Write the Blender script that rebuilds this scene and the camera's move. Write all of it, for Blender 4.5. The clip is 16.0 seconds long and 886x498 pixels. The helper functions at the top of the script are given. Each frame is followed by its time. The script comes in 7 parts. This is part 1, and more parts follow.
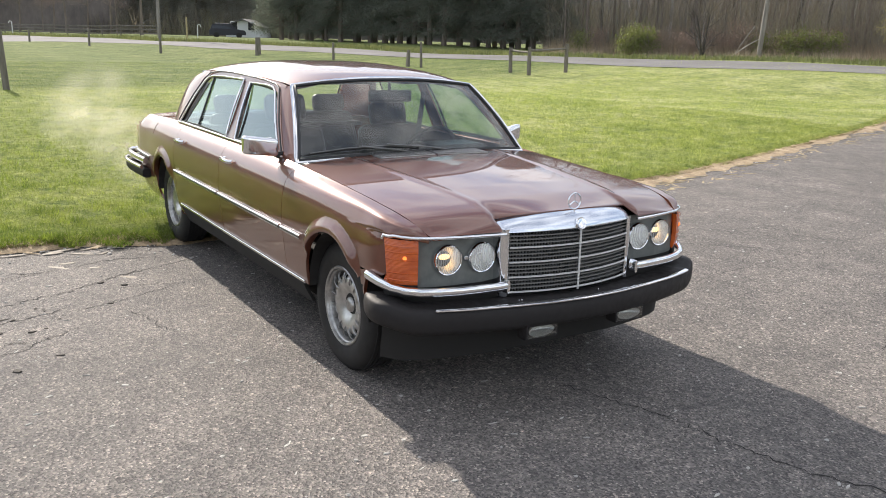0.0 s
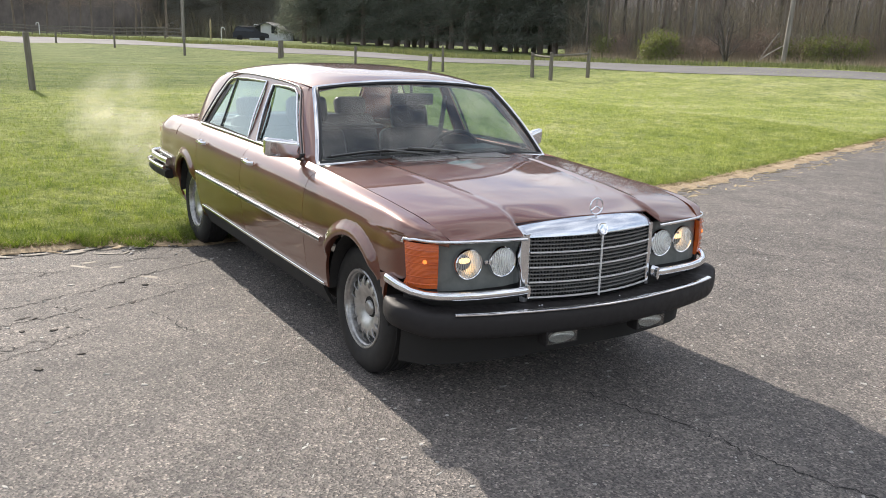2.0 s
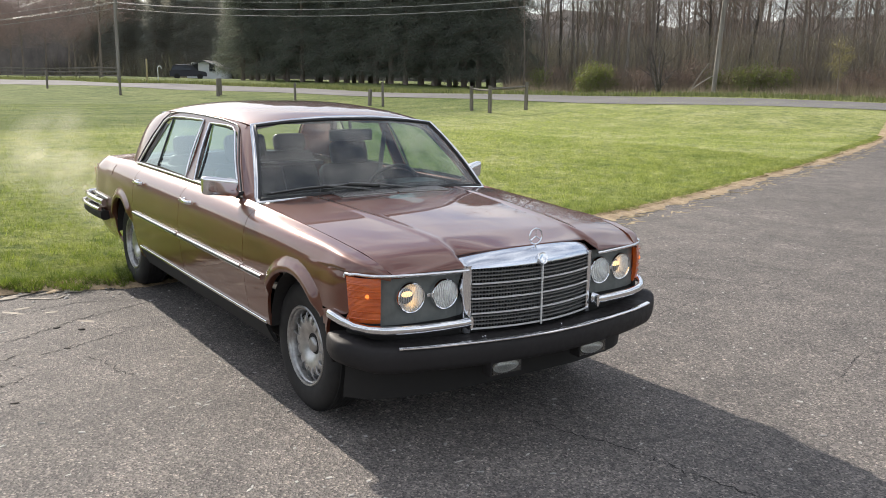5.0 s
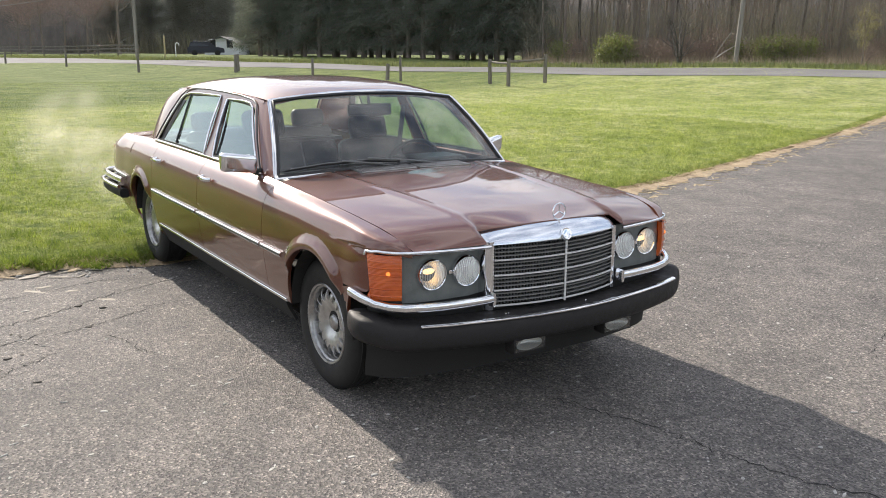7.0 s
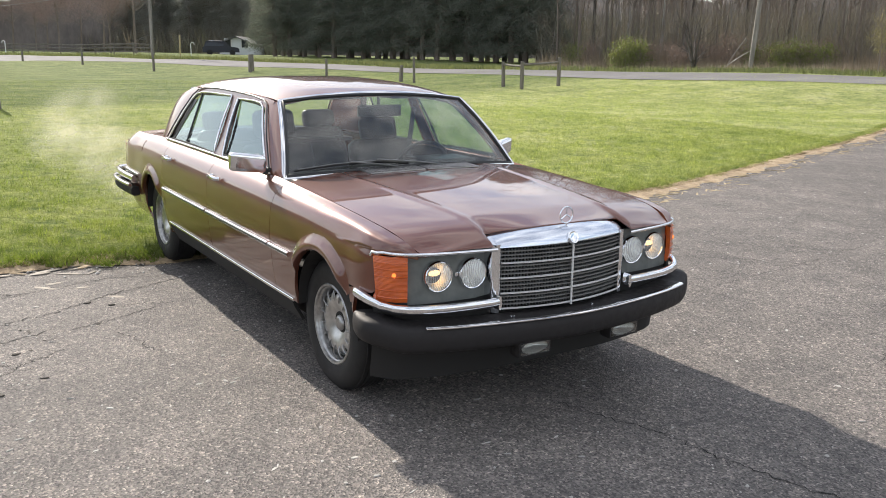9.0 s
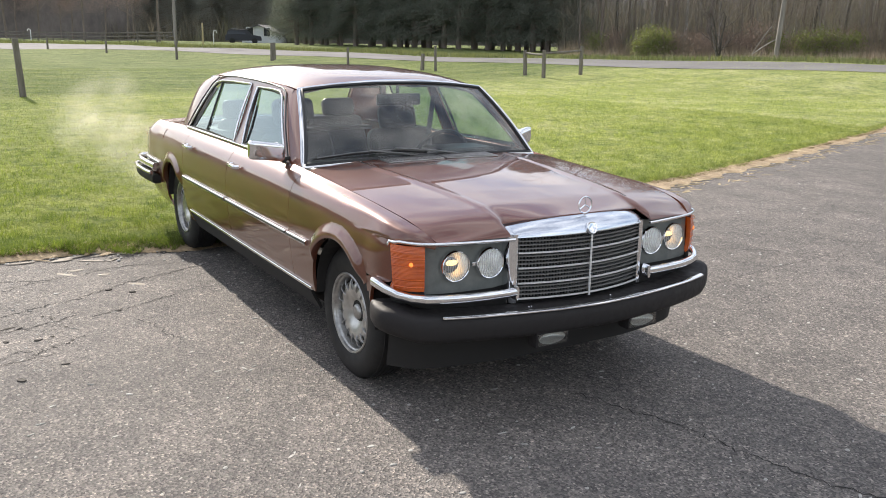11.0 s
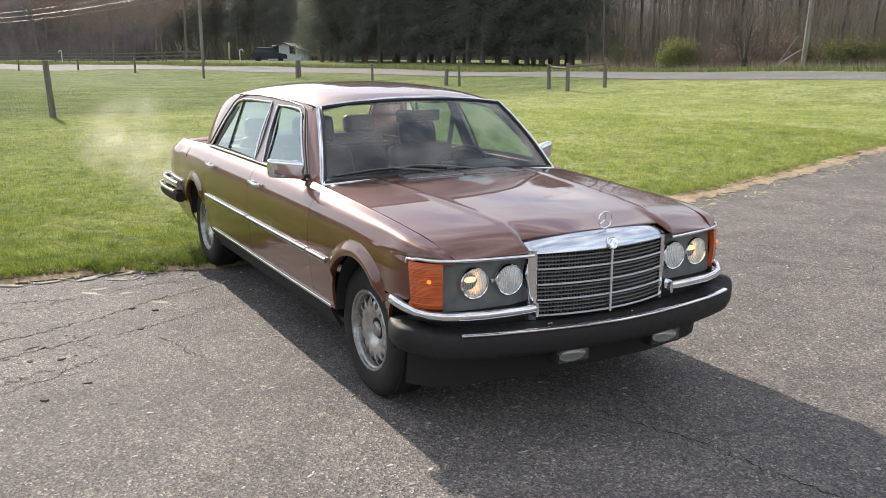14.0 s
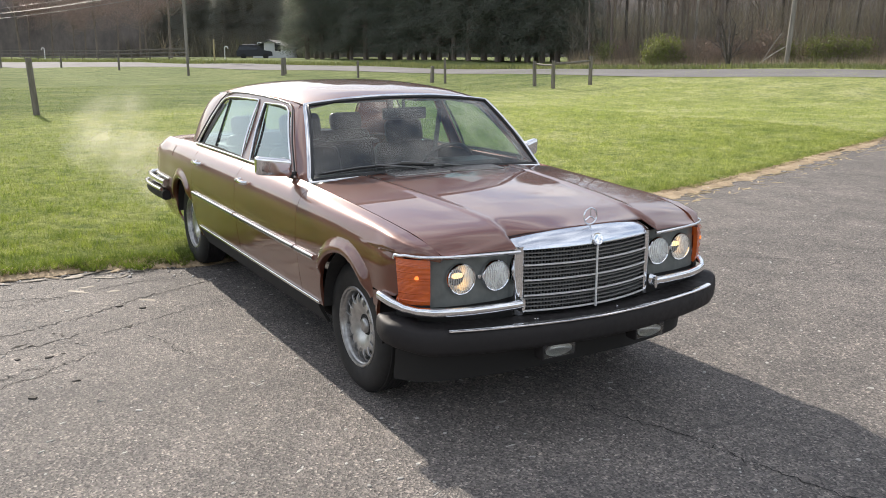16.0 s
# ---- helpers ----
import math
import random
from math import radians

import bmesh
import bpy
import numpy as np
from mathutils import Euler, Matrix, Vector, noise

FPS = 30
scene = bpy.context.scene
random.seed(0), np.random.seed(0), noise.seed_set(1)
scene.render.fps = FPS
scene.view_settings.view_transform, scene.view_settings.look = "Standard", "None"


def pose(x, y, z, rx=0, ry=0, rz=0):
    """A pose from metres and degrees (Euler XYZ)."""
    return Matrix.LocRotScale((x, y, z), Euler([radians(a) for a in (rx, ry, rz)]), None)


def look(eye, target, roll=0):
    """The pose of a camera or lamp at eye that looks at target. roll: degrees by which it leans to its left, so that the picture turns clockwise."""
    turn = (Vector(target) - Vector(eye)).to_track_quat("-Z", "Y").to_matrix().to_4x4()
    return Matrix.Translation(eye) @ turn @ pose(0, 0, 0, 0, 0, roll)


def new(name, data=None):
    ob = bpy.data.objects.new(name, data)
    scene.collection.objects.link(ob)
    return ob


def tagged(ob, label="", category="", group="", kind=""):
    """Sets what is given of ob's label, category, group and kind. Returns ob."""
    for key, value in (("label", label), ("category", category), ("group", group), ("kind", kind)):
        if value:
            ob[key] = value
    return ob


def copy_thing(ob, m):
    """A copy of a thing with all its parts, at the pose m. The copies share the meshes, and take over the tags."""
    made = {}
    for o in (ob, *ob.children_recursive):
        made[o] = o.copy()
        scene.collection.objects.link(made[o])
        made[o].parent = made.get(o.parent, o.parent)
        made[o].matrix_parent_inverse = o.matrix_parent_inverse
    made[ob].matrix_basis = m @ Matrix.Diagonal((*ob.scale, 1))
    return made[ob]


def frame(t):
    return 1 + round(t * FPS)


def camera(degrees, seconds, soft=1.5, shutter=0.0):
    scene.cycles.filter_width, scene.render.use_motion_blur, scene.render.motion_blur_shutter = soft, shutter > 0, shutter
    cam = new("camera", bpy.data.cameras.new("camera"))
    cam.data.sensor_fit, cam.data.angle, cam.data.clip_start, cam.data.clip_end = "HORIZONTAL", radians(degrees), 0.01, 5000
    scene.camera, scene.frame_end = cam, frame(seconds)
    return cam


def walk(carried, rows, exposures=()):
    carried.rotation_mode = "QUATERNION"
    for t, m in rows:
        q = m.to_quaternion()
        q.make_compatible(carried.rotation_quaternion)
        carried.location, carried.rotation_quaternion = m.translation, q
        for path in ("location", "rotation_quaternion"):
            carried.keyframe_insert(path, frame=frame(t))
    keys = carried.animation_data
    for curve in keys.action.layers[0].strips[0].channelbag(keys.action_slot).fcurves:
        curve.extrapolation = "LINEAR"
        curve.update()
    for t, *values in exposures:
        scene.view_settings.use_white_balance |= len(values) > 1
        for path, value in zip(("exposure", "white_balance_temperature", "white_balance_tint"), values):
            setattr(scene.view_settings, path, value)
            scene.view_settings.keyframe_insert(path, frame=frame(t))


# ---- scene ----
cam = camera(54.9, 16.0, soft=0.95)
EXPOSURE = [(0.0, 0.78, 6320, 12.6), (1.5, 0.74, 6320, 12.6), (3.5, 0.66, 6320, 12.6), (4.5, 0.54, 6320, 12.6), (7.0, 0.72, 6320, 12.6), (9.0, 0.76, 6320, 12.6), (11.5, 0.78, 6320, 12.6), (12.5, 0.74, 6320, 12.6), (14.5, 0.64, 6320, 12.6), (16.0, 0.66, 6320, 12.6)]
PATH = [
    (0, (3.601, -2.534, 1.609), (1.965, -1.489, 1.126), 1.7),
    (0.5, (3.598, -2.532, 1.606), (1.952, -1.505, 1.118), 1.7),
    (1, (3.595, -2.528, 1.604), (1.933, -1.531, 1.11), 1.9),
    (1.5, (3.593, -2.532, 1.608), (1.925, -1.54, 1.124), 2.1),
    (2, (3.585, -2.529, 1.604), (1.924, -1.522, 1.129), 2.1),
    (2.5, (3.594, -2.532, 1.603), (1.938, -1.51, 1.141), 2.0),
    (3, (3.601, -2.532, 1.606), (1.943, -1.508, 1.158), 1.8),
    (3.5, (3.6, -2.534, 1.606), (1.94, -1.509, 1.165), 1.9),
    (4, (3.599, -2.53, 1.608), (1.948, -1.483, 1.187), 1.9),
    (4.5, (3.604, -2.526, 1.611), (1.977, -1.433, 1.212), 1.5),
    (4.7, (3.606, -2.525, 1.608), (1.996, -1.404, 1.22), 1.3),
    (6.8, (3.554, -2.501, 1.611), (1.943, -1.406, 1.157), 0.5),
    (7, (3.546, -2.497, 1.601), (1.925, -1.418, 1.147), 0.5),
    (7.5, (3.55, -2.501, 1.6), (1.924, -1.428, 1.148), 0.7),
    (8, (3.553, -2.495, 1.602), (1.923, -1.427, 1.152), 0.8),
    (8.5, (3.557, -2.487, 1.602), (1.921, -1.43, 1.15), 1.2),
    (9, (3.556, -2.477, 1.601), (1.919, -1.42, 1.151), 1.1),
    (9.2, (3.56, -2.469, 1.604), (1.924, -1.406, 1.162), 1.0),
    (11.3, (3.552, -2.456, 1.601), (1.894, -1.447, 1.121), 1.1),
    (11.5, (3.55, -2.445, 1.602), (1.902, -1.42, 1.119), 0.6),
    (12, (3.545, -2.437, 1.602), (1.911, -1.39, 1.118), 0.3),
    (12.5, (3.537, -2.419, 1.602), (1.888, -1.39, 1.129), 0.7),
    (13, (3.54, -2.4, 1.603), (1.868, -1.396, 1.16), 0.9),
    (13.5, (3.542, -2.407, 1.607), (1.86, -1.418, 1.169), 0.6),
    (14, (3.548, -2.418, 1.606), (1.853, -1.454, 1.162), 0.2),
    (14.5, (3.562, -2.432, 1.606), (1.865, -1.477, 1.151), 0.0),
    (15, (3.573, -2.442, 1.608), (1.885, -1.474, 1.15), 0.1),
    (15.5, (3.574, -2.443, 1.611), (1.89, -1.462, 1.162), 0.1),
    (16, (3.576, -2.438, 1.61), (1.898, -1.447, 1.16), 0.2),
]
walk(cam, [(t, look(eye, target, roll)) for t, eye, target, roll in PATH], exposures=EXPOSURE)

# ---------------------------------------------------------------- world and light
SUN_EL, SUN_AZ = radians(30), radians(270)
world = bpy.data.worlds.new("sky")
scene.world = world
world.use_nodes = True
wn = world.node_tree.nodes
sky = wn.new("ShaderNodeTexSky")
sky.sky_type, sky.sun_disc = "NISHITA", False
sky.sun_elevation, sky.sun_rotation = SUN_EL, SUN_AZ
sky.air_density, sky.dust_density, sky.ozone_density = 1.0, 0.8, 1.0
# thin broken cloud over the blue
tc = wn.new("ShaderNodeTexCoord")
mp = wn.new("ShaderNodeMapping")
mp.inputs["Scale"].default_value = (1.6, 1.6, 4.0)
cl = wn.new("ShaderNodeTexNoise")
cl.inputs["Scale"].default_value, cl.inputs["Detail"].default_value, cl.inputs["Roughness"].default_value = 2.4, 7, 0.62
cr = wn.new("ShaderNodeValToRGB")
cr.color_ramp.elements[0].position, cr.color_ramp.elements[1].position = 0.38, 0.64
mx = wn.new("ShaderNodeMixRGB")
mx.inputs[2].default_value = (10.5, 10.5, 10.3, 1)
wl = world.node_tree.links
wl.new(tc.outputs["Generated"], mp.inputs[0]); wl.new(mp.outputs[0], cl.inputs["Vector"])
wl.new(cl.outputs[0], cr.inputs[0]); wl.new(cr.outputs[0], mx.inputs[0])
wl.new(sky.outputs[0], mx.inputs[1]); wl.new(mx.outputs[0], wn["Background"].inputs[0])
wn["Background"].inputs[1].default_value = 0.094

sun_data = bpy.data.lights.new("sun", "SUN")
sun_data.energy, sun_data.angle, sun_data.color = 4.5, radians(0.6), (1.0, 0.905, 0.76)
sun = new("sun", sun_data)
sun.matrix_world = look((-26, -0.8, 15), (0, 0, 0))


# ---------------------------------------------------------------- helpers for materials and meshes
def material(name, color, rough=0.6, metal=0.0, **more):
    m = bpy.data.materials.new(name)
    m.use_nodes = True
    b = m.node_tree.nodes["Principled BSDF"]
    b.inputs["Base Color"].default_value = (*color, 1)
    b.inputs["Roughness"].default_value, b.inputs["Metallic"].default_value = rough, metal
    for key, value in more.items():
        b.inputs[key.replace("_", " ")].default_value = value
    return m


def noise_of(m, scale, detail=4.0, rough=0.55, stretch=(1, 1, 1), coord="Object"):
    """A noise texture on the material's own coordinates; returns its factor socket."""
    n, l = m.node_tree.nodes, m.node_tree.links
    c, p, t = n.new("ShaderNodeTexCoord"), n.new("ShaderNodeMapping"), n.new("ShaderNodeTexNoise")
    p.inputs["Scale"].default_value = stretch
    t.inputs["Scale"].default_value, t.inputs["Detail"].default_value, t.inputs["Roughness"].default_value = scale, detail, rough
    l.new(c.outputs[coord], p.inputs[0]); l.new(p.outputs[0], t.inputs["Vector"])
    return t.outputs[0]


def ramp(m, socket, stops):
    n, l = m.node_tree.nodes, m.node_tree.links
    r = n.new("ShaderNodeValToRGB")
    e = r.color_ramp.elements
    while len(e) < len(stops):
        e.new(0.5)
    for i, (p, c) in enumerate(stops):
        e[i].position, e[i].color = p, (*c, 1) if len(c) == 3 else c
    l.new(socket, r.inputs[0])
    return r.outputs[0]


def mix(m, fac, a, b, how="MIX"):
    n, l = m.node_tree.nodes, m.node_tree.links
    x = n.new("ShaderNodeMixRGB")
    x.blend_type = how
    for i, s in ((0, fac), (1, a), (2, b)):
        if isinstance(s, (int, float)):
            x.inputs[i].default_value = s
        elif isinstance(s, tuple):
            x.inputs[i].default_value = (*s, 1)
        else:
            l.new(s, x.inputs[i])
    return x.outputs[0]


def bsdf(m):
    return m.node_tree.nodes["Principled BSDF"]


def color_in(m, socket):
    m.node_tree.links.new(socket, bsdf(m).inputs["Base Color"])


def bump(m, socket, strength=0.3, distance=0.01):
    n, l = m.node_tree.nodes, m.node_tree.links
    b = n.new("ShaderNodeBump")
    b.inputs["Strength"].default_value, b.inputs["Distance"].default_value = strength, distance
    l.new(socket, b.inputs["Height"]); l.new(b.outputs[0], bsdf(m).inputs["Normal"])
    return b


def mesh_of(name, verts, faces, mat=None, smooth=False):
    me = bpy.data.meshes.new(name)
    me.from_pydata([tuple(v) for v in verts], [], faces)
    if mat:
        for x in mat if isinstance(mat, (list, tuple)) else [mat]:
            me.materials.append(x)
    if smooth:
        me.polygons.foreach_set("use_smooth", [True] * len(me.polygons))
    me.update()
    return me


def smoothstep(a, b, x):
    t = np.clip((x - a) / (b - a), 0, 1)
    return t * t * (3 - 2 * t)


# ---------------------------------------------------------------- plan of the land
# p runs across the road and q along it, both from the place where the shot begins
EYE0, AHEAD, RIGHT = (3.60, -2.53), (-0.8427, 0.5383), (0.5383, 0.8427)


def plan(r, d):
    """World x, y of a place r metres right of and d metres ahead of the start."""
    return EYE0[0] + d * AHEAD[0] + r * RIGHT[0], EYE0[1] + d * AHEAD[1] + r * RIGHT[1]


def road_xy(p, q):
    return plan(0.58 * p + 0.81 * q, 0.81 * p - 0.58 * q)


def road_pq(x, y):
    r = (x - EYE0[0]) * RIGHT[0] + (y - EYE0[1]) * RIGHT[1]
    d = (x - EYE0[0]) * AHEAD[0] + (y - EYE0[1]) * AHEAD[1]
    return 0.58 * r + 0.81 * d, 0.81 * r - 0.58 * d


NEAR, FAR = 38.0, 44.5


def edge_x(y):
    """The lawn's border: asphalt lies on the greater x side."""
    return np.interp(y, [-40, -2.2, -1.4, -0.9, 2.0, 4.6, 5.7, 7.4, 9.9, 13.1, 16.3, 24, 40, 60],
                     [-3.4, -3.19, -3.16, -2.95, -3.25, -3.62, -3.87, -4.39, -5.25, -6.32, -7.45, -10.6, -18, -28])


def land(x, y):
    """Height of the land, without the step at the asphalt."""
    p, q = road_pq(x, y)
    zn = np.interp(q, [-120, -74, -58, -45, -28, -20, -12, -6, 40], [0.0, 0.12, 0.42, 0.45, 0.40, 0.50, 0.60, 0.63, 0.7])
    zf = np.interp(q, [-120, -87, -68, -53, -35, -24, -14, -7, 40], [0.35, 0.45, 0.60, 0.62, 0.55, 0.63, 0.78, 0.85, 0.9])
    z = zn * smoothstep(28, NEAR, p)
    t = np.clip((p - NEAR) / (FAR - NEAR), 0, 1)
    z = z * (1 - t) + zf * t
    z = z + 0.25 * smoothstep(46, 60, p) + 0.06 * np.sin(x * 0.35 + 1.0) * np.sin(y * 0.3) * smoothstep(9, 16, -x + 0.3 * abs(y))
    return z

# ---------------------------------------------------------------- materials of the land
def translucent(m, amount, tint):
    """Lets light through thin blades and leaves."""
    n, l = m.node_tree.nodes, m.node_tree.links
    t, x = n.new("ShaderNodeBsdfTranslucent"), n.new("ShaderNodeMixShader")
    src = bsdf(m).inputs["Base Color"].links[0].from_socket
    l.new(mix(m, 1.0, src, tint, "MULTIPLY"), t.inputs[0])
    x.inputs[0].default_value = amount
    l.new(bsdf(m).outputs[0], x.inputs[1]); l.new(t.outputs[0], x.inputs[2])
    l.new(x.outputs[0], n["Material Output"].inputs[0])


def field_mask(m):
    """1 in the rough field beyond the mown lawn, 0 on the lawn."""
    n, l = m.node_tree.nodes, m.node_tree.links
    c, s = n.new("ShaderNodeTexCoord"), n.new("ShaderNodeSeparateXYZ")
    l.new(c.outputs["Object"], s.inputs[0])
    a, b = n.new("ShaderNodeMath"), n.new("ShaderNodeMapRange")
    a.operation, a.inputs[1].default_value = "MULTIPLY_ADD", 0.27
    l.new(s.outputs[1], a.inputs[0]); l.new(s.outputs[0], a.inputs[2])
    b.inputs[1].default_value, b.inputs[2].default_value = -18.8, -21.6
    l.new(a.outputs[0], b.inputs[0])
    return b.outputs[0]


def grass_color(m, bright=1.0):
    a = noise_of(m, 0.45, 6, 0.65)
    lawn = ramp(m, a, [(0.30, (0.148 * bright, 0.178 * bright, 0.025 * bright)), (0.5, (0.205 * bright, 0.225 * bright, 0.035 * bright)), (0.72, (0.28 * bright, 0.28 * bright, 0.06 * bright))])
    field = ramp(m, noise_of(m, 0.9, 6, 0.7, (1, 0.4, 1)), [(0.32, (0.072 * bright, 0.098 * bright, 0.015 * bright)), (0.55, (0.125 * bright, 0.148 * bright, 0.023 * bright)), (0.75, (0.19 * bright, 0.19 * bright, 0.036 * bright))])
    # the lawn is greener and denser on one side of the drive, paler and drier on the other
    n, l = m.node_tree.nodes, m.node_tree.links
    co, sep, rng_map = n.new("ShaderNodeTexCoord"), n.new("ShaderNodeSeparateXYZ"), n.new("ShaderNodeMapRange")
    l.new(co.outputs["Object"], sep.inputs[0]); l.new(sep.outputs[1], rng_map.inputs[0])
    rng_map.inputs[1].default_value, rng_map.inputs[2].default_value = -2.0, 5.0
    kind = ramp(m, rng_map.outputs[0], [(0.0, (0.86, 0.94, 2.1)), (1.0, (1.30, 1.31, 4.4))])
    clumps = ramp(m, noise_of(m, 2.6, 6, 0.68), [(0.33, (0.62, 0.70, 0.74)), (0.48, (1.04, 1.04, 1.06)), (0.68, (1.22, 1.17, 1.16))])
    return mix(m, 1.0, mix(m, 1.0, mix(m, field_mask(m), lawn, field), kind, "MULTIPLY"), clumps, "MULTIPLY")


grass_mat = material("grass", (0.09, 0.13, 0.02), 0.95, 0.0, Specular_IOR_Level=0.08)
b = noise_of(grass_mat, 7.0, 6, 0.75)
c = noise_of(grass_mat, 45.0, 4, 0.75)
fine = ramp(grass_mat, b, [(0.3, (0.5, 0.55, 0.42)), (0.7, (1.35, 1.28, 1.15))])
fine2 = ramp(grass_mat, c, [(0.3, (0.45, 0.5, 0.35)), (0.7, (1.4, 1.35, 1.25))])
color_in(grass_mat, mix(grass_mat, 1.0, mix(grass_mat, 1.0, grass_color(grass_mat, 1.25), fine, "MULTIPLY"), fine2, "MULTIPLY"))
bump(grass_mat, c, 0.9, 0.05)

asphalt_mat = material("asphalt", (0.1, 0.1, 0.1), 0.82)


def cells(m, scale, rand=1.0):
    n, l = m.node_tree.nodes, m.node_tree.links
    c, v = n.new("ShaderNodeTexCoord"), n.new("ShaderNodeTexVoronoi")
    v.inputs["Scale"].default_value, v.inputs["Randomness"].default_value = scale, rand
    l.new(c.outputs["Object"], v.inputs["Vector"])
    s = n.new("ShaderNodeSeparateColor")
    l.new(v.outputs["Color"], s.inputs[0])
    return v.outputs["Distance"], s.outputs[0], s.outputs[1]


def aggregate(m, base):
    d, r1, r2 = cells(m, 115)
    d2, r3, r4 = cells(m, 38)
    chips = ramp(m, r1, [(0.0, (0.40, 0.40, 0.40)), (0.45, (0.84, 0.84, 0.84)), (0.80, (1.22, 1.21, 1.18)), (0.95, (1.65, 1.6, 1.53)), (1.0, (2.6, 2.5, 2.35))])
    big = ramp(m, r3, [(0.0, (0.84, 0.84, 0.84)), (0.9, (1.06, 1.06, 1.06)), (0.985, (1.12, 1.11, 1.10)), (0.99, (1.5, 1.46, 1.4)), (1.0, (1.7, 1.65, 1.6))])
    pits = ramp(m, noise_of(m, 85, 5, 0.7), [(0.33, (0.34, 0.34, 0.35)), (0.43, (1.02, 1.02, 1.02))])
    color_in(m, mix(m, 1.0, mix(m, 1.0, mix(m, 1.0, base, chips, "MULTIPLY"), big, "MULTIPLY"), pits, "MULTIPLY"))
    bump(m, mix(m, 0.5, d, r1), 1.0, 0.014)


wear = noise_of(asphalt_mat, 0.55, 6, 0.65)
stain = noise_of(asphalt_mat, 2.6, 5, 0.7)
base = mix(asphalt_mat, 1.0, ramp(asphalt_mat, wear, [(0.28, (0.131, 0.122, 0.115)), (0.5, (0.180, 0.166, 0.156)), (0.72, (0.232, 0.211, 0.198))]), ramp(asphalt_mat, stain, [(0.3, (0.74, 0.74, 0.75)), (0.7, (1.2, 1.18, 1.15))]), "MULTIPLY")
aggregate(asphalt_mat, base)

road_mat = material("road", (0.2, 0.195, 0.19), 0.9, 0.0, Specular_IOR_Level=0.2)
color_in(road_mat, ramp(road_mat, noise_of(road_mat, 0.3, 6, 0.7), [(0.3, (0.13, 0.127, 0.128)), (0.7, (0.20, 0.195, 0.195))]))
bump(road_mat, noise_of(road_mat, 40, 4), 0.4, 0.01)

# ---------------------------------------------------------------- ground, asphalt, road
def spaced(*runs):
    out = []
    for lo, hi, n in runs:
        out += list(np.linspace(lo, hi, n, endpoint=False))
    return np.array(out + [runs[-1][1]])


gx = spaced((-1500, -300, 8), (-300, -120, 12), (-120, -40, 40), (-40, -12, 56), (-12, -2.4, 96), (-2.4, 14, 12), (14, 100, 12), (100, 1500, 8))
gy = spaced((-1500, -200, 8), (-200, -40, 16), (-40, -6, 40), (-6, 20, 200), (20, 60, 60), (60, 160, 30), (160, 1500, 8))
X, Y = np.meshgrid(gx, gy)
step = np.array([0.05 * noise.noise(Vector((0.0, yy * 3.0, 0.0))) + 0.10 * noise.noise(Vector((4.0, yy * 0.7, 0.0))) for yy in gy])[:, None]
inside = X - edge_x(Y) - step
Z = land(X, Y) + 0.03 - 0.10 * smoothstep(-0.10, 0.03, inside)
verts = np.stack([X.ravel(), Y.ravel(), Z.ravel()], -1)
nx = len(gx)
faces = [(j * nx + i, j * nx + i + 1, (j + 1) * nx + i + 1, (j + 1) * nx + i) for j in range(len(gy) - 1) for i in range(nx - 1)]
ground = new("ground", mesh_of("ground", verts, faces, grass_mat, True))
tagged(ground, "mown green spring lawn with a field beyond", "lawn", kind="structure")

dy = spaced((-60, -6, 40), (-6, 20, 130), (20, 60, 50))
verts, faces = [], []
for j, yy in enumerate(dy):
    x0 = float(edge_x(yy)) - 0.06
    for i, u in enumerate((0, 0.02, 0.06, 0.15, 0.3, 0.6, 1.0)):
        xx = x0 + u * (28 - x0)
        verts.append((xx, yy, float(land(xx, yy)) - (0.012 if i == 0 else 0.0)))
    if j:
        faces += [(7 * (j - 1) + i, 7 * (j - 1) + i + 1, 7 * j + i + 1, 7 * j + i) for i in range(6)]
driveway = new("driveway", mesh_of("driveway", verts, faces, asphalt_mat, True))
tagged(driveway, "weathered grey asphalt driveway, cracked, with pale stone chips", "driveway", kind="structure")

verts, faces = [], []
for j, q in enumerate(np.linspace(-260, 160, 141)):
    for i in range(5):
        p = NEAR + (FAR - NEAR) * i / 4
        xx, yy = road_xy(p, q)
        verts.append((xx, yy, float(land(xx, yy)) + 0.05))
    if j:
        faces += [(5 * (j - 1) + i, 5 * (j - 1) + i + 1, 5 * j + i + 1, 5 * j + i) for i in range(4)]
road = new("road", mesh_of("road", verts, faces, road_mat, True))
tagged(road, "narrow grey asphalt country road", "road", kind="structure")

# ---------------------------------------------------------------- materials of the car
paint = material("brown_metallic_paint", (0.12, 0.036, 0.018), 0.40, 0.35, Coat_Weight=1.0, Coat_Roughness=0.0, Coat_IOR=1.70)
a = noise_of(paint, 900, 2, 0.5)
color_in(paint, ramp(paint, a, [(0.35, (0.098, 0.0225, 0.0074)), (0.65, (0.146, 0.0355, 0.0118))]))
chrome = material("chrome", (0.82, 0.83, 0.85), 0.06, 1.0)
a = noise_of(chrome, 14, 4)
chrome.node_tree.links.new(ramp(chrome, a, [(0.3, (0.04, 0.04, 0.04)), (0.8, (0.14, 0.14, 0.14))]), bsdf(chrome).inputs["Roughness"])
rubber = material("black_rubber", (0.026, 0.024, 0.024), 0.6, 0.0, Specular_IOR_Level=0.2)
a = noise_of(rubber, 30, 5)
rubber.node_tree.links.new(ramp(rubber, a, [(0.3, (0.5, 0.5, 0.5)), (0.75, (0.75, 0.75, 0.75))]), bsdf(rubber).inputs["Roughness"])
tyre_mat = material("tyre_rubber", (0.018, 0.018, 0.018), 0.72)
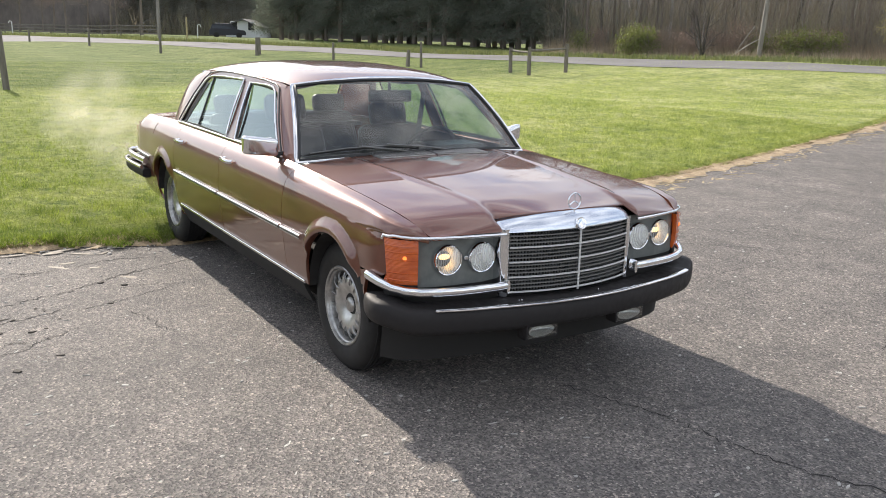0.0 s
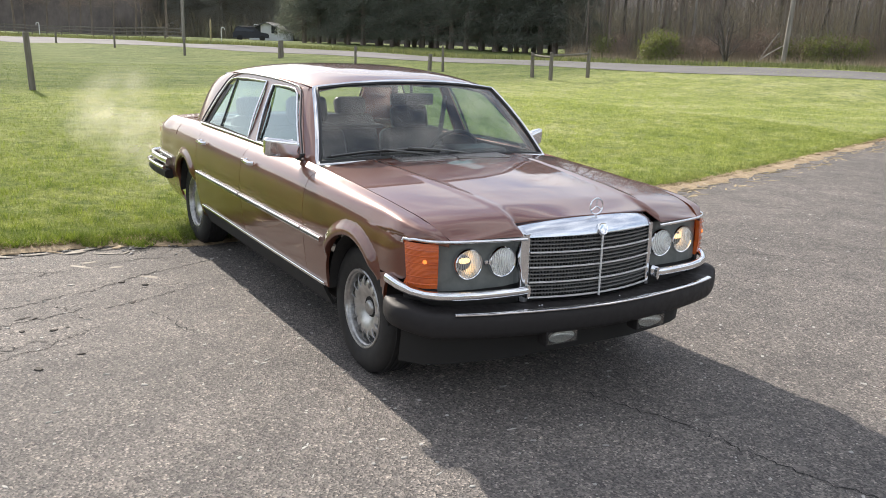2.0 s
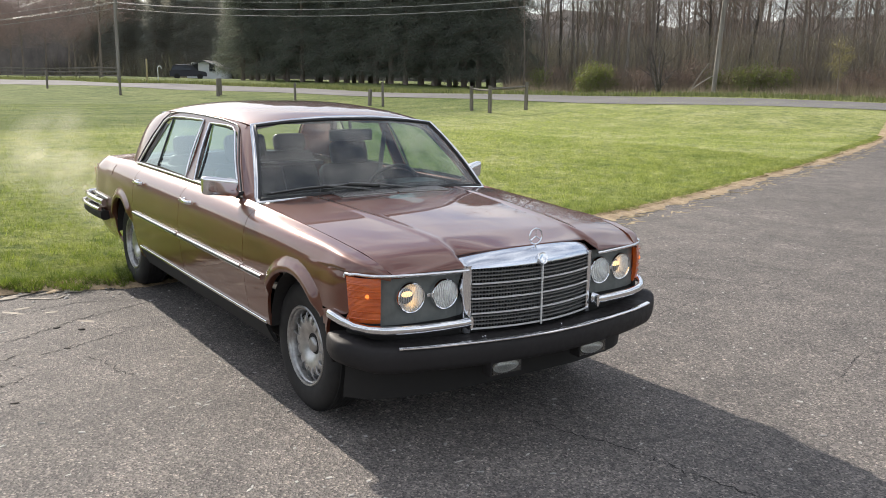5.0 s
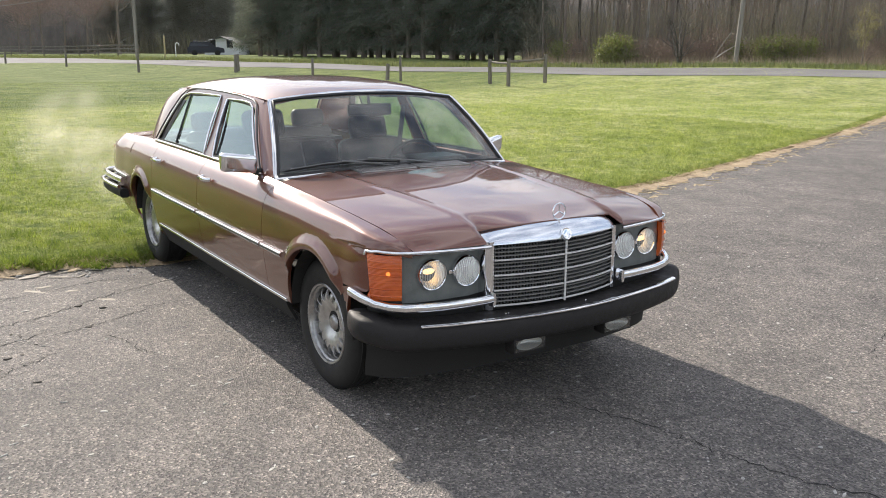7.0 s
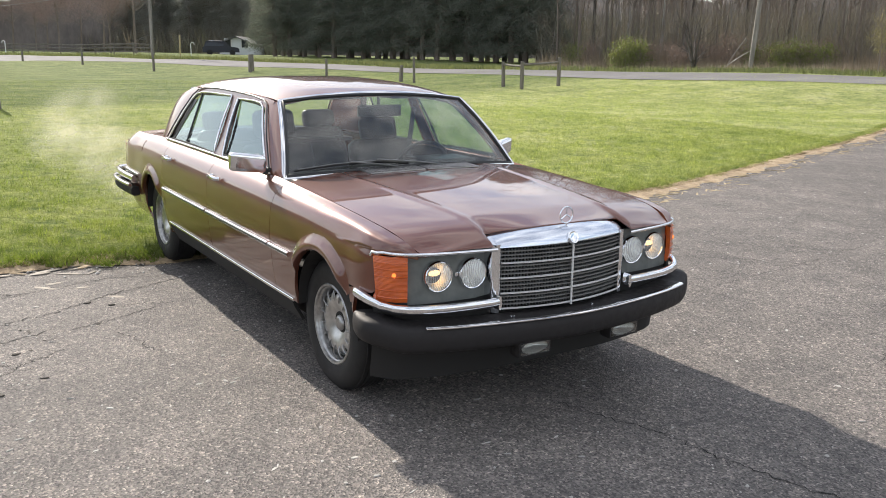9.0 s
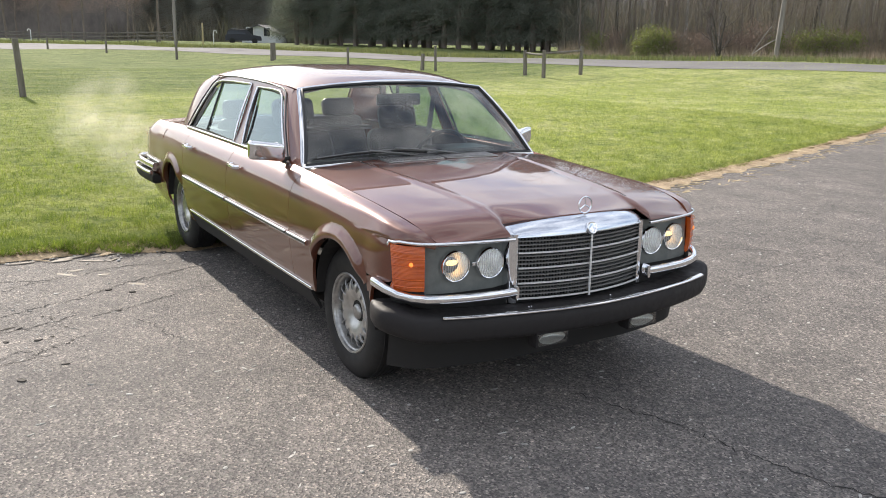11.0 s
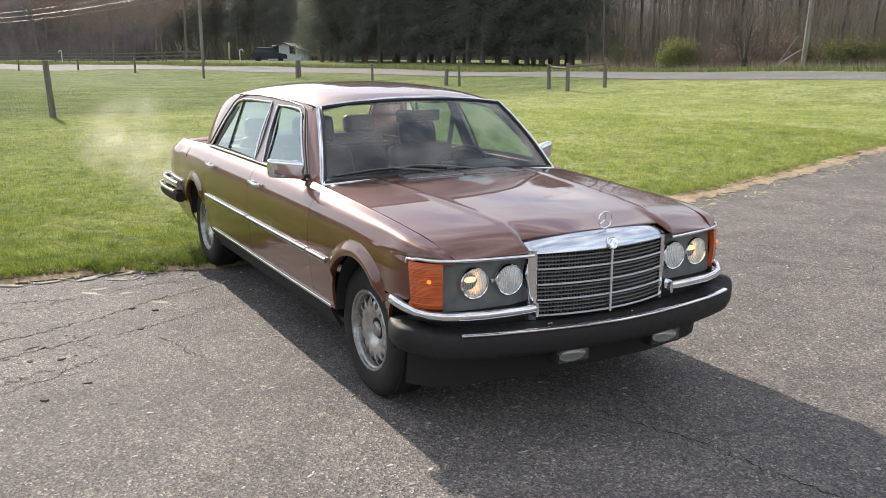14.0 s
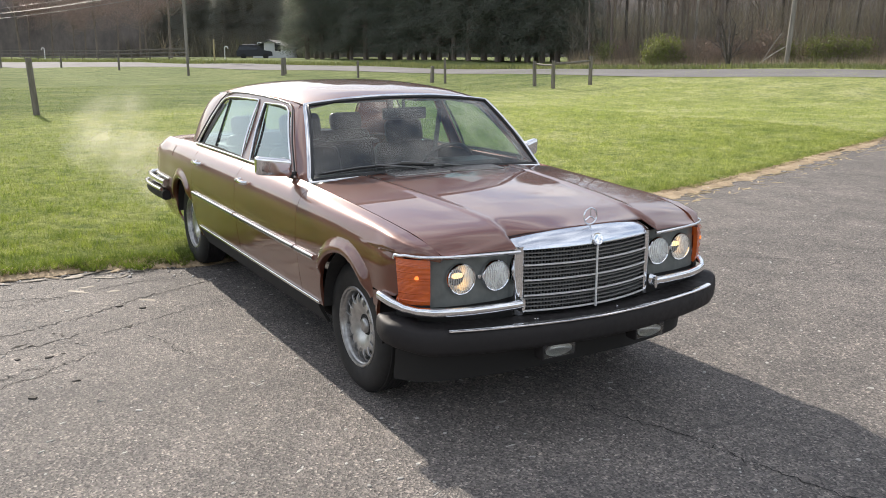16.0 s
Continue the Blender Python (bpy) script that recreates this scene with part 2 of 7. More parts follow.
a = noise_of(tyre_mat, 25, 5)
color_in(tyre_mat, ramp(tyre_mat, a, [(0.35, (0.008, 0.008, 0.008)), (0.7, (0.017, 0.016, 0.0155))]))
alloy = material("cast_alloy", (0.6, 0.6, 0.59), 0.3, 0.8)
a = noise_of(alloy, 40, 4)
color_in(alloy, ramp(alloy, a, [(0.35, (0.30, 0.298, 0.29)), (0.7, (0.46, 0.46, 0.455))]))
# also the colour of front panel, apron and sill, as their shade
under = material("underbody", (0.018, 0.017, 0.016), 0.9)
lamp_grey = material("lamp_panel_grey", (0.085, 0.095, 0.09), 0.45)
a = noise_of(lamp_grey, 22, 4)
color_in(lamp_grey, ramp(lamp_grey, a, [(0.3, (0.105, 0.115, 0.108)), (0.7, (0.15, 0.16, 0.15))]))
amber = material("amber_lens", (0.75, 0.16, 0.02), 0.12, 0.0, Coat_Weight=0.6)
w = amber.node_tree.nodes.new("ShaderNodeTexWave")
w.inputs["Scale"].default_value, w.bands_direction = 60, "Z"
tcn = amber.node_tree.nodes.new("ShaderNodeTexCoord")
amber.node_tree.links.new(tcn.outputs["Object"], w.inputs["Vector"])
bump(amber, w.outputs[0], 0.6, 0.003)
bsdf(amber).inputs["Emission Color"].default_value = (0.9, 0.16, 0.01, 1)
bsdf(amber).inputs["Emission Strength"].default_value = 0.03
color_in(amber, ramp(amber, noise_of(amber, 16, 3), [(0.3, (0.44, 0.078, 0.012)), (0.7, (0.62, 0.128, 0.020))]))
reflector = material("reflector", (0.9, 0.9, 0.88), 0.36, 1.0)
leather = material("dark_leather", (0.035, 0.026, 0.022), 0.5)
a = noise_of(leather, 120, 4)
color_in(leather, ramp(leather, noise_of(leather, 5, 4), [(0.3, (0.028, 0.020, 0.017)), (0.7, (0.055, 0.042, 0.036))]))
trim_black = material("black_trim", (0.014, 0.014, 0.014), 0.35)
wiper_grey = material("wiper_satin", (0.17, 0.17, 0.165), 0.42, 0.3)
grille_dark = material("grille_lattice", (0.19, 0.19, 0.185), 0.45, 0.4)


def glow(name, color, strength):
    m = bpy.data.materials.new(name)
    m.use_nodes = True
    n, l = m.node_tree.nodes, m.node_tree.links
    e = n.new("ShaderNodeEmission")
    e.inputs[0].default_value, e.inputs[1].default_value = (*color, 1), strength
    l.new(e.outputs[0], n["Material Output"].inputs[0])
    return m


def sheet_glass(name, tint, ior, sheen=(1, 1, 1)):
    m = bpy.data.materials.new(name)
    m.use_nodes = True
    n, l = m.node_tree.nodes, m.node_tree.links
    n.remove(n["Principled BSDF"])
    t, g, f, x, pw, ma = (n.new("ShaderNode" + k) for k in ("BsdfTransparent", "BsdfGlossy", "LayerWeight", "MixShader", "Math", "Math"))
    t.inputs[0].default_value, g.inputs["Roughness"].default_value, f.inputs[0].default_value = (*tint, 1), 0.0, 0.5
    g.inputs[0].default_value = (*sheen, 1)
    r0 = ((ior - 1) / (ior + 1)) ** 2 * 2
    pw.operation, pw.inputs[1].default_value = "POWER", 4.0
    ma.operation, ma.inputs[1].default_value, ma.inputs[2].default_value = "MULTIPLY_ADD", 1 - r0, r0
    l.new(f.outputs["Facing"], pw.inputs[0]); l.new(pw.outputs[0], ma.inputs[0])
    l.new(ma.outputs[0], x.inputs[0]); l.new(t.outputs[0], x.inputs[1]); l.new(g.outputs[0], x.inputs[2])
    l.new(x.outputs[0], n["Material Output"].inputs[0])
    return m


def dusty(m, amount):
    """A thin film of dust on the glass, uneven and streaked."""
    n, l = m.node_tree.nodes, m.node_tree.links
    out = n["Material Output"].inputs[0]
    clear = out.links[0].from_socket
    d, x = n.new("ShaderNodeBsdfDiffuse"), n.new("ShaderNodeMixShader")
    d.inputs[0].default_value = (0.62, 0.63, 0.62, 1)
    l.new(ramp(m, noise_of(m, 3.2, 5, 0.6, (1, 1, 0.6)), [(0.3, (amount * 0.55,) * 3), (0.75, (amount,) * 3)]), x.inputs[0])
    l.new(clear, x.inputs[1]); l.new(d.outputs[0], x.inputs[2]); l.new(x.outputs[0], out)
    return m


window_glass = dusty(sheet_glass("window_glass", (0.46, 0.62, 0.62), 1.62, (0.80, 0.92, 0.96)), 0.06)
screen_glass = dusty(sheet_glass("screen_glass", (0.84, 0.90, 0.87), 1.45), 0.075)
lamp_glass = sheet_glass("lamp_glass", (0.9, 0.92, 0.92), 1.5)


def fluted_glass():
    """Moulded lamp glass: part clear, part scattering, with fine upright flutes."""
    m = sheet_glass("headlamp_glass", (0.92, 0.93, 0.92), 1.5)
    n, l = m.node_tree.nodes, m.node_tree.links
    out = n["Material Output"].inputs[0]
    clear = out.links[0].from_socket
    d, x, w, c = n.new("ShaderNodeBsdfDiffuse"), n.new("ShaderNodeMixShader"), n.new("ShaderNodeTexWave"), n.new("ShaderNodeTexCoord")
    d.inputs[0].default_value = (0.8, 0.81, 0.8, 1)
    w.bands_direction = "Y"
    w.inputs["Scale"].default_value, w.inputs["Distortion"].default_value = 34, 1.5
    l.new(c.outputs["Object"], w.inputs["Vector"])
    l.new(ramp(m, w.outputs[0], [(0.1, (0.16, 0.16, 0.16)), (0.9, (0.32, 0.32, 0.32))]), x.inputs[0])
    l.new(clear, x.inputs[1]); l.new(d.outputs[0], x.inputs[2]); l.new(x.outputs[0], out)
    return m


headlamp_glass = fluted_glass()
# bluish base: blue sky reflection tinted into the shell's metal
bright_metal = material("bright_metal", (0.70, 0.74, 0.81), 0.2, 1.0)
# grille bars: chrome's bright reflection put into a pale, half-diffuse colour
shine_trim = material("shine_trim", (0.78, 0.78, 0.77), 0.38, 0.45)
filament = glow("filament", (1.0, 0.60, 0.24), 1.7)
signal_glow = glow("signal_bulb", (1.0, 0.22, 0.04), 1.3)


# ---------------------------------------------------------------- mesh helpers
def empty_thing(name, m=None):
    ob = new(name)
    ob.empty_display_size = 0.2
    if m is not None:
        ob.matrix_world = m
    return ob


def part(name, me, parent, label="", mat=None):
    """Links a mesh as one part under a thing or under a part."""
    if isinstance(me, bmesh.types.BMesh):
        bm, me = me, bpy.data.meshes.new(name)
        bm.to_mesh(me)
        bm.free()
    if mat and not me.materials:
        me.materials.append(mat)
    ob = new(name, me)
    ob.parent = parent
    if label:
        ob["label"] = label
    return ob


def shade(me, angle=35):
    me.polygons.foreach_set("use_smooth", [True] * len(me.polygons))
    me.set_sharp_from_angle(angle=radians(angle))
    return me


def grid_mesh(name, P, mat, skirt=0.014, out=None, drop=None):
    """A panel from a grid of points, its border turned in by skirt. drop(i, j): faces to leave out."""
    P = np.asarray(P, float)
    nu, nv = P.shape[:2]
    du, dv = np.gradient(P, axis=0), np.gradient(P, axis=1)
    N = np.cross(du, dv)
    N /= np.linalg.norm(N, axis=-1, keepdims=True) + 1e-12
    if out is not None and (N.reshape(-1, 3) @ np.asarray(out)).mean() < 0:
        P, N = P[:, ::-1], -N[:, ::-1]
        if drop:
            old = drop
            drop = lambda i, j: old(i, nv - 2 - j)
    verts = list(P.reshape(-1, 3))
    faces = [(i * nv + j, (i + 1) * nv + j, (i + 1) * nv + j + 1, i * nv + j + 1)
             for i in range(nu - 1) for j in range(nv - 1) if not (drop and drop(i, j))]
    if skirt:
        count = {}
        for f in faces:
            for k in range(4):
                e = (f[k], f[(k + 1) % 4])
                count[e] = 1
        rim = [e for e in count if (e[1], e[0]) not in count]
        inner = {}
        flat = N.reshape(-1, 3)
        for e in rim:
            for v in e:
                if v not in inner:
                    inner[v] = len(verts)
                    verts.append(verts[v] - flat[v] * skirt)
        faces += [(e[1], e[0], inner[e[0]], inner[e[1]]) for e in rim]
    used = sorted({v for f in faces for v in f})
    new_id = {v: k for k, v in enumerate(used)}
    return shade(mesh_of(name, [verts[v] for v in used], [tuple(new_id[v] for v in f) for f in faces], mat), 50)


def tube(name, pts, w, h, mat, sides=8, closed=False, up=(0, 0, 1), power=2.0):
    """A bar swept along points, w across and h along up, with a rounded section and closed ends."""
    pts = [Vector(p) for p in pts]
    n = len(pts)
    verts, faces = [], []
    up = Vector(up)
    for i, p in enumerate(pts):
        a, b = pts[i - 1 if i or closed else 0], pts[(i + 1) % n if i < n - 1 or closed else i]
        t = (b - a).normalized()
        s = t.cross(up).normalized()
        u = s.cross(t).normalized()
        for k in range(sides):
            c, q = math.cos(2 * math.pi * (k + 0.5) / sides), math.sin(2 * math.pi * (k + 0.5) / sides)
            c, q = math.copysign(abs(c) ** (2 / power), c), math.copysign(abs(q) ** (2 / power), q)
            verts.append(p + s * (c * w / 2) + u * (q * h / 2))
    for i in range(n if closed else n - 1):
        for k in range(sides):
            a, b = i * sides, ((i + 1) % n) * sides
            faces.append((a + k, b + k, b + (k + 1) % sides, a + (k + 1) % sides))
    if not closed:
        faces += [tuple(range(sides)), tuple(range((n - 1) * sides, n * sides))[::-1]]
    me = mesh_of(name, verts, faces, mat)
    bm = bmesh.new(); bm.from_mesh(me)
    bmesh.ops.recalc_face_normals(bm, faces=bm.faces)
    bm.to_mesh(me); bm.free()
    return shade(me, 50)


def lathe(name, prof, mat, n=48, axis="y"):
    """A turned shape: prof is a list of (radius, place along the axis)."""
    verts, faces = [], []
    m = len(prof)
    for i in range(n):
        c, s = math.cos(2 * math.pi * i / n), math.sin(2 * math.pi * i / n)
        for r, t in prof:
            verts.append((r * c, t, r * s) if axis == "y" else (t, r * c, r * s) if axis == "x" else (r * c, r * s, t))
    for i in range(n):
        for k in range(m - 1):
            a, b = i * m, ((i + 1) % n) * m
            faces.append((a + k, b + k, b + k + 1, a + k + 1))
    me = mesh_of(name, verts, faces, mat)
    bm = bmesh.new(); bm.from_mesh(me)
    bmesh.ops.remove_doubles(bm, verts=bm.verts, dist=1e-5)
    bmesh.ops.recalc_face_normals(bm, faces=bm.faces)
    bm.to_mesh(me); bm.free()
    return shade(me, 40)


def block(name, lo, hi, mat, bevel=0.01, seg=2, taper=None):
    """A rounded block; taper(v) may move its corners first."""
    bm = bmesh.new()
    bmesh.ops.create_cube(bm, size=1)
    for v in bm.verts:
        v.co = Vector([lo[i] + (v.co[i] + 0.5) * (hi[i] - lo[i]) for i in range(3)])
        if taper:
            v.co = Vector(taper(v.co))
    if bevel:
        bmesh.ops.bevel(bm, geom=bm.edges[:], offset=bevel, segments=seg, affect="EDGES", profile=0.6)
    me = bpy.data.meshes.new(name)
    bm.to_mesh(me); bm.free()
    me.materials.append(mat)
    return shade(me, 40)


def joined(name, meshes, mat=None):
    """Several meshes made into one."""
    bm = bmesh.new()
    for me in meshes:
        bm.from_mesh(me)
    out = bpy.data.meshes.new(name)
    bm.to_mesh(out); bm.free()
    out.materials.append(mat or meshes[0].materials[0])
    return shade(out, 45)


def moved(me, m):
    me.transform(m)
    return me


# ---------------------------------------------------------------- the car's surface
ST = [-4.02, -3.85, -3.4, -2.965, -2.4, -1.6, -0.8, -0.5, 0.0, 0.3, 0.5, 0.6, 0.67]
NODE_Y = [[.74, .77, .79, .80, .80, .80, .80, .80, .80, .79, .78, .76, .72],
          [.79, .835, .852, .858, .860, .862, .862, .862, .860, .856, .85, .80, .73],
          [.815, .862, .880, .888, .892, .893, .893, .893, .888, .882, .868, .81, .735],
          [.815, .860, .879, .887, .891, .892, .892, .892, .887, .880, .866, .81, .735],
          [.79, .846, .866, .873, .877, .878, .878, .877, .870, .857, .843, .803, .73],
          [.77, .810, .832, .839, .843, .843, .843, .843, .837, .831, .820, .79, .725],
          [.73, .765, .775, .78, .78, .78, .78, .775, .772, .768, .757, .742, .72]]
NODE_Z = [[.30, .27, .25, .24, .24, .24, .24, .24, .24, .25, .28, .29, .30],
          [.42, .40, .38, .375, .375, .375, .375, .375, .375, .38, .41, .42, .42],
          [.60, .62, .62, .62, .62, .62, .62, .62, .62, .62, .62, .62, .62],
          [.70, .735, .745, .75, .75, .75, .75, .75, .752, .757, .75, .745, .74],
          [.785, .815, .828, .834, .836, .836, .836, .834, .834, .836, .828, .812, .785],
          [.81, .862, .884, .893, .897, .897, .897, .892, .882, .870, .850, .826, .788],
          [.83, .895, .928, .944, .945, .945, .942, .928, .902, .880, .855, .830, .790]]


def smooth_at(xs, ys, x):
    """Smooth interpolation through stations."""
    xs, ys = np.asarray(xs, float), np.asarray(ys, float)
    m = np.gradient(ys, xs)
    i = np.clip(np.searchsorted(xs, x) - 1, 0, len(xs) - 2)
    h = xs[i + 1] - xs[i]
    t = np.clip((x - xs[i]) / h, 0, 1)
    return ((1 + 2 * t) * (1 - t) ** 2 * ys[i] + t * (1 - t) ** 2 * h * m[i]
            + t * t * (3 - 2 * t) * ys[i + 1] + t * t * (t - 1) * h * m[i + 1])


XT = np.linspace(ST[0], ST[-1], 950)
TAB_Y = [[float(smooth_at(ST, r, x)) for x in XT] for r in NODE_Y]
TAB_Z = [[float(smooth_at(ST, r, x)) for x in XT] for r in NODE_Z]


def side_point(x, s, sg):
    """A point of the body's side: s runs from 0 at the sill to 6 at the waist or bonnet gap."""
    i = min(max(int(round((x - ST[0]) / (ST[-1] - ST[0]) * 949)), 0), 949)
    k = min(int(s), 5)
    t = s - k
    out = []
    for tab in (TAB_Y, TAB_Z):
        a, b = tab[k][i], tab[k + 1][i]
        ma = (b - tab[k - 1][i]) / 2 if k else b - a
        mb = (tab[k + 2][i] - a) / 2 if k < 5 else b - a
        out.append((1 + 2 * t) * (1 - t) ** 2 * a + t * (1 - t) ** 2 * ma + t * t * (3 - 2 * t) * b + t * t * (t - 1) * mb)
    return np.array([x, sg * out[0], out[1]])


def nose_x(y):
    return float(np.interp(abs(y), [0, .36, .40, .60, .70, .76, .80, .83, .85, .87], [.745, .74, .735, .70, .675, .65, .62, .58, .52, .45]))


ARCH = ((0.045, 0.380, 0.330), (-2.95, 0.395, 0.290))


def side_panel(name, x0, x1, s0, s1, sg, nx=40, ns=30, parent=None, label="", x1_of=None, x0_of=None):
    """A panel of the side between two gaps, cut by the wheel arches."""
    P = np.zeros((nx + 1, ns + 1, 3))
    gone = np.zeros((nx + 1, ns + 1), bool)
    for j in range(ns + 1):
        s = s0 + (s1 - s0) * j / ns
        a = x0_of(s) if x0_of else x0
        b = x1_of(s) if x1_of else x1
        for i in range(nx + 1):
            P[i, j] = side_point(a + (b - a) * i / nx, s, sg)
    for cx, cz, r in ARCH:
        D = np.hypot(P[..., 0] - cx, P[..., 2] - cz)
        cell = max(abs(P[-1, 0, 0] - P[0, 0, 0]) / nx, 0.75 / ns) * 1.05
        gone |= D < r - cell
        near = (D < r + cell * 0.35) & (D >= r - cell)
        k = np.where(near, r / np.maximum(D, 1e-6), 1.0)
        P[..., 0] = cx + (P[..., 0] - cx) * k
        P[..., 2] = cz + (P[..., 2] - cz) * k
    keep = lambda i, j: gone[i, j] or gone[i + 1, j] or gone[i, j + 1] or gone[i + 1, j + 1]
    return part(name, grid_mesh(name, P, paint, 0.016, (0, sg, 0.2), keep), parent, label)


def body_y(x, z):
    """Half-width of the body at a place of its side."""
    s = np.linspace(0, 6, 61)
    zs = np.array([side_point(x, k, 1)[2] for k in s])
    return float(side_point(x, s[int(np.argmin(abs(zs - z)))], 1)[1])


def arch_flare(name, arch, sg, a0, a1, out):
    """The flared, rolled edge round a wheel arch."""
    cx, cz, r = arch
    P = []
    for t in np.linspace(radians(a0), radians(a1), 48):
        c, q = math.cos(t), math.sin(t)
        end = float(smoothstep(0, 0.28, t - radians(a0)) * smoothstep(0, 0.22, radians(a1) - t))
        row = []
        for dr, k in ((0.072, -0.10), (0.060, 0.05), (0.046, 0.30), (0.030, 0.68), (0.016, 0.94), (0.005, 1.0), (-0.006, 0.85), (-0.010, 0.35), (-0.006, -0.6)):
            dr = dr if dr < 0.01 else dr * (0.45 + 0.55 * end)
            x, z = cx + (r + dr) * c, cz + (r + dr) * q
            y = body_y(min(max(x, -3.9), 0.5), min(max(cz + (r + 0.06) * q, 0.45), 0.80))
            row.append((x, sg * (y + out * k * (0.15 + 0.85 * end)), z))
        P.append(row)
    return grid_mesh(name, P, paint, 0.0, (0, sg, 0.3))


car = empty_thing("sedan_car")
tagged(car, "brown metallic four-door sedan with chrome trim, parked with its headlights lit", "car")
GAP = 0.004


def x_front(s):
    """The front end of a wing at height s: it stops behind the lamps below the chrome strip."""
    if s >= 3.5:
        return 0.668
    if s > 1.6:
        return float(np.interp(s, [1.6, 1.85, 2.0, 3.5], [.37, .40, .545, .512]))
    return 0.36


for sg in (-1, 1):
    fender = side_panel("front_fender", -0.55 + GAP, 0.5, 0.93, 6, sg, 52, 44, car, x1_of=x_front)
    part("arch_lip", arch_flare("arch_lip", ARCH[0], sg, 33, 152, 0.026), fender)
    door = side_panel("front_door", -1.60 + GAP, -0.55, 0.93, 6, sg, 24, 26, car)
    rear = side_panel("rear_door", -2.62 + GAP, -1.60, 0.93, 6, sg, 40, 40, car)
    quarter = side_panel("rear_quarter_panel", -4.0, -2.62, 0.3, 6, sg, 50, 44, car)
    part("arch_lip", arch_flare("arch_lip", ARCH[1], sg, 30, 165, 0.022), quarter)
    sill = side_panel("sill_panel", -2.60, -0.36, 0, 0.9, sg, 20, 6, car, "sill under the doors, coloured black for its shade")
    # the shade below the sill trim is put into the panel's colour
    sill.data.materials[0] = under
    part("sill_trim", tube("sill_trim", [side_point(x, 0.98, sg) + (0, sg * 0.006, 0) for x in np.linspace(-2.57, -0.315, 20)], 0.012, 0.017, chrome), sill, "bright metal sill strip")
    # side moulding: chrome strip with a dark insert, broken at each gap
    for owner, x0, x1 in ((fender, -0.55, -0.285), (door, -1.59, -0.56), (rear, -2.595, -1.61), (quarter, -3.86, -3.32)):
        if x1 - x0 < 0.05:
            continue
        row = [side_point(x, 1.97, sg) + (0, sg * 0.008, 0) for x in np.linspace(x0 + 0.006, x1 - 0.006, 12)]
        insert = [p + (0, sg * 0.0105, 0.001) for p in row]
        mold = part("side_moulding", tube("side_moulding", row, 0.020, 0.028, chrome, 12, power=2.6), owner, "chrome moulding with a dark insert")
        part("moulding_insert", tube("moulding_insert", insert, 0.006, 0.012, trim_black, 6), owner)
    for owner, x in ((door, -1.44), (rear, -2.46)):
        c = side_point(x, 4.15, sg)
        bar = [(x - 0.085, c[1] + sg * 0.010, c[2]), (x - 0.07, c[1] + sg * 0.032, c[2]), (x + 0.07, c[1] + sg * 0.034, c[2]), (x + 0.085, c[1] + sg * 0.010, c[2])]
        part("door_handle", tube("door_handle", bar, 0.018, 0.026, chrome, 8), owner, "chrome pull handle")
    for owner, x in ((door, -1.52), (rear, -2.53)):
        c = side_point(x, 4.15, sg)
        part("lock", moved(lathe("lock", [(0, 0.008), (0.011, 0.008), (0.011, -0.01)], chrome, 16), Matrix.Translation((x, c[1] + sg * 0.004, c[2])) @ Matrix.Diagonal((1, sg, 1, 1))), owner)
    if sg < 0:
        P = [[side_point(x, s, sg) + (0, sg * 0.003, 0) for s in np.linspace(3.8, 5.1, 8)] for x in np.linspace(-3.42, -3.24, 6)]
        part("fuel_flap", grid_mesh("fuel_flap", P, paint, 0.01, (0, sg, 0)), quarter)

# bonnet: crown in the middle, a crease from each corner of the grille
def hood_point(u, v):
    """u from the screen to the nose, v from -1 to 1 across."""
    y_gap = float(smooth_at(ST, NODE_Y[6], -0.56 + 1.23 * u)) - 0.005
    y = v * y_gap
    x0 = -0.56 - 0.04 * (1 - v * v)
    inner = float(smoothstep(0.402, 0.386, abs(y)))
    x1 = (nose_x(y) - 0.004) * (1 - inner) + (0.710 - 0.062 * (min(abs(y), 0.37) / 0.35) ** 2) * inner
    x = x0 + (x1 - x0) * u
    zg = float(smooth_at(ST, NODE_Z[6], min(x, 0.70)))
    zc = float(np.interp(x, [-0.65, -0.3, 0.0, 0.3, 0.5, 0.745], [0.968, 0.957, 0.942, 0.922, 0.904, 0.866]))
    yc = float(np.interp(x, [-0.65, 0.74], [0.50, 0.37]))
    zr = zc - 0.010
    ay = abs(y)
    if ay < yc:
        z = zc - (zc - zr) * (ay / yc) ** 2
    else:
        k = (ay - yc) / max(y_gap - yc, 1e-3)
        z = zr + (zg - zr) * (0.55 * k + 0.45 * k ** 2)
    z += 0.0045 * math.exp(-((ay - yc) / 0.017) ** 2) * (1 - inner * float(smoothstep(0.5, 0.7, x)))
    lip = 0.800 * (1 - inner) + (0.797 + 0.072 * (1 - 0.42 * (min(ay, 0.378) / 0.378) ** 2.4)) * inner
    d = min(max((x - (x1 - 0.17)) / 0.17, 0), 1)
    if z > lip:
        z = lip + (z - lip) * math.sqrt(1 - d * d * 0.995)
    return (x, y, z)


hood = part("hood", grid_mesh("hood", [[hood_point(u, v) for v in np.linspace(-1, 1, 101)] for u in 1 - (1 - np.linspace(0, 1, 52)) ** 1.7], paint, 0.018, (0, 0, 1)), car)

# cowl in front of the screen, with its two vents
def screen_base(v):
    return np.array([-0.575 - 0.10 * v * v, 0.746 * v, 0.966 - 0.032 * v * v])


def screen_top(v):
    return np.array([-1.020 - 0.042 * v * v, 0.606 * v, 1.352 - 0.041 * v * v])


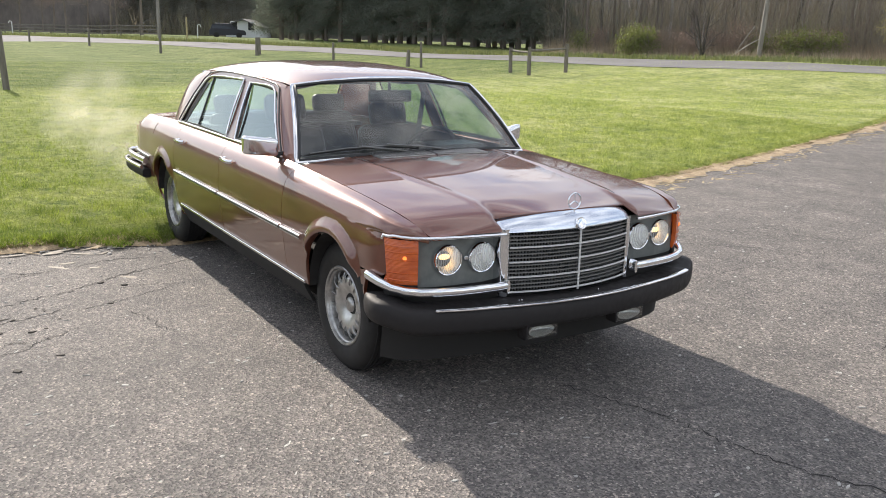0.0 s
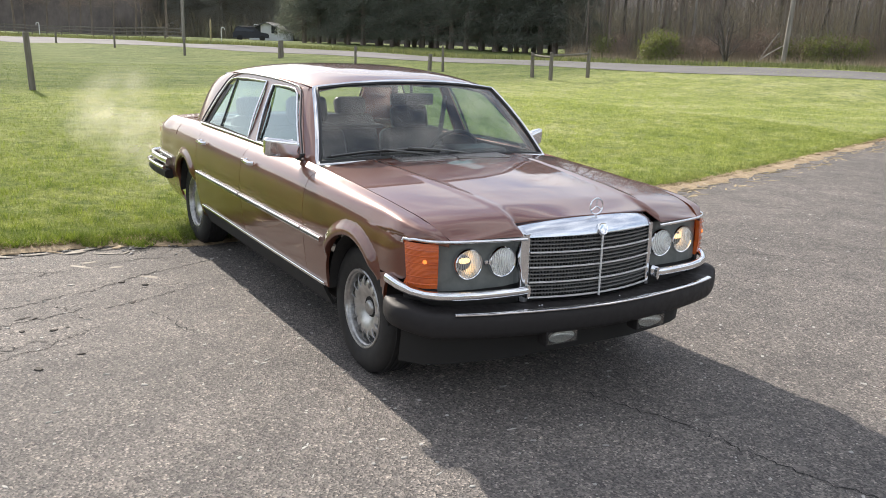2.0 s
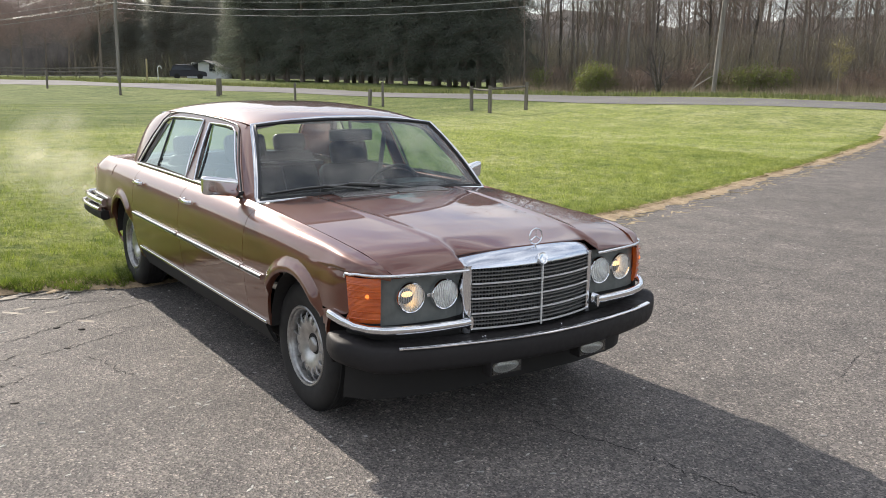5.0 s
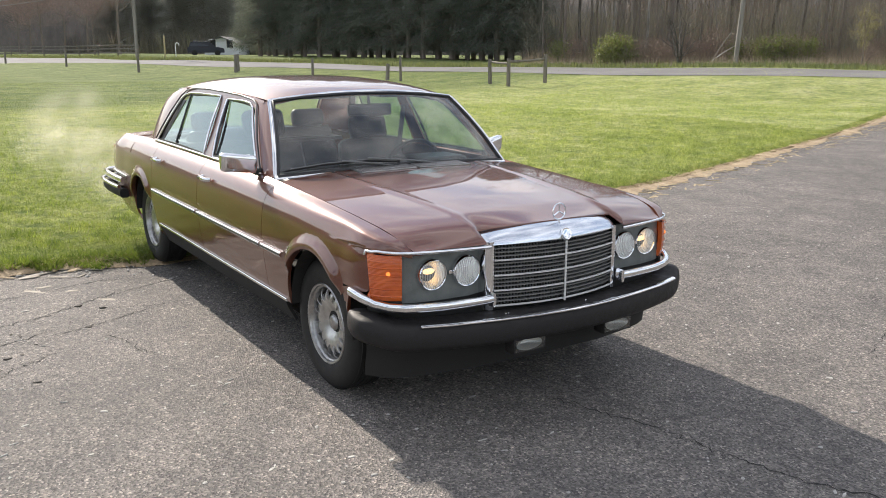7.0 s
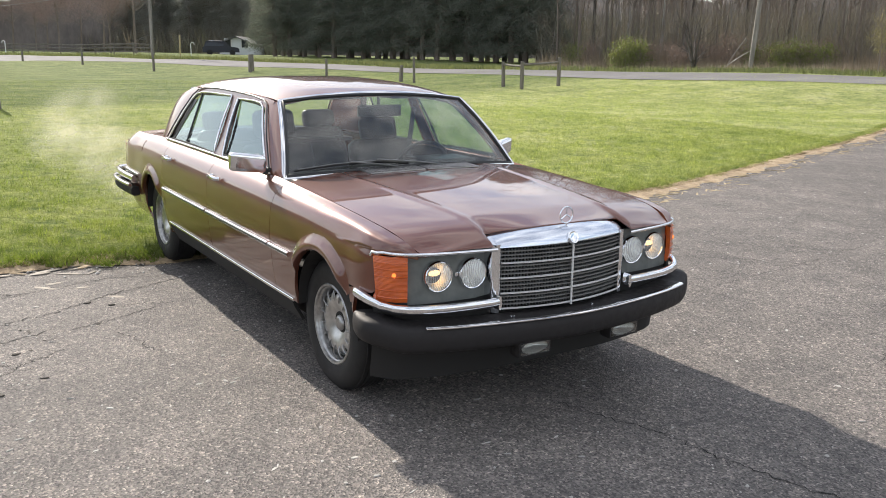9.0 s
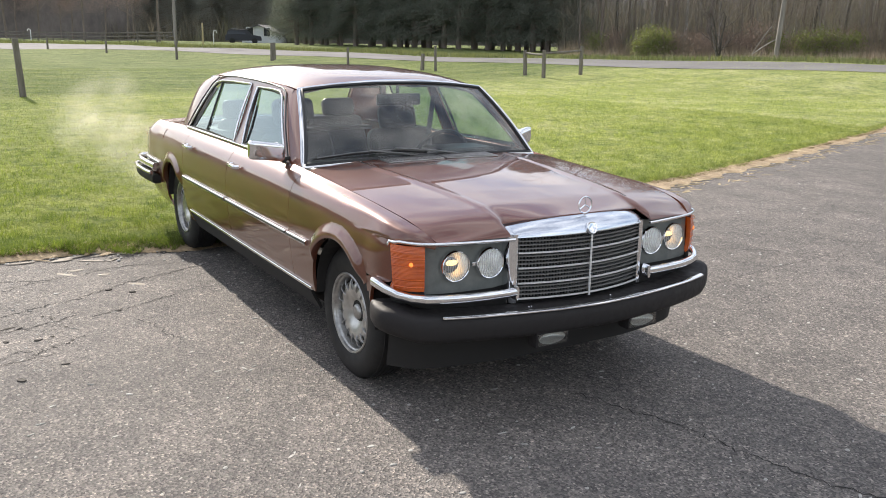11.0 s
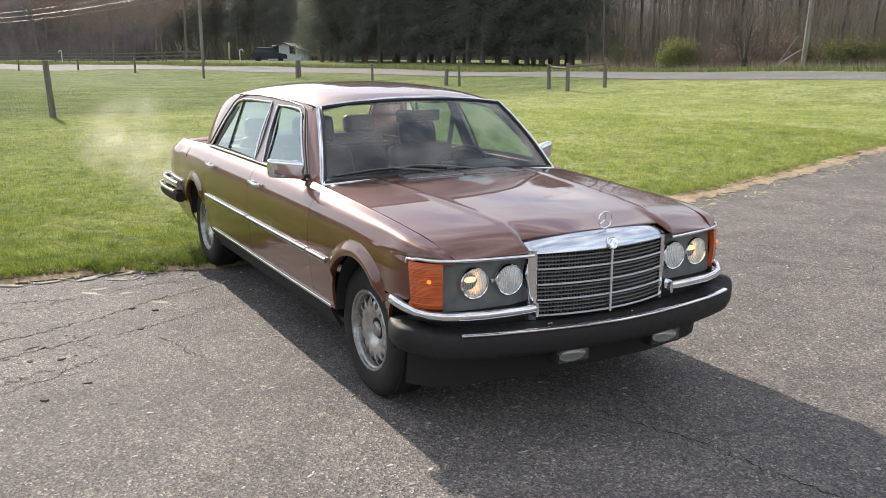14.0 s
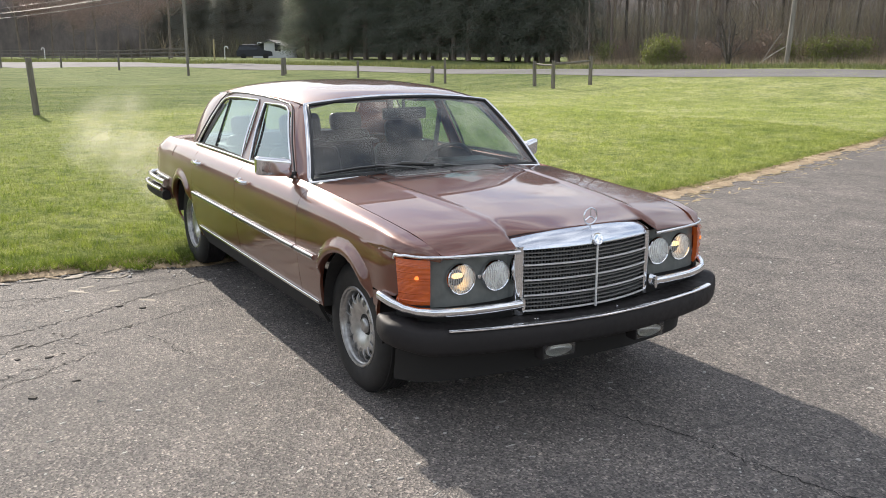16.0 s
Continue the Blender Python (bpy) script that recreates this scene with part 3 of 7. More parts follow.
P = [[(np.array(hood_point(0, v * 0.985)) + (-0.012, 0, -0.012)) * (1 - k) + (screen_base(v) + (-0.02, 0, -0.025)) * k for v in np.linspace(-1, 1, 31)] for k in (0, 0.5, 1)]
# black colour stands in for shade in the gap behind the bonnet
cowl = part("cowl", grid_mesh("cowl", P, trim_black, 0.01, (0, 0, 1)), car, "cowl under the windscreen, coloured black for the gap's shade")
for sg in (-1, 1):
    slats = []
    for k in range(17):
        y = sg * 0.02 + sg * 0.02 * k
        v = y / 0.767
        a = Vector(hood_point(0.005, v)) + Vector((0.0, 0, 0.008))
        b = Vector(hood_point(0.10, v)) + Vector((0.0, 0, 0.006))
        slats.append(tube("slat", [a, b], 0.009, 0.008, alloy, 6))
    a, b, c, d = (Vector(hood_point(u, y / 0.767)) + Vector((0, 0, 0.004)) for u, y in ((0.0, sg * 0.01), (0.0, sg * 0.35), (0.105, sg * 0.35), (0.105, sg * 0.01)))
    slats.append(tube("rim", [a, b, c, d], 0.008, 0.008, alloy, 6, closed=True))
    part("cowl_vent", joined("cowl_vent", slats, alloy), hood, "grey metal slatted air vent")

# wing caps: chrome strip above the lamps
for sg in (-1, 1):
    row = [(nose_x(y) + 0.004, sg * y, 0.794) for y in (0.385, 0.45, 0.52, 0.60, 0.66, 0.70, 0.74, 0.775, 0.80, 0.82, 0.838)]
    row += [(0.545, sg * 0.852, 0.791), (0.515, sg * 0.863, 0.792), (0.508, sg * 0.866, 0.775)]
    part("headlamp_trim", tube("headlamp_trim", row, 0.012, 0.014, chrome), car, "thin chrome strip")

# lamp panels, headlamps, turn signals
PANEL = [(0.36, 0.640), (0.41, 0.650), (0.45, 0.660), (0.60, 0.652), (0.70, 0.634), (0.757, 0.612)]
SIGNAL = [(0.760, 0.628), (0.79, 0.614), (0.815, 0.594), (0.838, 0.564), (0.852, 0.535), (0.858, 0.508)]
for sg in (-1, 1):
    yy, zz = np.meshgrid(np.linspace(0.36, 0.757, 72), np.linspace(0.575, 0.790, 40), indexing="ij")
    gone = np.zeros(yy.shape, bool)
    for cy in (0.627, 0.466):
        D = np.hypot(yy - cy, zz - 0.689)
        gone |= D < 0.0580
        k = np.where((D >= 0.0580) & (D < 0.0655), 0.0645 / np.maximum(D, 1e-6), 1.0)
        yy, zz = cy + (yy - cy) * k, 0.689 + (zz - 0.689) * k
    xx = np.interp(yy, [a for a, b in PANEL], [b for a, b in PANEL]) + 0.012 * (0.783 - zz) / 0.208
    P = np.stack([xx, sg * yy, zz], -1)
    panel = part("lamp_panel", grid_mesh("lamp_panel", P, lamp_grey, 0.03, (1, 0, 0), lambda i, j: gone[i:i + 2, j:j + 2].any()), car, "grey-green painted panel round the headlamps")
    P = [[(x + 0.016 + (0.03 * (1 - k) if x < 0.52 else 0) - 0.012 * abs(2 * k - 1) ** 4, sg * (y + 0.006 - 0.006 * abs(2 * k - 1) ** 4), 0.588 + 0.193 * k) for k in np.linspace(0, 1, 15)] for y, x in SIGNAL]
    signal = part("turn_signal", grid_mesh("turn_signal", P, amber, 0.02, (0.7, sg * 0.7, 0)), car, "ribbed amber lens, glowing")
    for k in np.linspace(0.12, 0.88, 6):
        row = [(x + 0.018, sg * (y + 0.008), 0.588 + 0.193 * k) for y, x in SIGNAL[:-1]] + [(SIGNAL[-1][1] + 0.022 + 0.03 * (1 - k), sg * (SIGNAL[-1][0] + 0.008), 0.588 + 0.193 * k)]
        part("rib", tube("rib", row, 0.004, 0.005, amber, 6), signal)
    part("bulb", moved(lathe("bulb", [(0, 0.010), (0.009, 0.007), (0.013, 0), (0.009, -0.007), (0, -0.010)], signal_glow, 16), Matrix.Translation((0.610, sg * 0.812, 0.705))), signal, "lit signal bulb")
    for k, (y, x, lit) in enumerate(((0.627, 0.652, True), (0.466, 0.670, False))):
        m = Matrix.Translation((x, sg * y, 0.689)) @ Matrix.Scale(0.84, 4)
        lamp = part("headlamp", moved(lathe("headlamp", [(0.030, -0.055), (0.048, -0.035), (0.062, -0.010), (0.070, 0.008), (0.0735, 0.012)], reflector, 40, "x"), m), car, "lit round headlamp" if lit else "round headlamp")
        part("rim", moved(lathe("rim", [(0.072, 0.004), (0.073, 0.018), (0.077, 0.020), (0.081, 0.014), (0.082, -0.006)], chrome, 40, "x"), m), lamp, "chrome lamp ring")
        part("lens", moved(lathe("lens", [(0, 0.034), (0.025, 0.032), (0.05, 0.026), (0.068, 0.016), (0.0725, 0.012)], headlamp_glass, 40, "x"), m), lamp, "domed fluted glass lens").visible_shadow = False
        part("cup", moved(lathe("cup", [(0, -0.052), (0.028, -0.052), (0.031, -0.056)], reflector if not lit else chrome, 24, "x"), m), lamp)
        if lit:
            part("bulb", moved(lathe("bulb", [(0, 0.014), (0.009, 0.011), (0.013, 0.0), (0.009, -0.011), (0, -0.014)], filament, 16, "x"), Matrix.Translation((x - 0.024, sg * y, 0.696)) @ Matrix.Diagonal((1, 2.3, 1, 1))), lamp, "lit lamp bulb")
        else:
            part("reflector_shield", block("reflector_shield", (x - 0.02, sg * y - 0.020, 0.694), (x - 0.010, sg * y + 0.020, 0.704), reflector, 0.003), lamp)
    part("clip", block("clip", (0.662, sg * 0.545 - 0.008, 0.683), (0.675, sg * 0.545 + 0.008, 0.700), chrome, 0.002), panel, "small chrome clip")
    # dark gap below the amber lens: shade put into this panel's colour
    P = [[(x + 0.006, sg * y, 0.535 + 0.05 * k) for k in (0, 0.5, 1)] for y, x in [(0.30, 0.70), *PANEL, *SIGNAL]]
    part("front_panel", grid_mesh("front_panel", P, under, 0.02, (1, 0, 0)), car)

# grille
def grille_x(y, z):
    return 0.770 - 0.062 * (abs(y) / 0.35) ** 2 + 0.012 * (0.79 - z)


GZ = (0.522, 0.590, 0.657, 0.724, 0.790)
grille = part("grille", grid_mesh("grille", [[(grille_x(y, z) - 0.045, y, z) for z in np.linspace(0.515, 0.80, 3)] for y in np.linspace(-0.36, 0.36, 13)], under, 0.0, (1, 0, 0)), car, "chrome-framed grille with dark lattice")
lat = []
ys = np.linspace(-0.345, 0.345, 25)
for k in range(4):
    for n in (1, 2, 3):
        z = GZ[k] + (GZ[k + 1] - GZ[k]) * n / 4
        lat.append(tube("fin", [(grille_x(y, z) - 0.012, y, z) for y in ys], 0.016, 0.0075, grille_dark, 6, power=4))
for y in np.linspace(-0.342, 0.342, 47):
    lat.append(tube("fin", [(grille_x(y, z) - 0.024, y, z) for z in (0.522, 0.66, 0.79)], 0.012, 0.0034, grille_dark, 4, up=(0, 1, 0)))
part("lattice", joined("lattice", lat, grille_dark), grille, "dark grey cast lattice")
for z in GZ[:4]:
    part("grille_bar", tube("grille_bar", [(grille_x(y, z) + 0.003, y, z) for y in ys], 0.014, 0.0088, shine_trim, 8), grille)
part("grille_bar", tube("grille_bar", [(grille_x(0, z) + 0.011, 0, z) for z in (0.512, 0.60, 0.70, 0.795)], 0.012, 0.010, shine_trim, 8, up=(0, 1, 0)), grille, "upright chrome bar")
# shell: a broad polished hood over the lattice and two side posts
prof = [(0.000, -0.004), (0.007, 0.002), (0.006, 0.010), (-0.004, 0.030), (-0.022, 0.052), (-0.048, 0.068), (-0.072, 0.074)]
P = []
for y in np.linspace(-0.398, 0.398, 61):
    e = float(smoothstep(0.366, 0.398, abs(y)))
    P.append([(grille_x(min(abs(y), 0.37), 0.79) + a - 0.030 * e, y, 0.790 + b * (1 - 0.42 * (min(abs(y), 0.378) / 0.378) ** 2.4) * (1 - 0.35 * e * e) + 0.004 * (1 - (y / 0.38) ** 2)) for a, b in prof])
part("grille_shell", grid_mesh("grille_shell", P, bright_metal, 0.01, (1, 0, 0.6)), grille, "polished chrome radiator shell")
for sg in (-1, 1):
    P = []
    for z in np.linspace(0.505, 0.806, 14):
        x0 = grille_x(0.352, min(z, 0.79))
        P.append([(x0 - 0.012, sg * 0.346, z), (x0 + 0.004, sg * 0.348, z), (x0 + 0.008, sg * 0.360, z), (x0 + 0.002, sg * 0.374, z), (x0 - 0.02, sg * 0.384, z), (x0 - 0.05, sg * 0.388, z), (x0 - 0.085, sg * 0.389, z)])
    part("grille_post", grid_mesh("grille_post", P, chrome, 0.006, (0.6, sg, 0)), grille, "polished chrome side of the shell")
bm_parts = [moved(lathe("disc", [(0, 0.006), (0.020, 0.006), (0.026, 0.008), (0.029, 0.004), (0.029, -0.006)], chrome, 32, "x"), Matrix.Translation((0.776, 0, 0.815)) @ Matrix.Rotation(radians(-22), 4, "Y"))]
part("badge", bm_parts[0], grille, "round badge on the shell")
# hood ornament: a ring with three arms on a stalk
arms = [lathe("ring", [(0.036 + 0.0032 * math.cos(t), 0.0032 * math.sin(t)) for t in np.linspace(0, 2 * math.pi, 9)], chrome, 40, "x")]
for k in range(3):
    a = radians(90 + 120 * k)
    arms.append(tube("arm", [(0, 0, 0), (0, 0.035 * math.cos(a), 0.035 * math.sin(a))], 0.006, 0.005, chrome, 6, up=(1, 0, 0)))
arms.append(tube("stalk", [(0, 0, -0.036), (0, 0, -0.062)], 0.008, 0.008, chrome, 8, up=(1, 0, 0)))
arms.append(moved(lathe("foot", [(0.0, 0.010), (0.010, 0.008), (0.016, 0.003), (0.024, 0), (0.024, -0.004)], chrome, 24, "z"), Matrix.Translation((0, 0, -0.066))))
part("hood_ornament", moved(joined("hood_ornament", arms, chrome), Matrix.Translation((0.724, 0, 0.908))), hood, "chrome ring ornament on a stalk")

# front bumper: rubber-faced lower beam, chrome strip, chrome upper blades
def bumper_x(y):
    return float(np.interp(abs(y), [0, .2, .4, .6, .72, .80, .86, .91, .945], [.875, .862, .832, .792, .756, .724, .690, .650, .59]))


HALF = [(0.872, 0.0), (0.866, 0.15), (0.848, 0.32), (0.820, 0.48), (0.786, 0.62), (0.748, 0.74), (0.712, 0.82), (0.672, 0.885), (0.632, 0.925), (0.585, 0.942), (0.53, 0.940), (0.48, 0.928), (0.445, 0.915)]
line = [(x, -y) for x, y in HALF[::-1]] + HALF[1:]
for _ in range(2):
    fine_line = [line[0]]
    for (xa, ya), (xb, yb) in zip(line, line[1:]):
        fine_line += [(xa * 0.75 + xb * 0.25, ya * 0.75 + yb * 0.25), (xa * 0.25 + xb * 0.75, ya * 0.25 + yb * 0.75)]
    line = fine_line + [line[-1]]
sect = [(-0.13, 0.498), (-0.030, 0.497), (-0.008, 0.492), (0.0, 0.482), (0.004, 0.450), (0.002, 0.412), (-0.006, 0.394), (-0.020, 0.385), (-0.05, 0.382), (-0.13, 0.385)]
P = []
for i, (x, y) in enumerate(line):
    a, b = line[max(i - 1, 0)], line[min(i + 1, len(line) - 1)]
    t = Vector((b[0] - a[0], b[1] - a[1])).normalized()
    out = Vector((t.y, -t.x))
    if out.x * 1.0 + out.y * (1 if y > 0 else -1) < 0:
        out = -out
    e = smoothstep(0.80, 0.95, abs(y)) if x > 0.6 else 1.0
    P.append([(x + out.x * o, y + out.y * o, 0.43 + (z - 0.43) * (1 - 0.05 * e) + 0.030 * e - 0.008 * y) for o, z in sect])
bumper = part("front_bumper", grid_mesh("front_bumper", P, rubber, 0.03, (1, 0, 0)), car, "deep black rubber impact bumper")
for sg in (-1, 1):
    row = [(0.722, sg * 0.385), (0.724, sg * 0.42), (0.716, sg * 0.52), (0.702, sg * 0.62), (0.680, sg * 0.70), (0.648, sg * 0.77), (0.605, sg * 0.82), (0.555, sg * 0.856), (0.49, sg * 0.882), (0.42, sg * 0.893), (0.40, sg * 0.893)]
    row = [(x + 0.03, y, 0.568 + 0.034 * smoothstep(0.62, 0.40, x)) for x, y in row]
    blade = part("bumper_blade", tube("bumper_blade", row, 0.034, 0.039, chrome, 14, power=2.6), bumper, "curved chrome blade over the bumper")
    part("blade_end", tube("blade_end", [(row[0][0] - 0.03, sg * 0.384, 0.565), (row[0][0] + 0.014, sg * 0.380, 0.565)], 0.02, 0.062, chrome, 10), blade)
row = [(bumper_x(y) - 0.010, y, 0.497 - 0.008 * y) for y in np.linspace(-0.735, 0.775, 41)]
part("bumper_strip", tube("bumper_strip", row, 0.034, 0.014, chrome, 10), bumper, "long chrome strip along the bumper's top")
for y in (-0.335, -0.322, 0.10):
    part("stud", block("stud", (bumper_x(y) - 0.060, y - 0.004, 0.492), (bumper_x(y) - 0.052, y + 0.004, 0.508), chrome, 0.002), bumper)
fog_glass = sheet_glass("fog_glass", (0.85, 0.86, 0.85), 1.6)
fog_metal = material("dull_reflector", (0.75, 0.76, 0.75), 0.28, 0.9)
# apron behind and below the bumper, coloured near black for the shade there
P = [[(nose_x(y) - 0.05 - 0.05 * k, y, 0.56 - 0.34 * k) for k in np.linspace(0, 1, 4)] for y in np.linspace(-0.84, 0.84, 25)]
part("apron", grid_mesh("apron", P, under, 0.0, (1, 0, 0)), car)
for sg in (-1, 1):
    m = Matrix.Translation((0.825, 0.022 + sg * 0.262, 0.366))
    fog = part("fog_lamp", moved(block("fog_lamp", (-0.05, -0.088, -0.033), (-0.03, 0.088, 0.033), rubber, 0.006), m), car, "rectangular fog lamp under the bumper")
    part("lens", moved(block("lens", (0.014, -0.080, -0.027), (0.021, 0.080, 0.027), fog_glass, 0.003), m), fog, "dull clear lens").visible_shadow = False
    part("fog_reflector", moved(lathe("fog_reflector", [(0, -0.03), (0.012, -0.025), (0.022, -0.008), (0.0265, 0.013)], fog_metal, 24, "x"), m @ Matrix.Diagonal((1, 2.7, 1, 1))), fog)
    part("housing", moved(joined("housing", [block("h", lo, hi, rubber, 0.003) for lo, hi in (((-0.04, -0.088, 0.027), (0.018, 0.088, 0.034)), ((-0.04, -0.088, -0.034), (0.018, 0.088, -0.027)), ((-0.04, -0.088, -0.034), (0.018, -0.080, 0.034)), ((-0.04, 0.080, -0.034), (0.018, 0.088, 0.034)))], rubber), m), fog)
    part("bracket", moved(block("bracket", (-0.035, -0.012, 0.02), (-0.015, 0.012, 0.10), under, 0.003), m), fog)


# ---------------------------------------------------------------- roof, glass and pillars
def house_y(z):
    """Half-width of the glasshouse at height z."""
    k = (z - 0.945) / (1.315 - 0.945)
    return 0.782 - 0.150 * k - 0.012 * math.sin(math.pi * min(max(k, 0), 1)) * -1


RX = [-1.02, -1.12, -1.3, -1.6, -1.9, -2.2, -2.5, -2.75, -2.88]
RC = [1.352, 1.376, 1.400, 1.418, 1.424, 1.418, 1.400, 1.375, 1.352]
RR = [1.308, 1.320, 1.331, 1.340, 1.342, 1.340, 1.333, 1.318, 1.300]
RY = [0.606, 0.615, 0.622, 0.626, 0.627, 0.625, 0.618, 0.604, 0.592]


def roof_point(u, v):
    x = -1.02 - 1.86 * u
    z, r, w = (float(smooth_at([-a for a in RX], t, -x)) for t in (RC, RR, RY))
    xx = x - 0.042 * v * v * (1 - u) ** 2 + 0.05 * v * v * u ** 6
    return (xx, w * v, z - (z - r) * abs(v) ** 3.6)


roof = part("roof", grid_mesh("roof", [[roof_point(u, v) for v in np.linspace(-1, 1, 41)] for u in np.linspace(0, 1, 40)], paint, 0.02, (0, 0, 1)), car)
for sg in (-1, 1):
    key = [(-0.80, 0.958), (-0.965, 1.115), (-1.10, 1.245), (-1.155, 1.290), (-1.23, 1.313), (-1.45, 1.328), (-1.756, 1.336), (-2.09, 1.340), (-2.34, 1.333), (-2.47, 1.316), (-2.55, 1.275), (-2.65, 1.155), (-2.74, 1.040), (-2.805, 0.962)]
    row = [(x, sg * (house_y(z) + 0.012), z) for x, z in key]
    part("roof_gutter", tube("roof_gutter", row, 0.009, 0.010, trim_black, 8, up=(0, 1, 0)), roof, "dark rain gutter")

# windscreen and back window
P = [[screen_base(v) * (1 - k) + screen_top(v) * k + np.array([0.018, 0, 0.014]) * 4 * k * (1 - k) for v in np.linspace(-1, 1, 25)] for k in np.linspace(0, 1, 9)]
screen = part("windscreen", grid_mesh("windscreen", P, screen_glass, 0.0, (1, 0, 0.5)), car, "laminated glass windscreen in a chrome surround")
screen.visible_shadow = False
loop = [screen_base(v) + (0.004, 0, 0.002) for v in np.linspace(-1, 1, 25)] + [screen_base(1) * (1 - k) + screen_top(1) * k + np.array([0.018, 0, 0.014]) * 4 * k * (1 - k) for k in np.linspace(0.05, 0.95, 9)]
loop += [screen_top(v) for v in np.linspace(1, -1, 25)] + [screen_base(-1) * (1 - k) + screen_top(-1) * k + np.array([0.018, 0, 0.014]) * 4 * k * (1 - k) for k in np.linspace(0.95, 0.05, 9)]
wide_loop = [Vector(p) - (Vector((-0.8, 0, 1.14)) - Vector(p)).normalized() * 0.010 for p in loop]
part("screen_surround", tube("screen_surround", wide_loop, 0.030, 0.009, chrome, 8, closed=True, up=(0.6, 0, 0.8)), screen, "wide chrome surround")
inner = [Vector(p) * 0.5 + Vector(p) * 0.5 + (Vector((-0.8, 0, 1.14)) - Vector(p)).normalized() * 0.008 + Vector((0.003, 0, 0.002)) for p in loop]
part("screen_seal", tube("screen_seal", inner, 0.018, 0.022, trim_black, 6, closed=True, up=(0.6, 0, 0.8)), screen, "black rubber seal")


def back_base(v):
    return np.array([-3.28 + 0.05 * v * v, 0.665 * v, 0.962 - 0.02 * v * v])


def back_top(v):
    return np.array([-2.882 + 0.05 * v * v, 0.585 * v, 1.350 - 0.045 * v * v])


P = [[back_base(v) * (1 - k) + back_top(v) * k + np.array([-0.045, 0, 0.045]) * 4 * k * (1 - k) for v in np.linspace(-1, 1, 17)] for k in np.linspace(0, 1, 7)]
back = part("rear_window", grid_mesh("rear_window", P, screen_glass, 0.0, (-1, 0, 0.5)), car, "curved rear window glass")
back.visible_shadow = False
loop = [back_base(v) for v in np.linspace(-1, 1, 17)] + [back_top(v) for v in np.linspace(1, -1, 17)]
part("rear_window_trim", tube("rear_window_trim", loop, 0.02, 0.02, chrome, 6, closed=True, up=(-0.6, 0, 0.8)), back)


def quad_panel(name, a, b, c, d, mat, nu=8, nv=8, out=(0, 1, 0), skirt=0.012, bulge=0.0):
    """A panel between four corners, a to b along the bottom and d to c along the top."""
    a, b, c, d = (np.array(p, float) for p in (a, b, c, d))
    o = np.array(out, float)
    P = [[(a * (1 - u) + b * u) * (1 - v) + (d * (1 - u) + c * u) * v + o * bulge * 16 * u * (1 - u) * v * (1 - v) for v in np.linspace(0, 1, nv + 1)] for u in np.linspace(0, 1, nu + 1)]
    return grid_mesh(name, P, mat, skirt, out)


def on_house(x, z, sg, lift=0.0):
    return np.array([x, sg * (house_y(z) + lift), z])


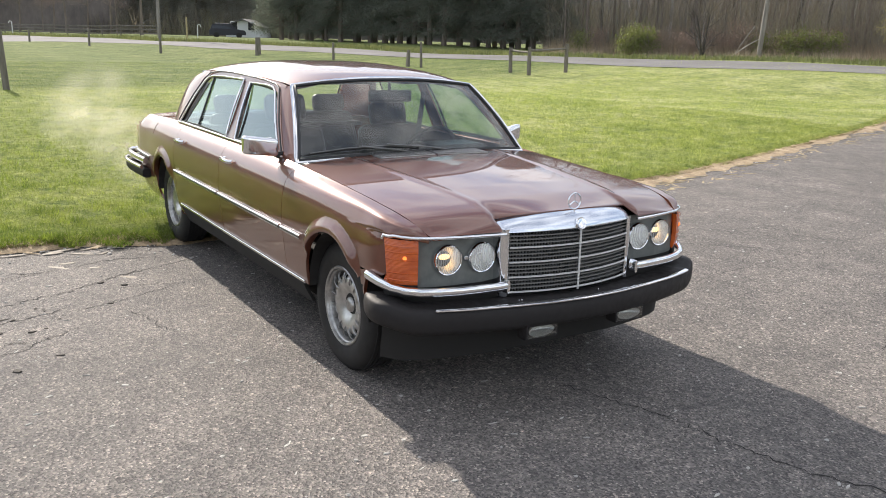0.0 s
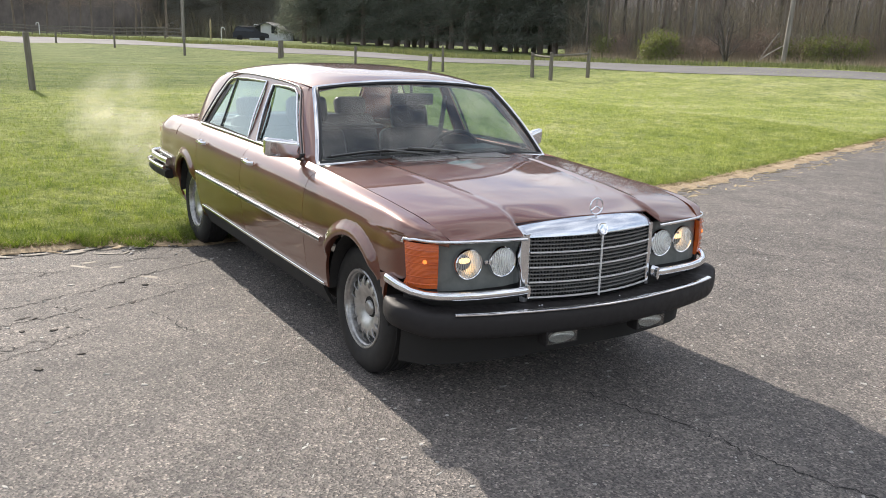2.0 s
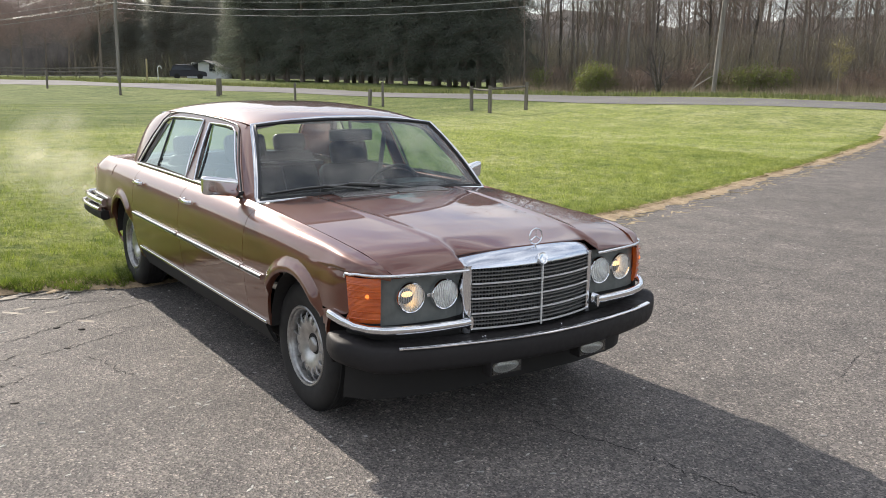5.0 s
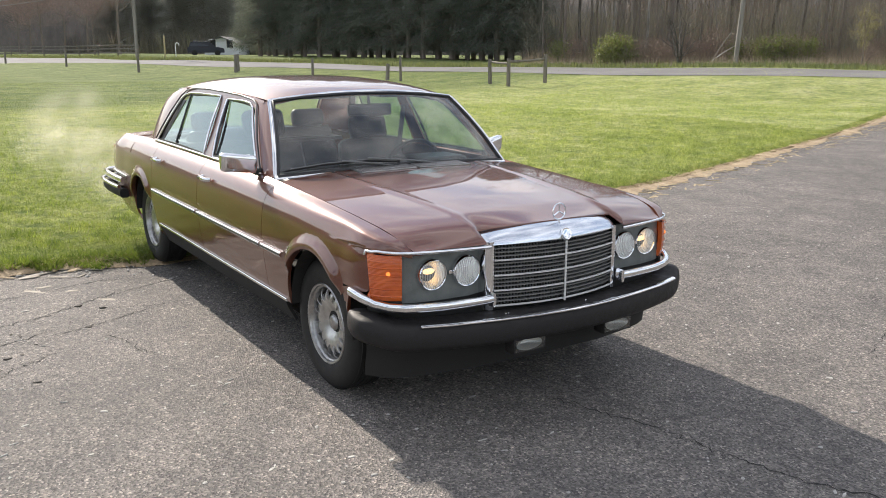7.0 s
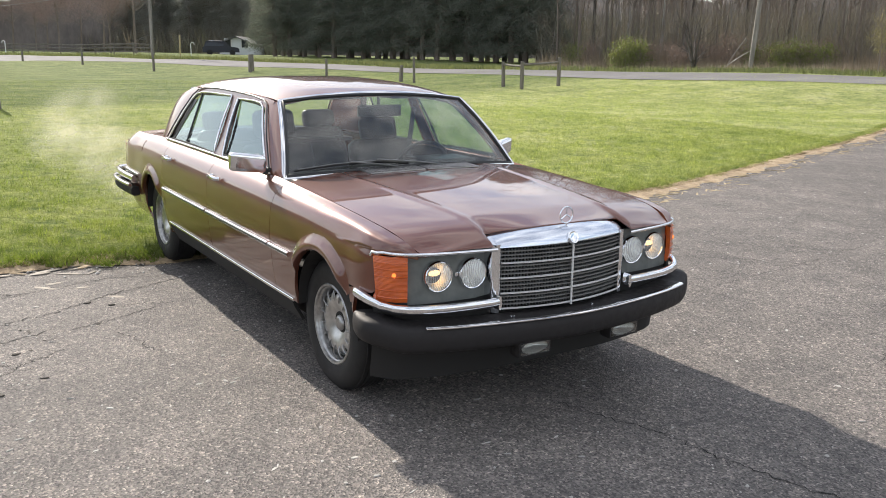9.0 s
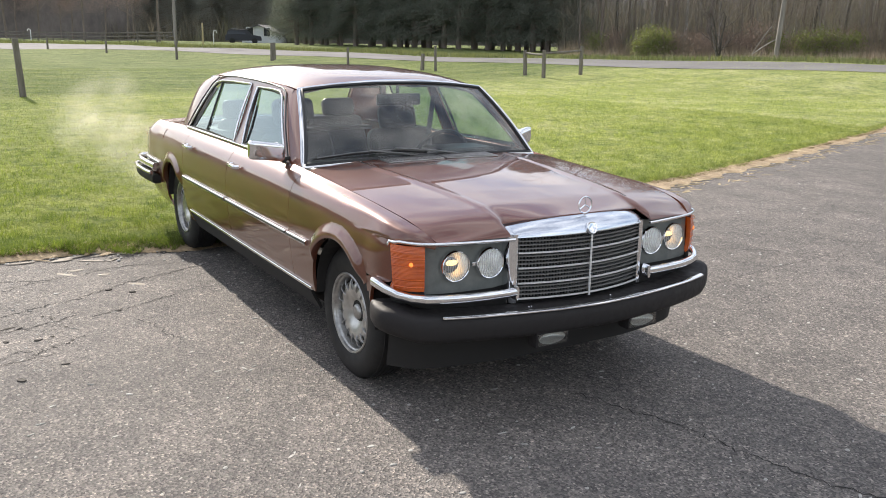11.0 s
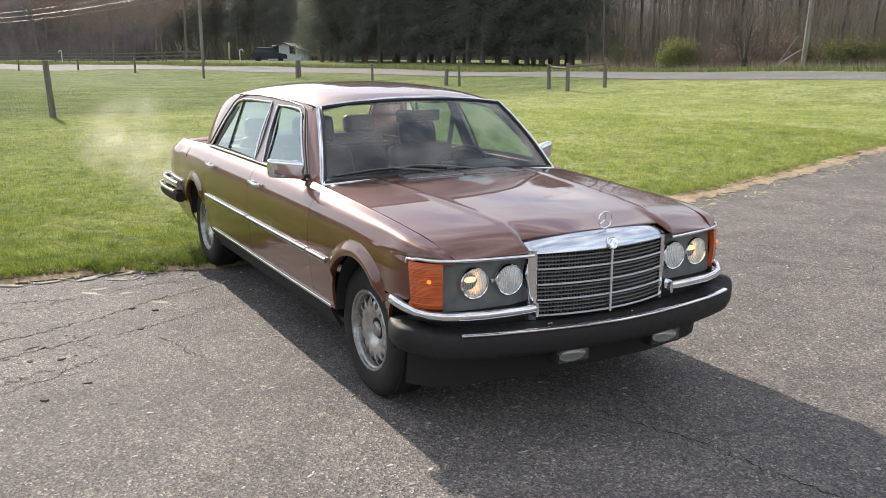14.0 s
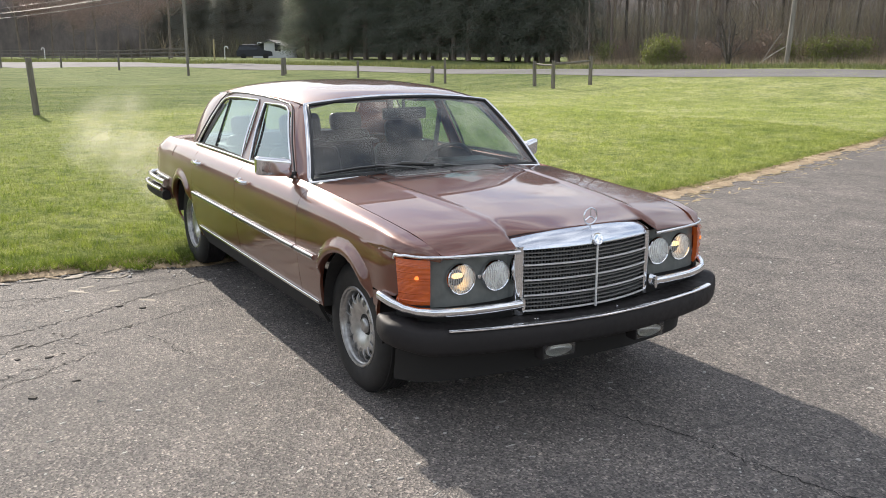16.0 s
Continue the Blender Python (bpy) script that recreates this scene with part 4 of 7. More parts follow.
doors = {}
mirror_silver = material("mirror_silver", (0.9, 0.9, 0.9), 0.0, 1.0)
for ob in list(car.children):
    if ob.name.split(".")[0] in ("front_door", "rear_door"):
        doors[ob.name.split(".")[0], -1 if ob.data.vertices[0].co.y < 0 else 1] = ob
for sg in (-1, 1):
    FRONT = [(-0.855, 0.958), (-1.580, 0.950), (-1.658, 1.296), (-1.38, 1.298), (-1.26, 1.291), (-1.20, 1.268)]
    REAR = [(-1.755, 0.952), (-2.362, 0.952), (-2.378, 1.284), (-2.2, 1.294), (-1.78, 1.300)]
    QUART = [(-2.378, 0.952), (-2.690, 0.955), (-2.455, 1.245), (-2.395, 1.282)]
    AROUND = [(-1.755, 0.948), (-2.765, 0.950), (-2.535, 1.250), (-2.48, 1.284), (-2.38, 1.300), (-2.2, 1.306), (-1.78, 1.308)]

    def outline(poly, lift):
        """Points along a window's border, on the glasshouse."""
        out = []
        for p0, p1 in zip(poly, poly[1:] + poly[:1]):
            out += [on_house(p0[0] + (p1[0] - p0[0]) * k, p0[1] + (p1[1] - p0[1]) * k, sg, lift) for k in np.linspace(0, 1, 7)[:-1]]
        return out

    def inset(loop, by, lift):
        mx, mz = sum(p[0] for p in loop) / len(loop), sum(p[2] for p in loop) / len(loop)
        return [Vector(p) + (Vector((mx, p[1], mz)) - Vector(p)).normalized() * by + Vector((0, sg * lift, 0)) for p in loop]

    for owner, key, poly in (("front_door", "window", FRONT), ("rear_door", "window", REAR), ("rear_door", "quarter_window", QUART)):
        verts = [on_house(x, z, sg, -0.006) for x, z in poly]
        part(key, mesh_of(key, verts, [tuple(range(len(verts)))[::sg]], window_glass), doors[owner, sg], "tinted side glass").visible_shadow = False
    for owner, poly in (("front_door", FRONT), ("rear_door", AROUND)):
        rim = outline(poly, 0.006)
        part("window_trim", tube("window_trim", rim, 0.015, 0.014, chrome, 8, closed=True, up=(0, 1, 0)), doors[owner, sg], "bright chrome window frame")
        part("window_seal", tube("window_seal", inset(rim, 0.014, -0.004), 0.014, 0.010, trim_black, 6, closed=True, up=(0, 1, 0)), doors[owner, sg])
    part("window_divider", tube("window_divider", [on_house(-2.369, 0.948, sg, 0.0), on_house(-2.385, 1.296, sg, 0.0)], 0.018, 0.014, trim_black, 6, up=(0, 1, 0)), doors["rear_door", sg], "thin black bar between door glass and corner glass")
    part("corner_seal", quad_panel("corner_seal", on_house(-2.686, 0.950, sg, -0.002), on_house(-2.760, 0.950, sg, -0.002), on_house(-2.53, 1.250, sg, -0.002), on_house(-2.450, 1.247, sg, -0.002), trim_black, 2, 6, (0, sg, 0), 0.004), doors["rear_door", sg], "black rubber seal at the rear corner")
    # painted frames: A, B and C pillars, the rail above the doors, the waist under the glass
    a0, a1 = screen_base(sg) + (-0.012, sg * 0.014, 0.0), screen_top(sg) + (-0.01, sg * 0.012, 0)
    P = []
    for k in np.linspace(0, 1, 9):
        f = a0 * (1 - k) + a1 * k
        g = on_house(-0.845 - 0.345 * k, 0.945 + 0.345 * k, sg, 0.004)
        P.append([f, (f + g) / 2 + (0, sg * 0.012, 0), g])
    part("front_pillar", grid_mesh("front_pillar", P, paint, 0.012, (0.3, sg, 0.2)), car)
    part("centre_pillar", quad_panel("centre_pillar", on_house(-1.584, 0.945, sg, 0.002), on_house(-1.752, 0.945, sg, 0.002), on_house(-1.778, 1.318, sg, 0.002), on_house(-1.664, 1.318, sg, 0.002), paint, 3, 8, (0, sg, 0)), car)
    rail = [[on_house(x, z, sg, 0.003), (x, sg * (house_y(1.33) + 0.004), z2)] for x, z, z2 in ((-1.10, 1.245, 1.312), (-1.25, 1.288, 1.326), (-1.6, 1.296, 1.334), (-1.9, 1.300, 1.338), (-2.2, 1.300, 1.338), (-2.45, 1.288, 1.328), (-2.56, 1.262, 1.316))]
    part("roof_rail", grid_mesh("roof_rail", rail, paint, 0.01, (0, sg, 0)), car)
    P = []
    e0, e1 = on_house(-2.772, 0.946, sg, 0.004), on_house(-2.527, 1.291, sg, 0.004)
    f0, f1 = back_base(sg) + (0, sg * 0.008, 0), np.array(roof_point(1, sg))
    for k in np.linspace(0, 1, 16):
        row = []
        for t in np.linspace(0, 1, 12):
            low = e0 * (1 - t) + f0 * t
            low[1] = sg * (abs(e0[1]) - (abs(e0[1]) - abs(f0[1])) * t ** 2.6)
            x = e1[0] * (1 - t) + f1[0] * t
            edge = np.array(roof_point(min((-1.02 - x) / 1.86, 1.0), sg)) + (0, sg * 0.003, -0.003)
            top = e1 * (1 - min(1, 6 * t)) + edge * min(1, 6 * t)
            row.append(low * (1 - k) + top * k + np.array([-0.060 * t, sg * 0.014 * t * (1 - 0.4 * t), 0.060 * t]) * 4 * k * (1 - k))
        P.append(row)
    part("rear_pillar", grid_mesh("rear_pillar", P, paint, 0.012, (-0.3, sg, 0)), car)
    row = [on_house(x, 0.947, sg, 0.010) for x in np.linspace(-2.83, -0.80, 16)]
    part("waist_strip", tube("waist_strip", row, 0.016, 0.012, chrome, 8), car, "chrome strip under the side glass")
    # mirror: rounded chrome shell on a small foot
    out, inn, mx0 = (1.008, 0.815, -0.835) if sg < 0 else (0.905, 0.80, -0.93)

    def shell(v):
        k = (abs(v.y) - inn) / (out - inn)
        front = v.x > mx0 + 0.04
        return (v.x + (0.010 - 0.020 * k + 0.10 * (v.z - 1.0) if front else 0.0), v.y, v.z + 0.026 * k - 0.006 * k * (v.z < 1.0))
    y0, y1 = sorted((sg * inn, sg * out))
    mirror = part("side_mirror", block("side_mirror", (mx0, y0, 0.950), (mx0 + 0.068, y1, 1.046), chrome, 0.027, 6, shell), doors["front_door", sg], "rectangular chrome door mirror with rounded corners")
    part("mirror_glass", block("mirror_glass", (mx0 - 0.004, y0 + 0.016, 0.975), (mx0 + 0.001, y1 - 0.016, 1.050), mirror_silver, 0.002), mirror)
    f0, f1 = sorted((sg * 0.770, sg * (inn + 0.006)))
    part("mirror_foot", block("mirror_foot", (mx0 + 0.004, f0, 0.938), (mx0 + 0.030, f1, 0.975), trim_black, 0.008), mirror)

# boot lid, rear panel, rear bumper, tail lamps
def boot_point(u, v):
    x = -3.30 - 0.72 * u
    w = float(np.interp(x, ST, NODE_Y[6]))
    zg = float(smooth_at(ST, NODE_Z[6], x))
    return (x, w * v * 0.992, zg + 0.024 * (1 - abs(v) ** 2.5))


def deck_point(x, v):
    return (x, float(np.interp(x, ST, NODE_Y[6])) * v * 0.994, float(smooth_at(ST, NODE_Z[6], x)) - 0.003 + 0.022 * (1 - abs(v) ** 2.5))


part("rear_deck", grid_mesh("rear_deck", [[deck_point(x, v) for v in np.linspace(-1, 1, 21)] for x in np.linspace(-2.98, -3.296, 8)], paint, 0.010, (0, 0, 1)), car)
trunk = part("trunk_lid", grid_mesh("trunk_lid", [[boot_point(u, v) for v in np.linspace(-1, 1, 21)] for u in np.linspace(0, 1, 14)], paint, 0.018, (0, 0, 1)), car)
P = [[(x, sg_y, z) for x, z in ((-4.02, 0.83), (-4.03, 0.70), (-4.02, 0.55), (-3.98, 0.35))] for sg_y in np.linspace(-0.80, 0.80, 9)]
part("rear_panel", grid_mesh("rear_panel", P, paint, 0.01, (-1, 0, 0)), car)
red_lens = material("red_lens", (0.35, 0.012, 0.01), 0.15, 0.0, Coat_Weight=0.5)
for sg in (-1, 1):
    y0, y1 = sorted((sg * 0.50, sg * 0.815))
    tail = part("tail_lamp", block("tail_lamp", (-4.055, y0, 0.63), (-3.99, y1, 0.80), red_lens, 0.015), car, "ribbed red tail lamp")
    for k in range(5):
        part("rib", block("rib", (-4.062, y0 + 0.01, 0.645 + 0.032 * k), (-4.05, y1 - 0.005, 0.662 + 0.032 * k), red_lens, 0.005), tail)
rb = [(-3.42, 0.892), (-3.6, 0.90), (-3.85, 0.90), (-4.02, 0.885), (-4.12, 0.84), (-4.17, 0.74), (-4.19, 0.5), (-4.20, 0.0)]
pts = [(x, -y) for x, y in rb] + [(x, y) for x, y in rb[::-1][1:]]
rear_bumper = part("rear_bumper", tube("rear_bumper", [(x, y * 1.005, 0.475) for x, y in pts], 0.075, 0.075, rubber, 12, power=3), car, "black rubber rear bumper")
part("bumper_blade", tube("bumper_blade", [(x - 0.01, y * 1.012, 0.575) for x, y in pts], 0.036, 0.055, chrome, 12, power=2.6), rear_bumper, "chrome rear bumper blade")
part("bumper_strip", tube("bumper_strip", [(x - 0.035 * (1 if abs(y) < 0.8 else 0.3), y * 1.05 if abs(y) > 0.8 else y, 0.525) for x, y in pts], 0.03, 0.03, chrome, 8), rear_bumper)
part("tailpipe", tube("tailpipe", [(-3.6, -0.42, 0.27), (-4.12, -0.42, 0.25)], 0.05, 0.05, alloy, 12), car, "steel exhaust pipe")
part("underbody", block("underbody", (-3.30, -0.76, 0.24), (0.55, 0.76, 0.50), under, 0.05), car, "dark underbody")
part("engine_bay", block("engine_bay", (-0.50, -0.70, 0.50), (0.62, 0.70, 0.72), under, 0.03), car)
for cx, cz, r in ARCH:
    for sg in (-1, 1):
        y0 = sg * 0.45
        verts, faces = [], []
        for k, t in enumerate(np.linspace(radians(-4), radians(184), 25)):
            verts += [(cx + (r - 0.004) * math.cos(t), sg * 0.855, cz + (r - 0.004) * math.sin(t)), (cx + (r - 0.004) * math.cos(t), y0, cz + (r - 0.004) * math.sin(t))]
            if k:
                faces.append((2 * k - 2, 2 * k - 1, 2 * k + 1, 2 * k))
        n = len(verts)
        verts.append((cx, y0, cz))
        faces += [(2 * k + 1, n, 2 * k + 3) for k in range(24)]
        part("wheel_housing", mesh_of("wheel_housing", verts, faces, under), car)

# ---------------------------------------------------------------- wheels
well_dark = material("dark_wheel_recess", (0.030, 0.029, 0.028), 0.7)
face_alloy = material("burnished_alloy", (0.5, 0.5, 0.49), 0.34, 0.85)
color_in(face_alloy, ramp(face_alloy, noise_of(face_alloy, 18, 5), [(0.3, (0.36, 0.355, 0.345)), (0.7, (0.62, 0.615, 0.60))]))
tyre_me = lathe("tyre", [(0.186, -0.085), (0.205, -0.098), (0.25, -0.106), (0.29, -0.098), (0.312, -0.080), (0.319, -0.05), (0.321, 0.0), (0.319, 0.05), (0.312, 0.080), (0.29, 0.098), (0.25, 0.106), (0.205, 0.098), (0.186, 0.085)], tyre_mat, 64)
groove = joined("tread", [lathe("tread", [(0.3195, o - 0.004), (0.3235, o - 0.003), (0.3235, o + 0.014), (0.3195, o + 0.015)], tyre_mat, 64) for o in (-0.068, -0.045, -0.020, 0.006, 0.031, 0.054)], tyre_mat)
rim_me = lathe("rim", [(0.187, -0.085), (0.187, 0.080), (0.196, 0.088), (0.198, 0.095), (0.193, 0.099), (0.185, 0.096), (0.181, 0.086), (0.177, 0.084), (0.173, 0.076), (0.170, 0.055), (0.166, 0.034), (0.160, 0.024)], alloy, 64)
disc_me = lathe("wheel_disc", [(0.0, 0.040), (0.036, 0.040), (0.044, 0.042), (0.060, 0.050), (0.082, 0.062), (0.104, 0.070), (0.122, 0.072), (0.132, 0.069), (0.136, 0.030)], face_alloy, 64)
well_me = lathe("wheel_well", [(0.130, 0.030), (0.171, 0.026)], well_dark, 48)
# a cast petal of the face, and the raised fin beside it that reaches the rim
V, F = [], []
for j, (r, d) in enumerate(((0.124, 0.0725), (0.136, 0.0715), (0.145, 0.067), (0.152, 0.058), (0.155, 0.034))):
    for i in range(5):
        a = radians((i - 2) * (4.9 - 0.5 * j))
        V.append((r * math.cos(a), d - 0.004 * ((i - 2) / 2) ** 4, r * math.sin(a)))
    if j:
        F += [(5 * (j - 1) + i, 5 * (j - 1) + i + 1, 5 * j + i + 1, 5 * j + i) for i in range(4)]
petal = shade(mesh_of("petal", V, F, face_alloy), 50)
fin = moved(tube("spoke", [(0.112, 0.069, 0), (0.124, 0.076, 0), (0.144, 0.077, 0), (0.160, 0.072, 0), (0.172, 0.056, 0)], 0.0055, 0.009, alloy, 6, up=(0, 1, 0)), Matrix.Rotation(radians(12), 4, "Y"))


def make_wheel():
    wh = empty_thing("wheel")
    wh.parent = car
    wh["label"] = "cast alloy wheel with radial fins"
    tyre = part("tyre", tyre_me, wh, "black rubber tyre")
    part("tread", groove, wh)
    part("rim", rim_me, wh)
    part("wheel_disc", disc_me, wh)
    part("wheel_well", well_me, wh)
    for k in range(15):
        for name, me in (("petal", petal), ("spoke", fin)):
            part(name, me, wh).rotation_euler = (0, 2 * math.pi * k / 15, 0)
    part("hub_cap", hub_me, wh, "polished hub cap")
    return wh


hub_me = lathe("hub_cap", [(0, 0.064), (0.020, 0.063), (0.031, 0.060), (0.037, 0.054), (0.039, 0.038)], alloy, 32)
for x, y in ((0.0, 0.712), (-2.965, 0.716)):
    for sg in (-1, 1):
        wh = make_wheel()
        wh.matrix_world = pose(x, sg * y, 0.3225, 0, 0, 180 if sg < 0 else 0)

# ---------------------------------------------------------------- wipers and cabin
def onscreen(y, k, lift=0.02):
    v = y / 0.746
    return screen_base(v) * (1 - k) + screen_top(v) * k + np.array([0.03, 0, 0.02]) * 4 * k * (1 - k) + np.array([0.7, 0, 0.6]) * lift


for pivot_at, elbow, blade_at in (((-0.015, -0.075), (-0.40, 0.075), ((-0.71, 0.052), (-0.48, 0.074), (-0.25, 0.068))), ((0.23, -0.06), (-0.25, 0.080), ((-0.49, 0.072), (-0.26, 0.074), (-0.05, 0.032)))):
    piv = onscreen(*pivot_at, 0.012)
    mid = [(pivot_at[i] + elbow[i]) / 2 for i in (0, 1)]
    arm = tube("wiper_arm", [piv, onscreen(pivot_at[0] - 0.05, pivot_at[1] + 0.035, 0.03), onscreen(mid[0], mid[1] + 0.012, 0.036), onscreen(*elbow, 0.030)], 0.015, 0.009, wiper_grey, 6)
    wiper = part("wiper", arm, car, "dark grey windscreen wiper")
    part("blade", tube("blade", [onscreen(y, k, 0.013) for y, k in blade_at], 0.006, 0.012, trim_black, 6), wiper, "black rubber wiper blade")
    part("blade_carrier", tube("blade_carrier", [onscreen(y * 0.9 + blade_at[1][0] * 0.1, k + 0.004, 0.022) for y, k in blade_at], 0.007, 0.006, wiper_grey, 6), wiper)
    part("pivot", moved(lathe("pivot", [(0, 0.022), (0.010, 0.020), (0.014, 0.0), (0.016, -0.02)], trim_black, 16, "z"), Matrix.Translation(piv)), wiper)


def seat(x, y, wide, name="seat"):
    s = part(name, block(name, (x - 0.22, y - wide / 2, 0.36), (x + 0.28, y + wide / 2, 0.56), leather, 0.05, 3), car, "dark leather seat")
    lean = Matrix.Translation((x - 0.20, y, 0.5)) @ Matrix.Rotation(radians(-16), 4, "Y")
    part("backrest", moved(block("backrest", (-0.07, -wide / 2, 0.0), (0.07, wide / 2, 0.52), leather, 0.055, 3, lambda v: (v.x, v.y * (1 - 0.12 * (v.z > 0.3)), v.z)), lean), s)
    return s, lean


for y in (-0.38, 0.38):
    s, lean = seat(-1.38, y, 0.52, "front_seat")
    part("headrest", moved(block("headrest", (-0.055, -0.135, 0.56 - 0.05 * (y > 0)), (0.055, 0.135, 0.74 - 0.06 * (y > 0)), leather, 0.05, 3), lean), s)
    for dy in (-0.06, 0.06):
        part("headrest_post", moved(tube("headrest_post", [(0, dy, 0.48), (0, dy, 0.60)], 0.012, 0.012, trim_black, 8, up=(1, 0, 0)), lean), s)
s, lean = seat(-2.42, 0, 1.30, "rear_seat")
for y in (-0.40, 0.40):
    part("headrest", moved(block("headrest", (-0.05, y - 0.13, 0.52), (0.05, y + 0.13, 0.66), leather, 0.045, 3), lean), s)
part("parcel_shelf", block("parcel_shelf", (-3.16, -0.62, 0.90), (-2.60, 0.62, 0.93), leather, 0.01), car)
dash = part("dashboard", block("dashboard", (-1.02, -0.70, 0.62), (-0.70, 0.70, 0.925), trim_black, 0.05, 3, lambda v: (v.x + (0.05 if v.z > 0.8 else 0), v.y, v.z)), car, "black padded dashboard")
part("instrument_hood", block("instrument_hood", (-1.06, 0.18, 0.90), (-0.80, 0.58, 0.965), trim_black, 0.03, 3), dash)
m = Matrix.Translation((-1.16, 0.38, 0.86)) @ Matrix.Rotation(radians(-68), 4, "Y")
wheel_rim = part("steering_wheel", moved(lathe("steering_wheel", [(0.195 + 0.013 * math.cos(t), 0.013 * math.sin(t)) for t in np.linspace(0, 2 * math.pi, 9)], trim_black, 40, "z"), m), car, "black four-spoke steering wheel")
part("hub", moved(block("hub", (-0.07, -0.09, -0.03), (0.07, 0.09, 0.015), trim_black, 0.02), m), wheel_rim)
for a in (20, 160, 200, 340):
    c, q = math.cos(radians(a)), math.sin(radians(a))
    part("spoke", moved(tube("spoke", [(0.05 * q, 0.06 * c, 0), (0.19 * q, 0.19 * c, 0)], 0.03, 0.012, trim_black, 6), m), wheel_rim)
part("rear_view_mirror", block("rear_view_mirror", (-1.03, -0.145, 1.215), (-1.00, 0.145, 1.285), trim_black, 0.012), car, "black interior mirror")
part("mirror_stem", tube("mirror_stem", [(-1.02, 0, 1.26), (-1.03, 0, 1.335)], 0.02, 0.02, trim_black, 8, up=(1, 0, 0)), car)
for sg in (-1, 1):
    part("sun_visor", block("sun_visor", (-1.20, *sorted((sg * 0.10, sg * 0.52))[:1], 1.318), (-1.05, sorted((sg * 0.10, sg * 0.52))[1], 1.332), leather, 0.004), car)
    part("door_card", quad_panel("door_card", (-0.70, sg * 0.80, 0.35), (-2.55, sg * 0.80, 0.35), (-2.55, sg * 0.765, 0.94), (-0.80, sg * 0.765, 0.94), leather, 6, 4, (0, -sg, 0), 0.004), car, "dark leather door lining")
P = [[(x, y * 0.97, z - 0.025 - 0.01 * abs(y)) for x, y, z in [roof_point(u, v) for v in np.linspace(-0.98, 0.98, 9)]] for u in np.linspace(0.02, 0.98, 9)]
part("headlining", grid_mesh("headlining", P, material("headlining", (0.16, 0.14, 0.12), 0.9), 0.0, (0, 0, -1)), car)
part("belt", tube("belt", [(-1.72, 0.66, 1.22), (-1.60, 0.55, 0.95), (-1.50, 0.5, 0.70)], 0.045, 0.004, trim_black, 6, up=(1, 0, 0)), car, "hanging seat belt")

# ---------------------------------------------------------------- fences, poles and wires
old_wood = material("weathered_wood", (0.11, 0.10, 0.085), 0.85)
a = noise_of(old_wood, 9, 6, 0.7, (1, 1, 0.12))
color_in(old_wood, ramp(old_wood, a, [(0.3, (0.085, 0.075, 0.062)), (0.7, (0.23, 0.21, 0.18))]))
bump(old_wood, a, 0.6, 0.01)
pole_wood = material("pole_wood", (0.22, 0.20, 0.175), 0.85)
a = noise_of(pole_wood, 6, 6, 0.7, (1, 1, 0.08))
color_in(pole_wood, ramp(pole_wood, a, [(0.3, (0.15, 0.135, 0.115)), (0.7, (0.33, 0.31, 0.28))]))
wire_mat = material("wire", (0.30, 0.30, 0.29), 0.5, 0.3)
white_paint = material("white_paint", (0.70, 0.70, 0.68), 0.55)
color_in(white_paint, ramp(white_paint, noise_of(white_paint, 2.5, 5), [(0.3, (0.60, 0.60, 0.58)), (0.7, (0.78, 0.78, 0.76))]))


def at_column(b, p):
    """Place on the line p where a bearing crosses it; b is the bearing's offset to the right per metre ahead."""
    d = p / (0.58 * b + 0.81)
    return plan(b * d, d)


def bearing(c):
    u = (c - 784) / 1508
    return 0.0014 * u * u + 0.9763 * u - 0.0071


def post_mesh(h, w, lean=(0, 0)):
    def tilt(v):
        k = (v.z + 0.15) / (h + 0.15)
        return (v.x * (1 - 0.08 * k) + lean[0] * k, v.y * (1 - 0.08 * k) + lean[1] * k, v.z)
    return block("post", (-w / 2, -w / 2, -0.15), (w / 2, w / 2, h), old_wood, 0.012, 1, tilt)


def lone_post(x, y, h, w, lean=(0, 0), label="weathered round fence post standing in the grass"):
    o = new("fence_post", post_mesh(h, w, lean))
    o.location = (x, y, float(land(x, y)) + 0.02)
    return tagged(o, label, "fence post", "fence posts along the field")


for x, y, h, w in ((-32.53, 18.23, 0.78, 0.15), (-31.45, 18.34, 1.17, 0.10), (-38.28, 17.04, 0.90, 0.11), (-49.03, 10.90, 1.0, 0.13), (-60.06, 8.94, 1.18, 0.13), (-69.9, 6.43, 1.0, 0.14),
                   (-43.0, 14.6, 0.98, 0.17), (-43.6, 15.0, 0.95, 0.10), (-82, 3.0, 1.1, 0.14), (-95, -1.0, 1.1, 0.14)):
    lone_post(x, y, h, w, (random.uniform(-0.05, 0.05), random.uniform(-0.05, 0.05)))
x, y = -20.27, -0.23
lone_post(x, y, 1.42, 0.15, (-0.02, -0.07), "tall leaning grey fence post in the lawn")

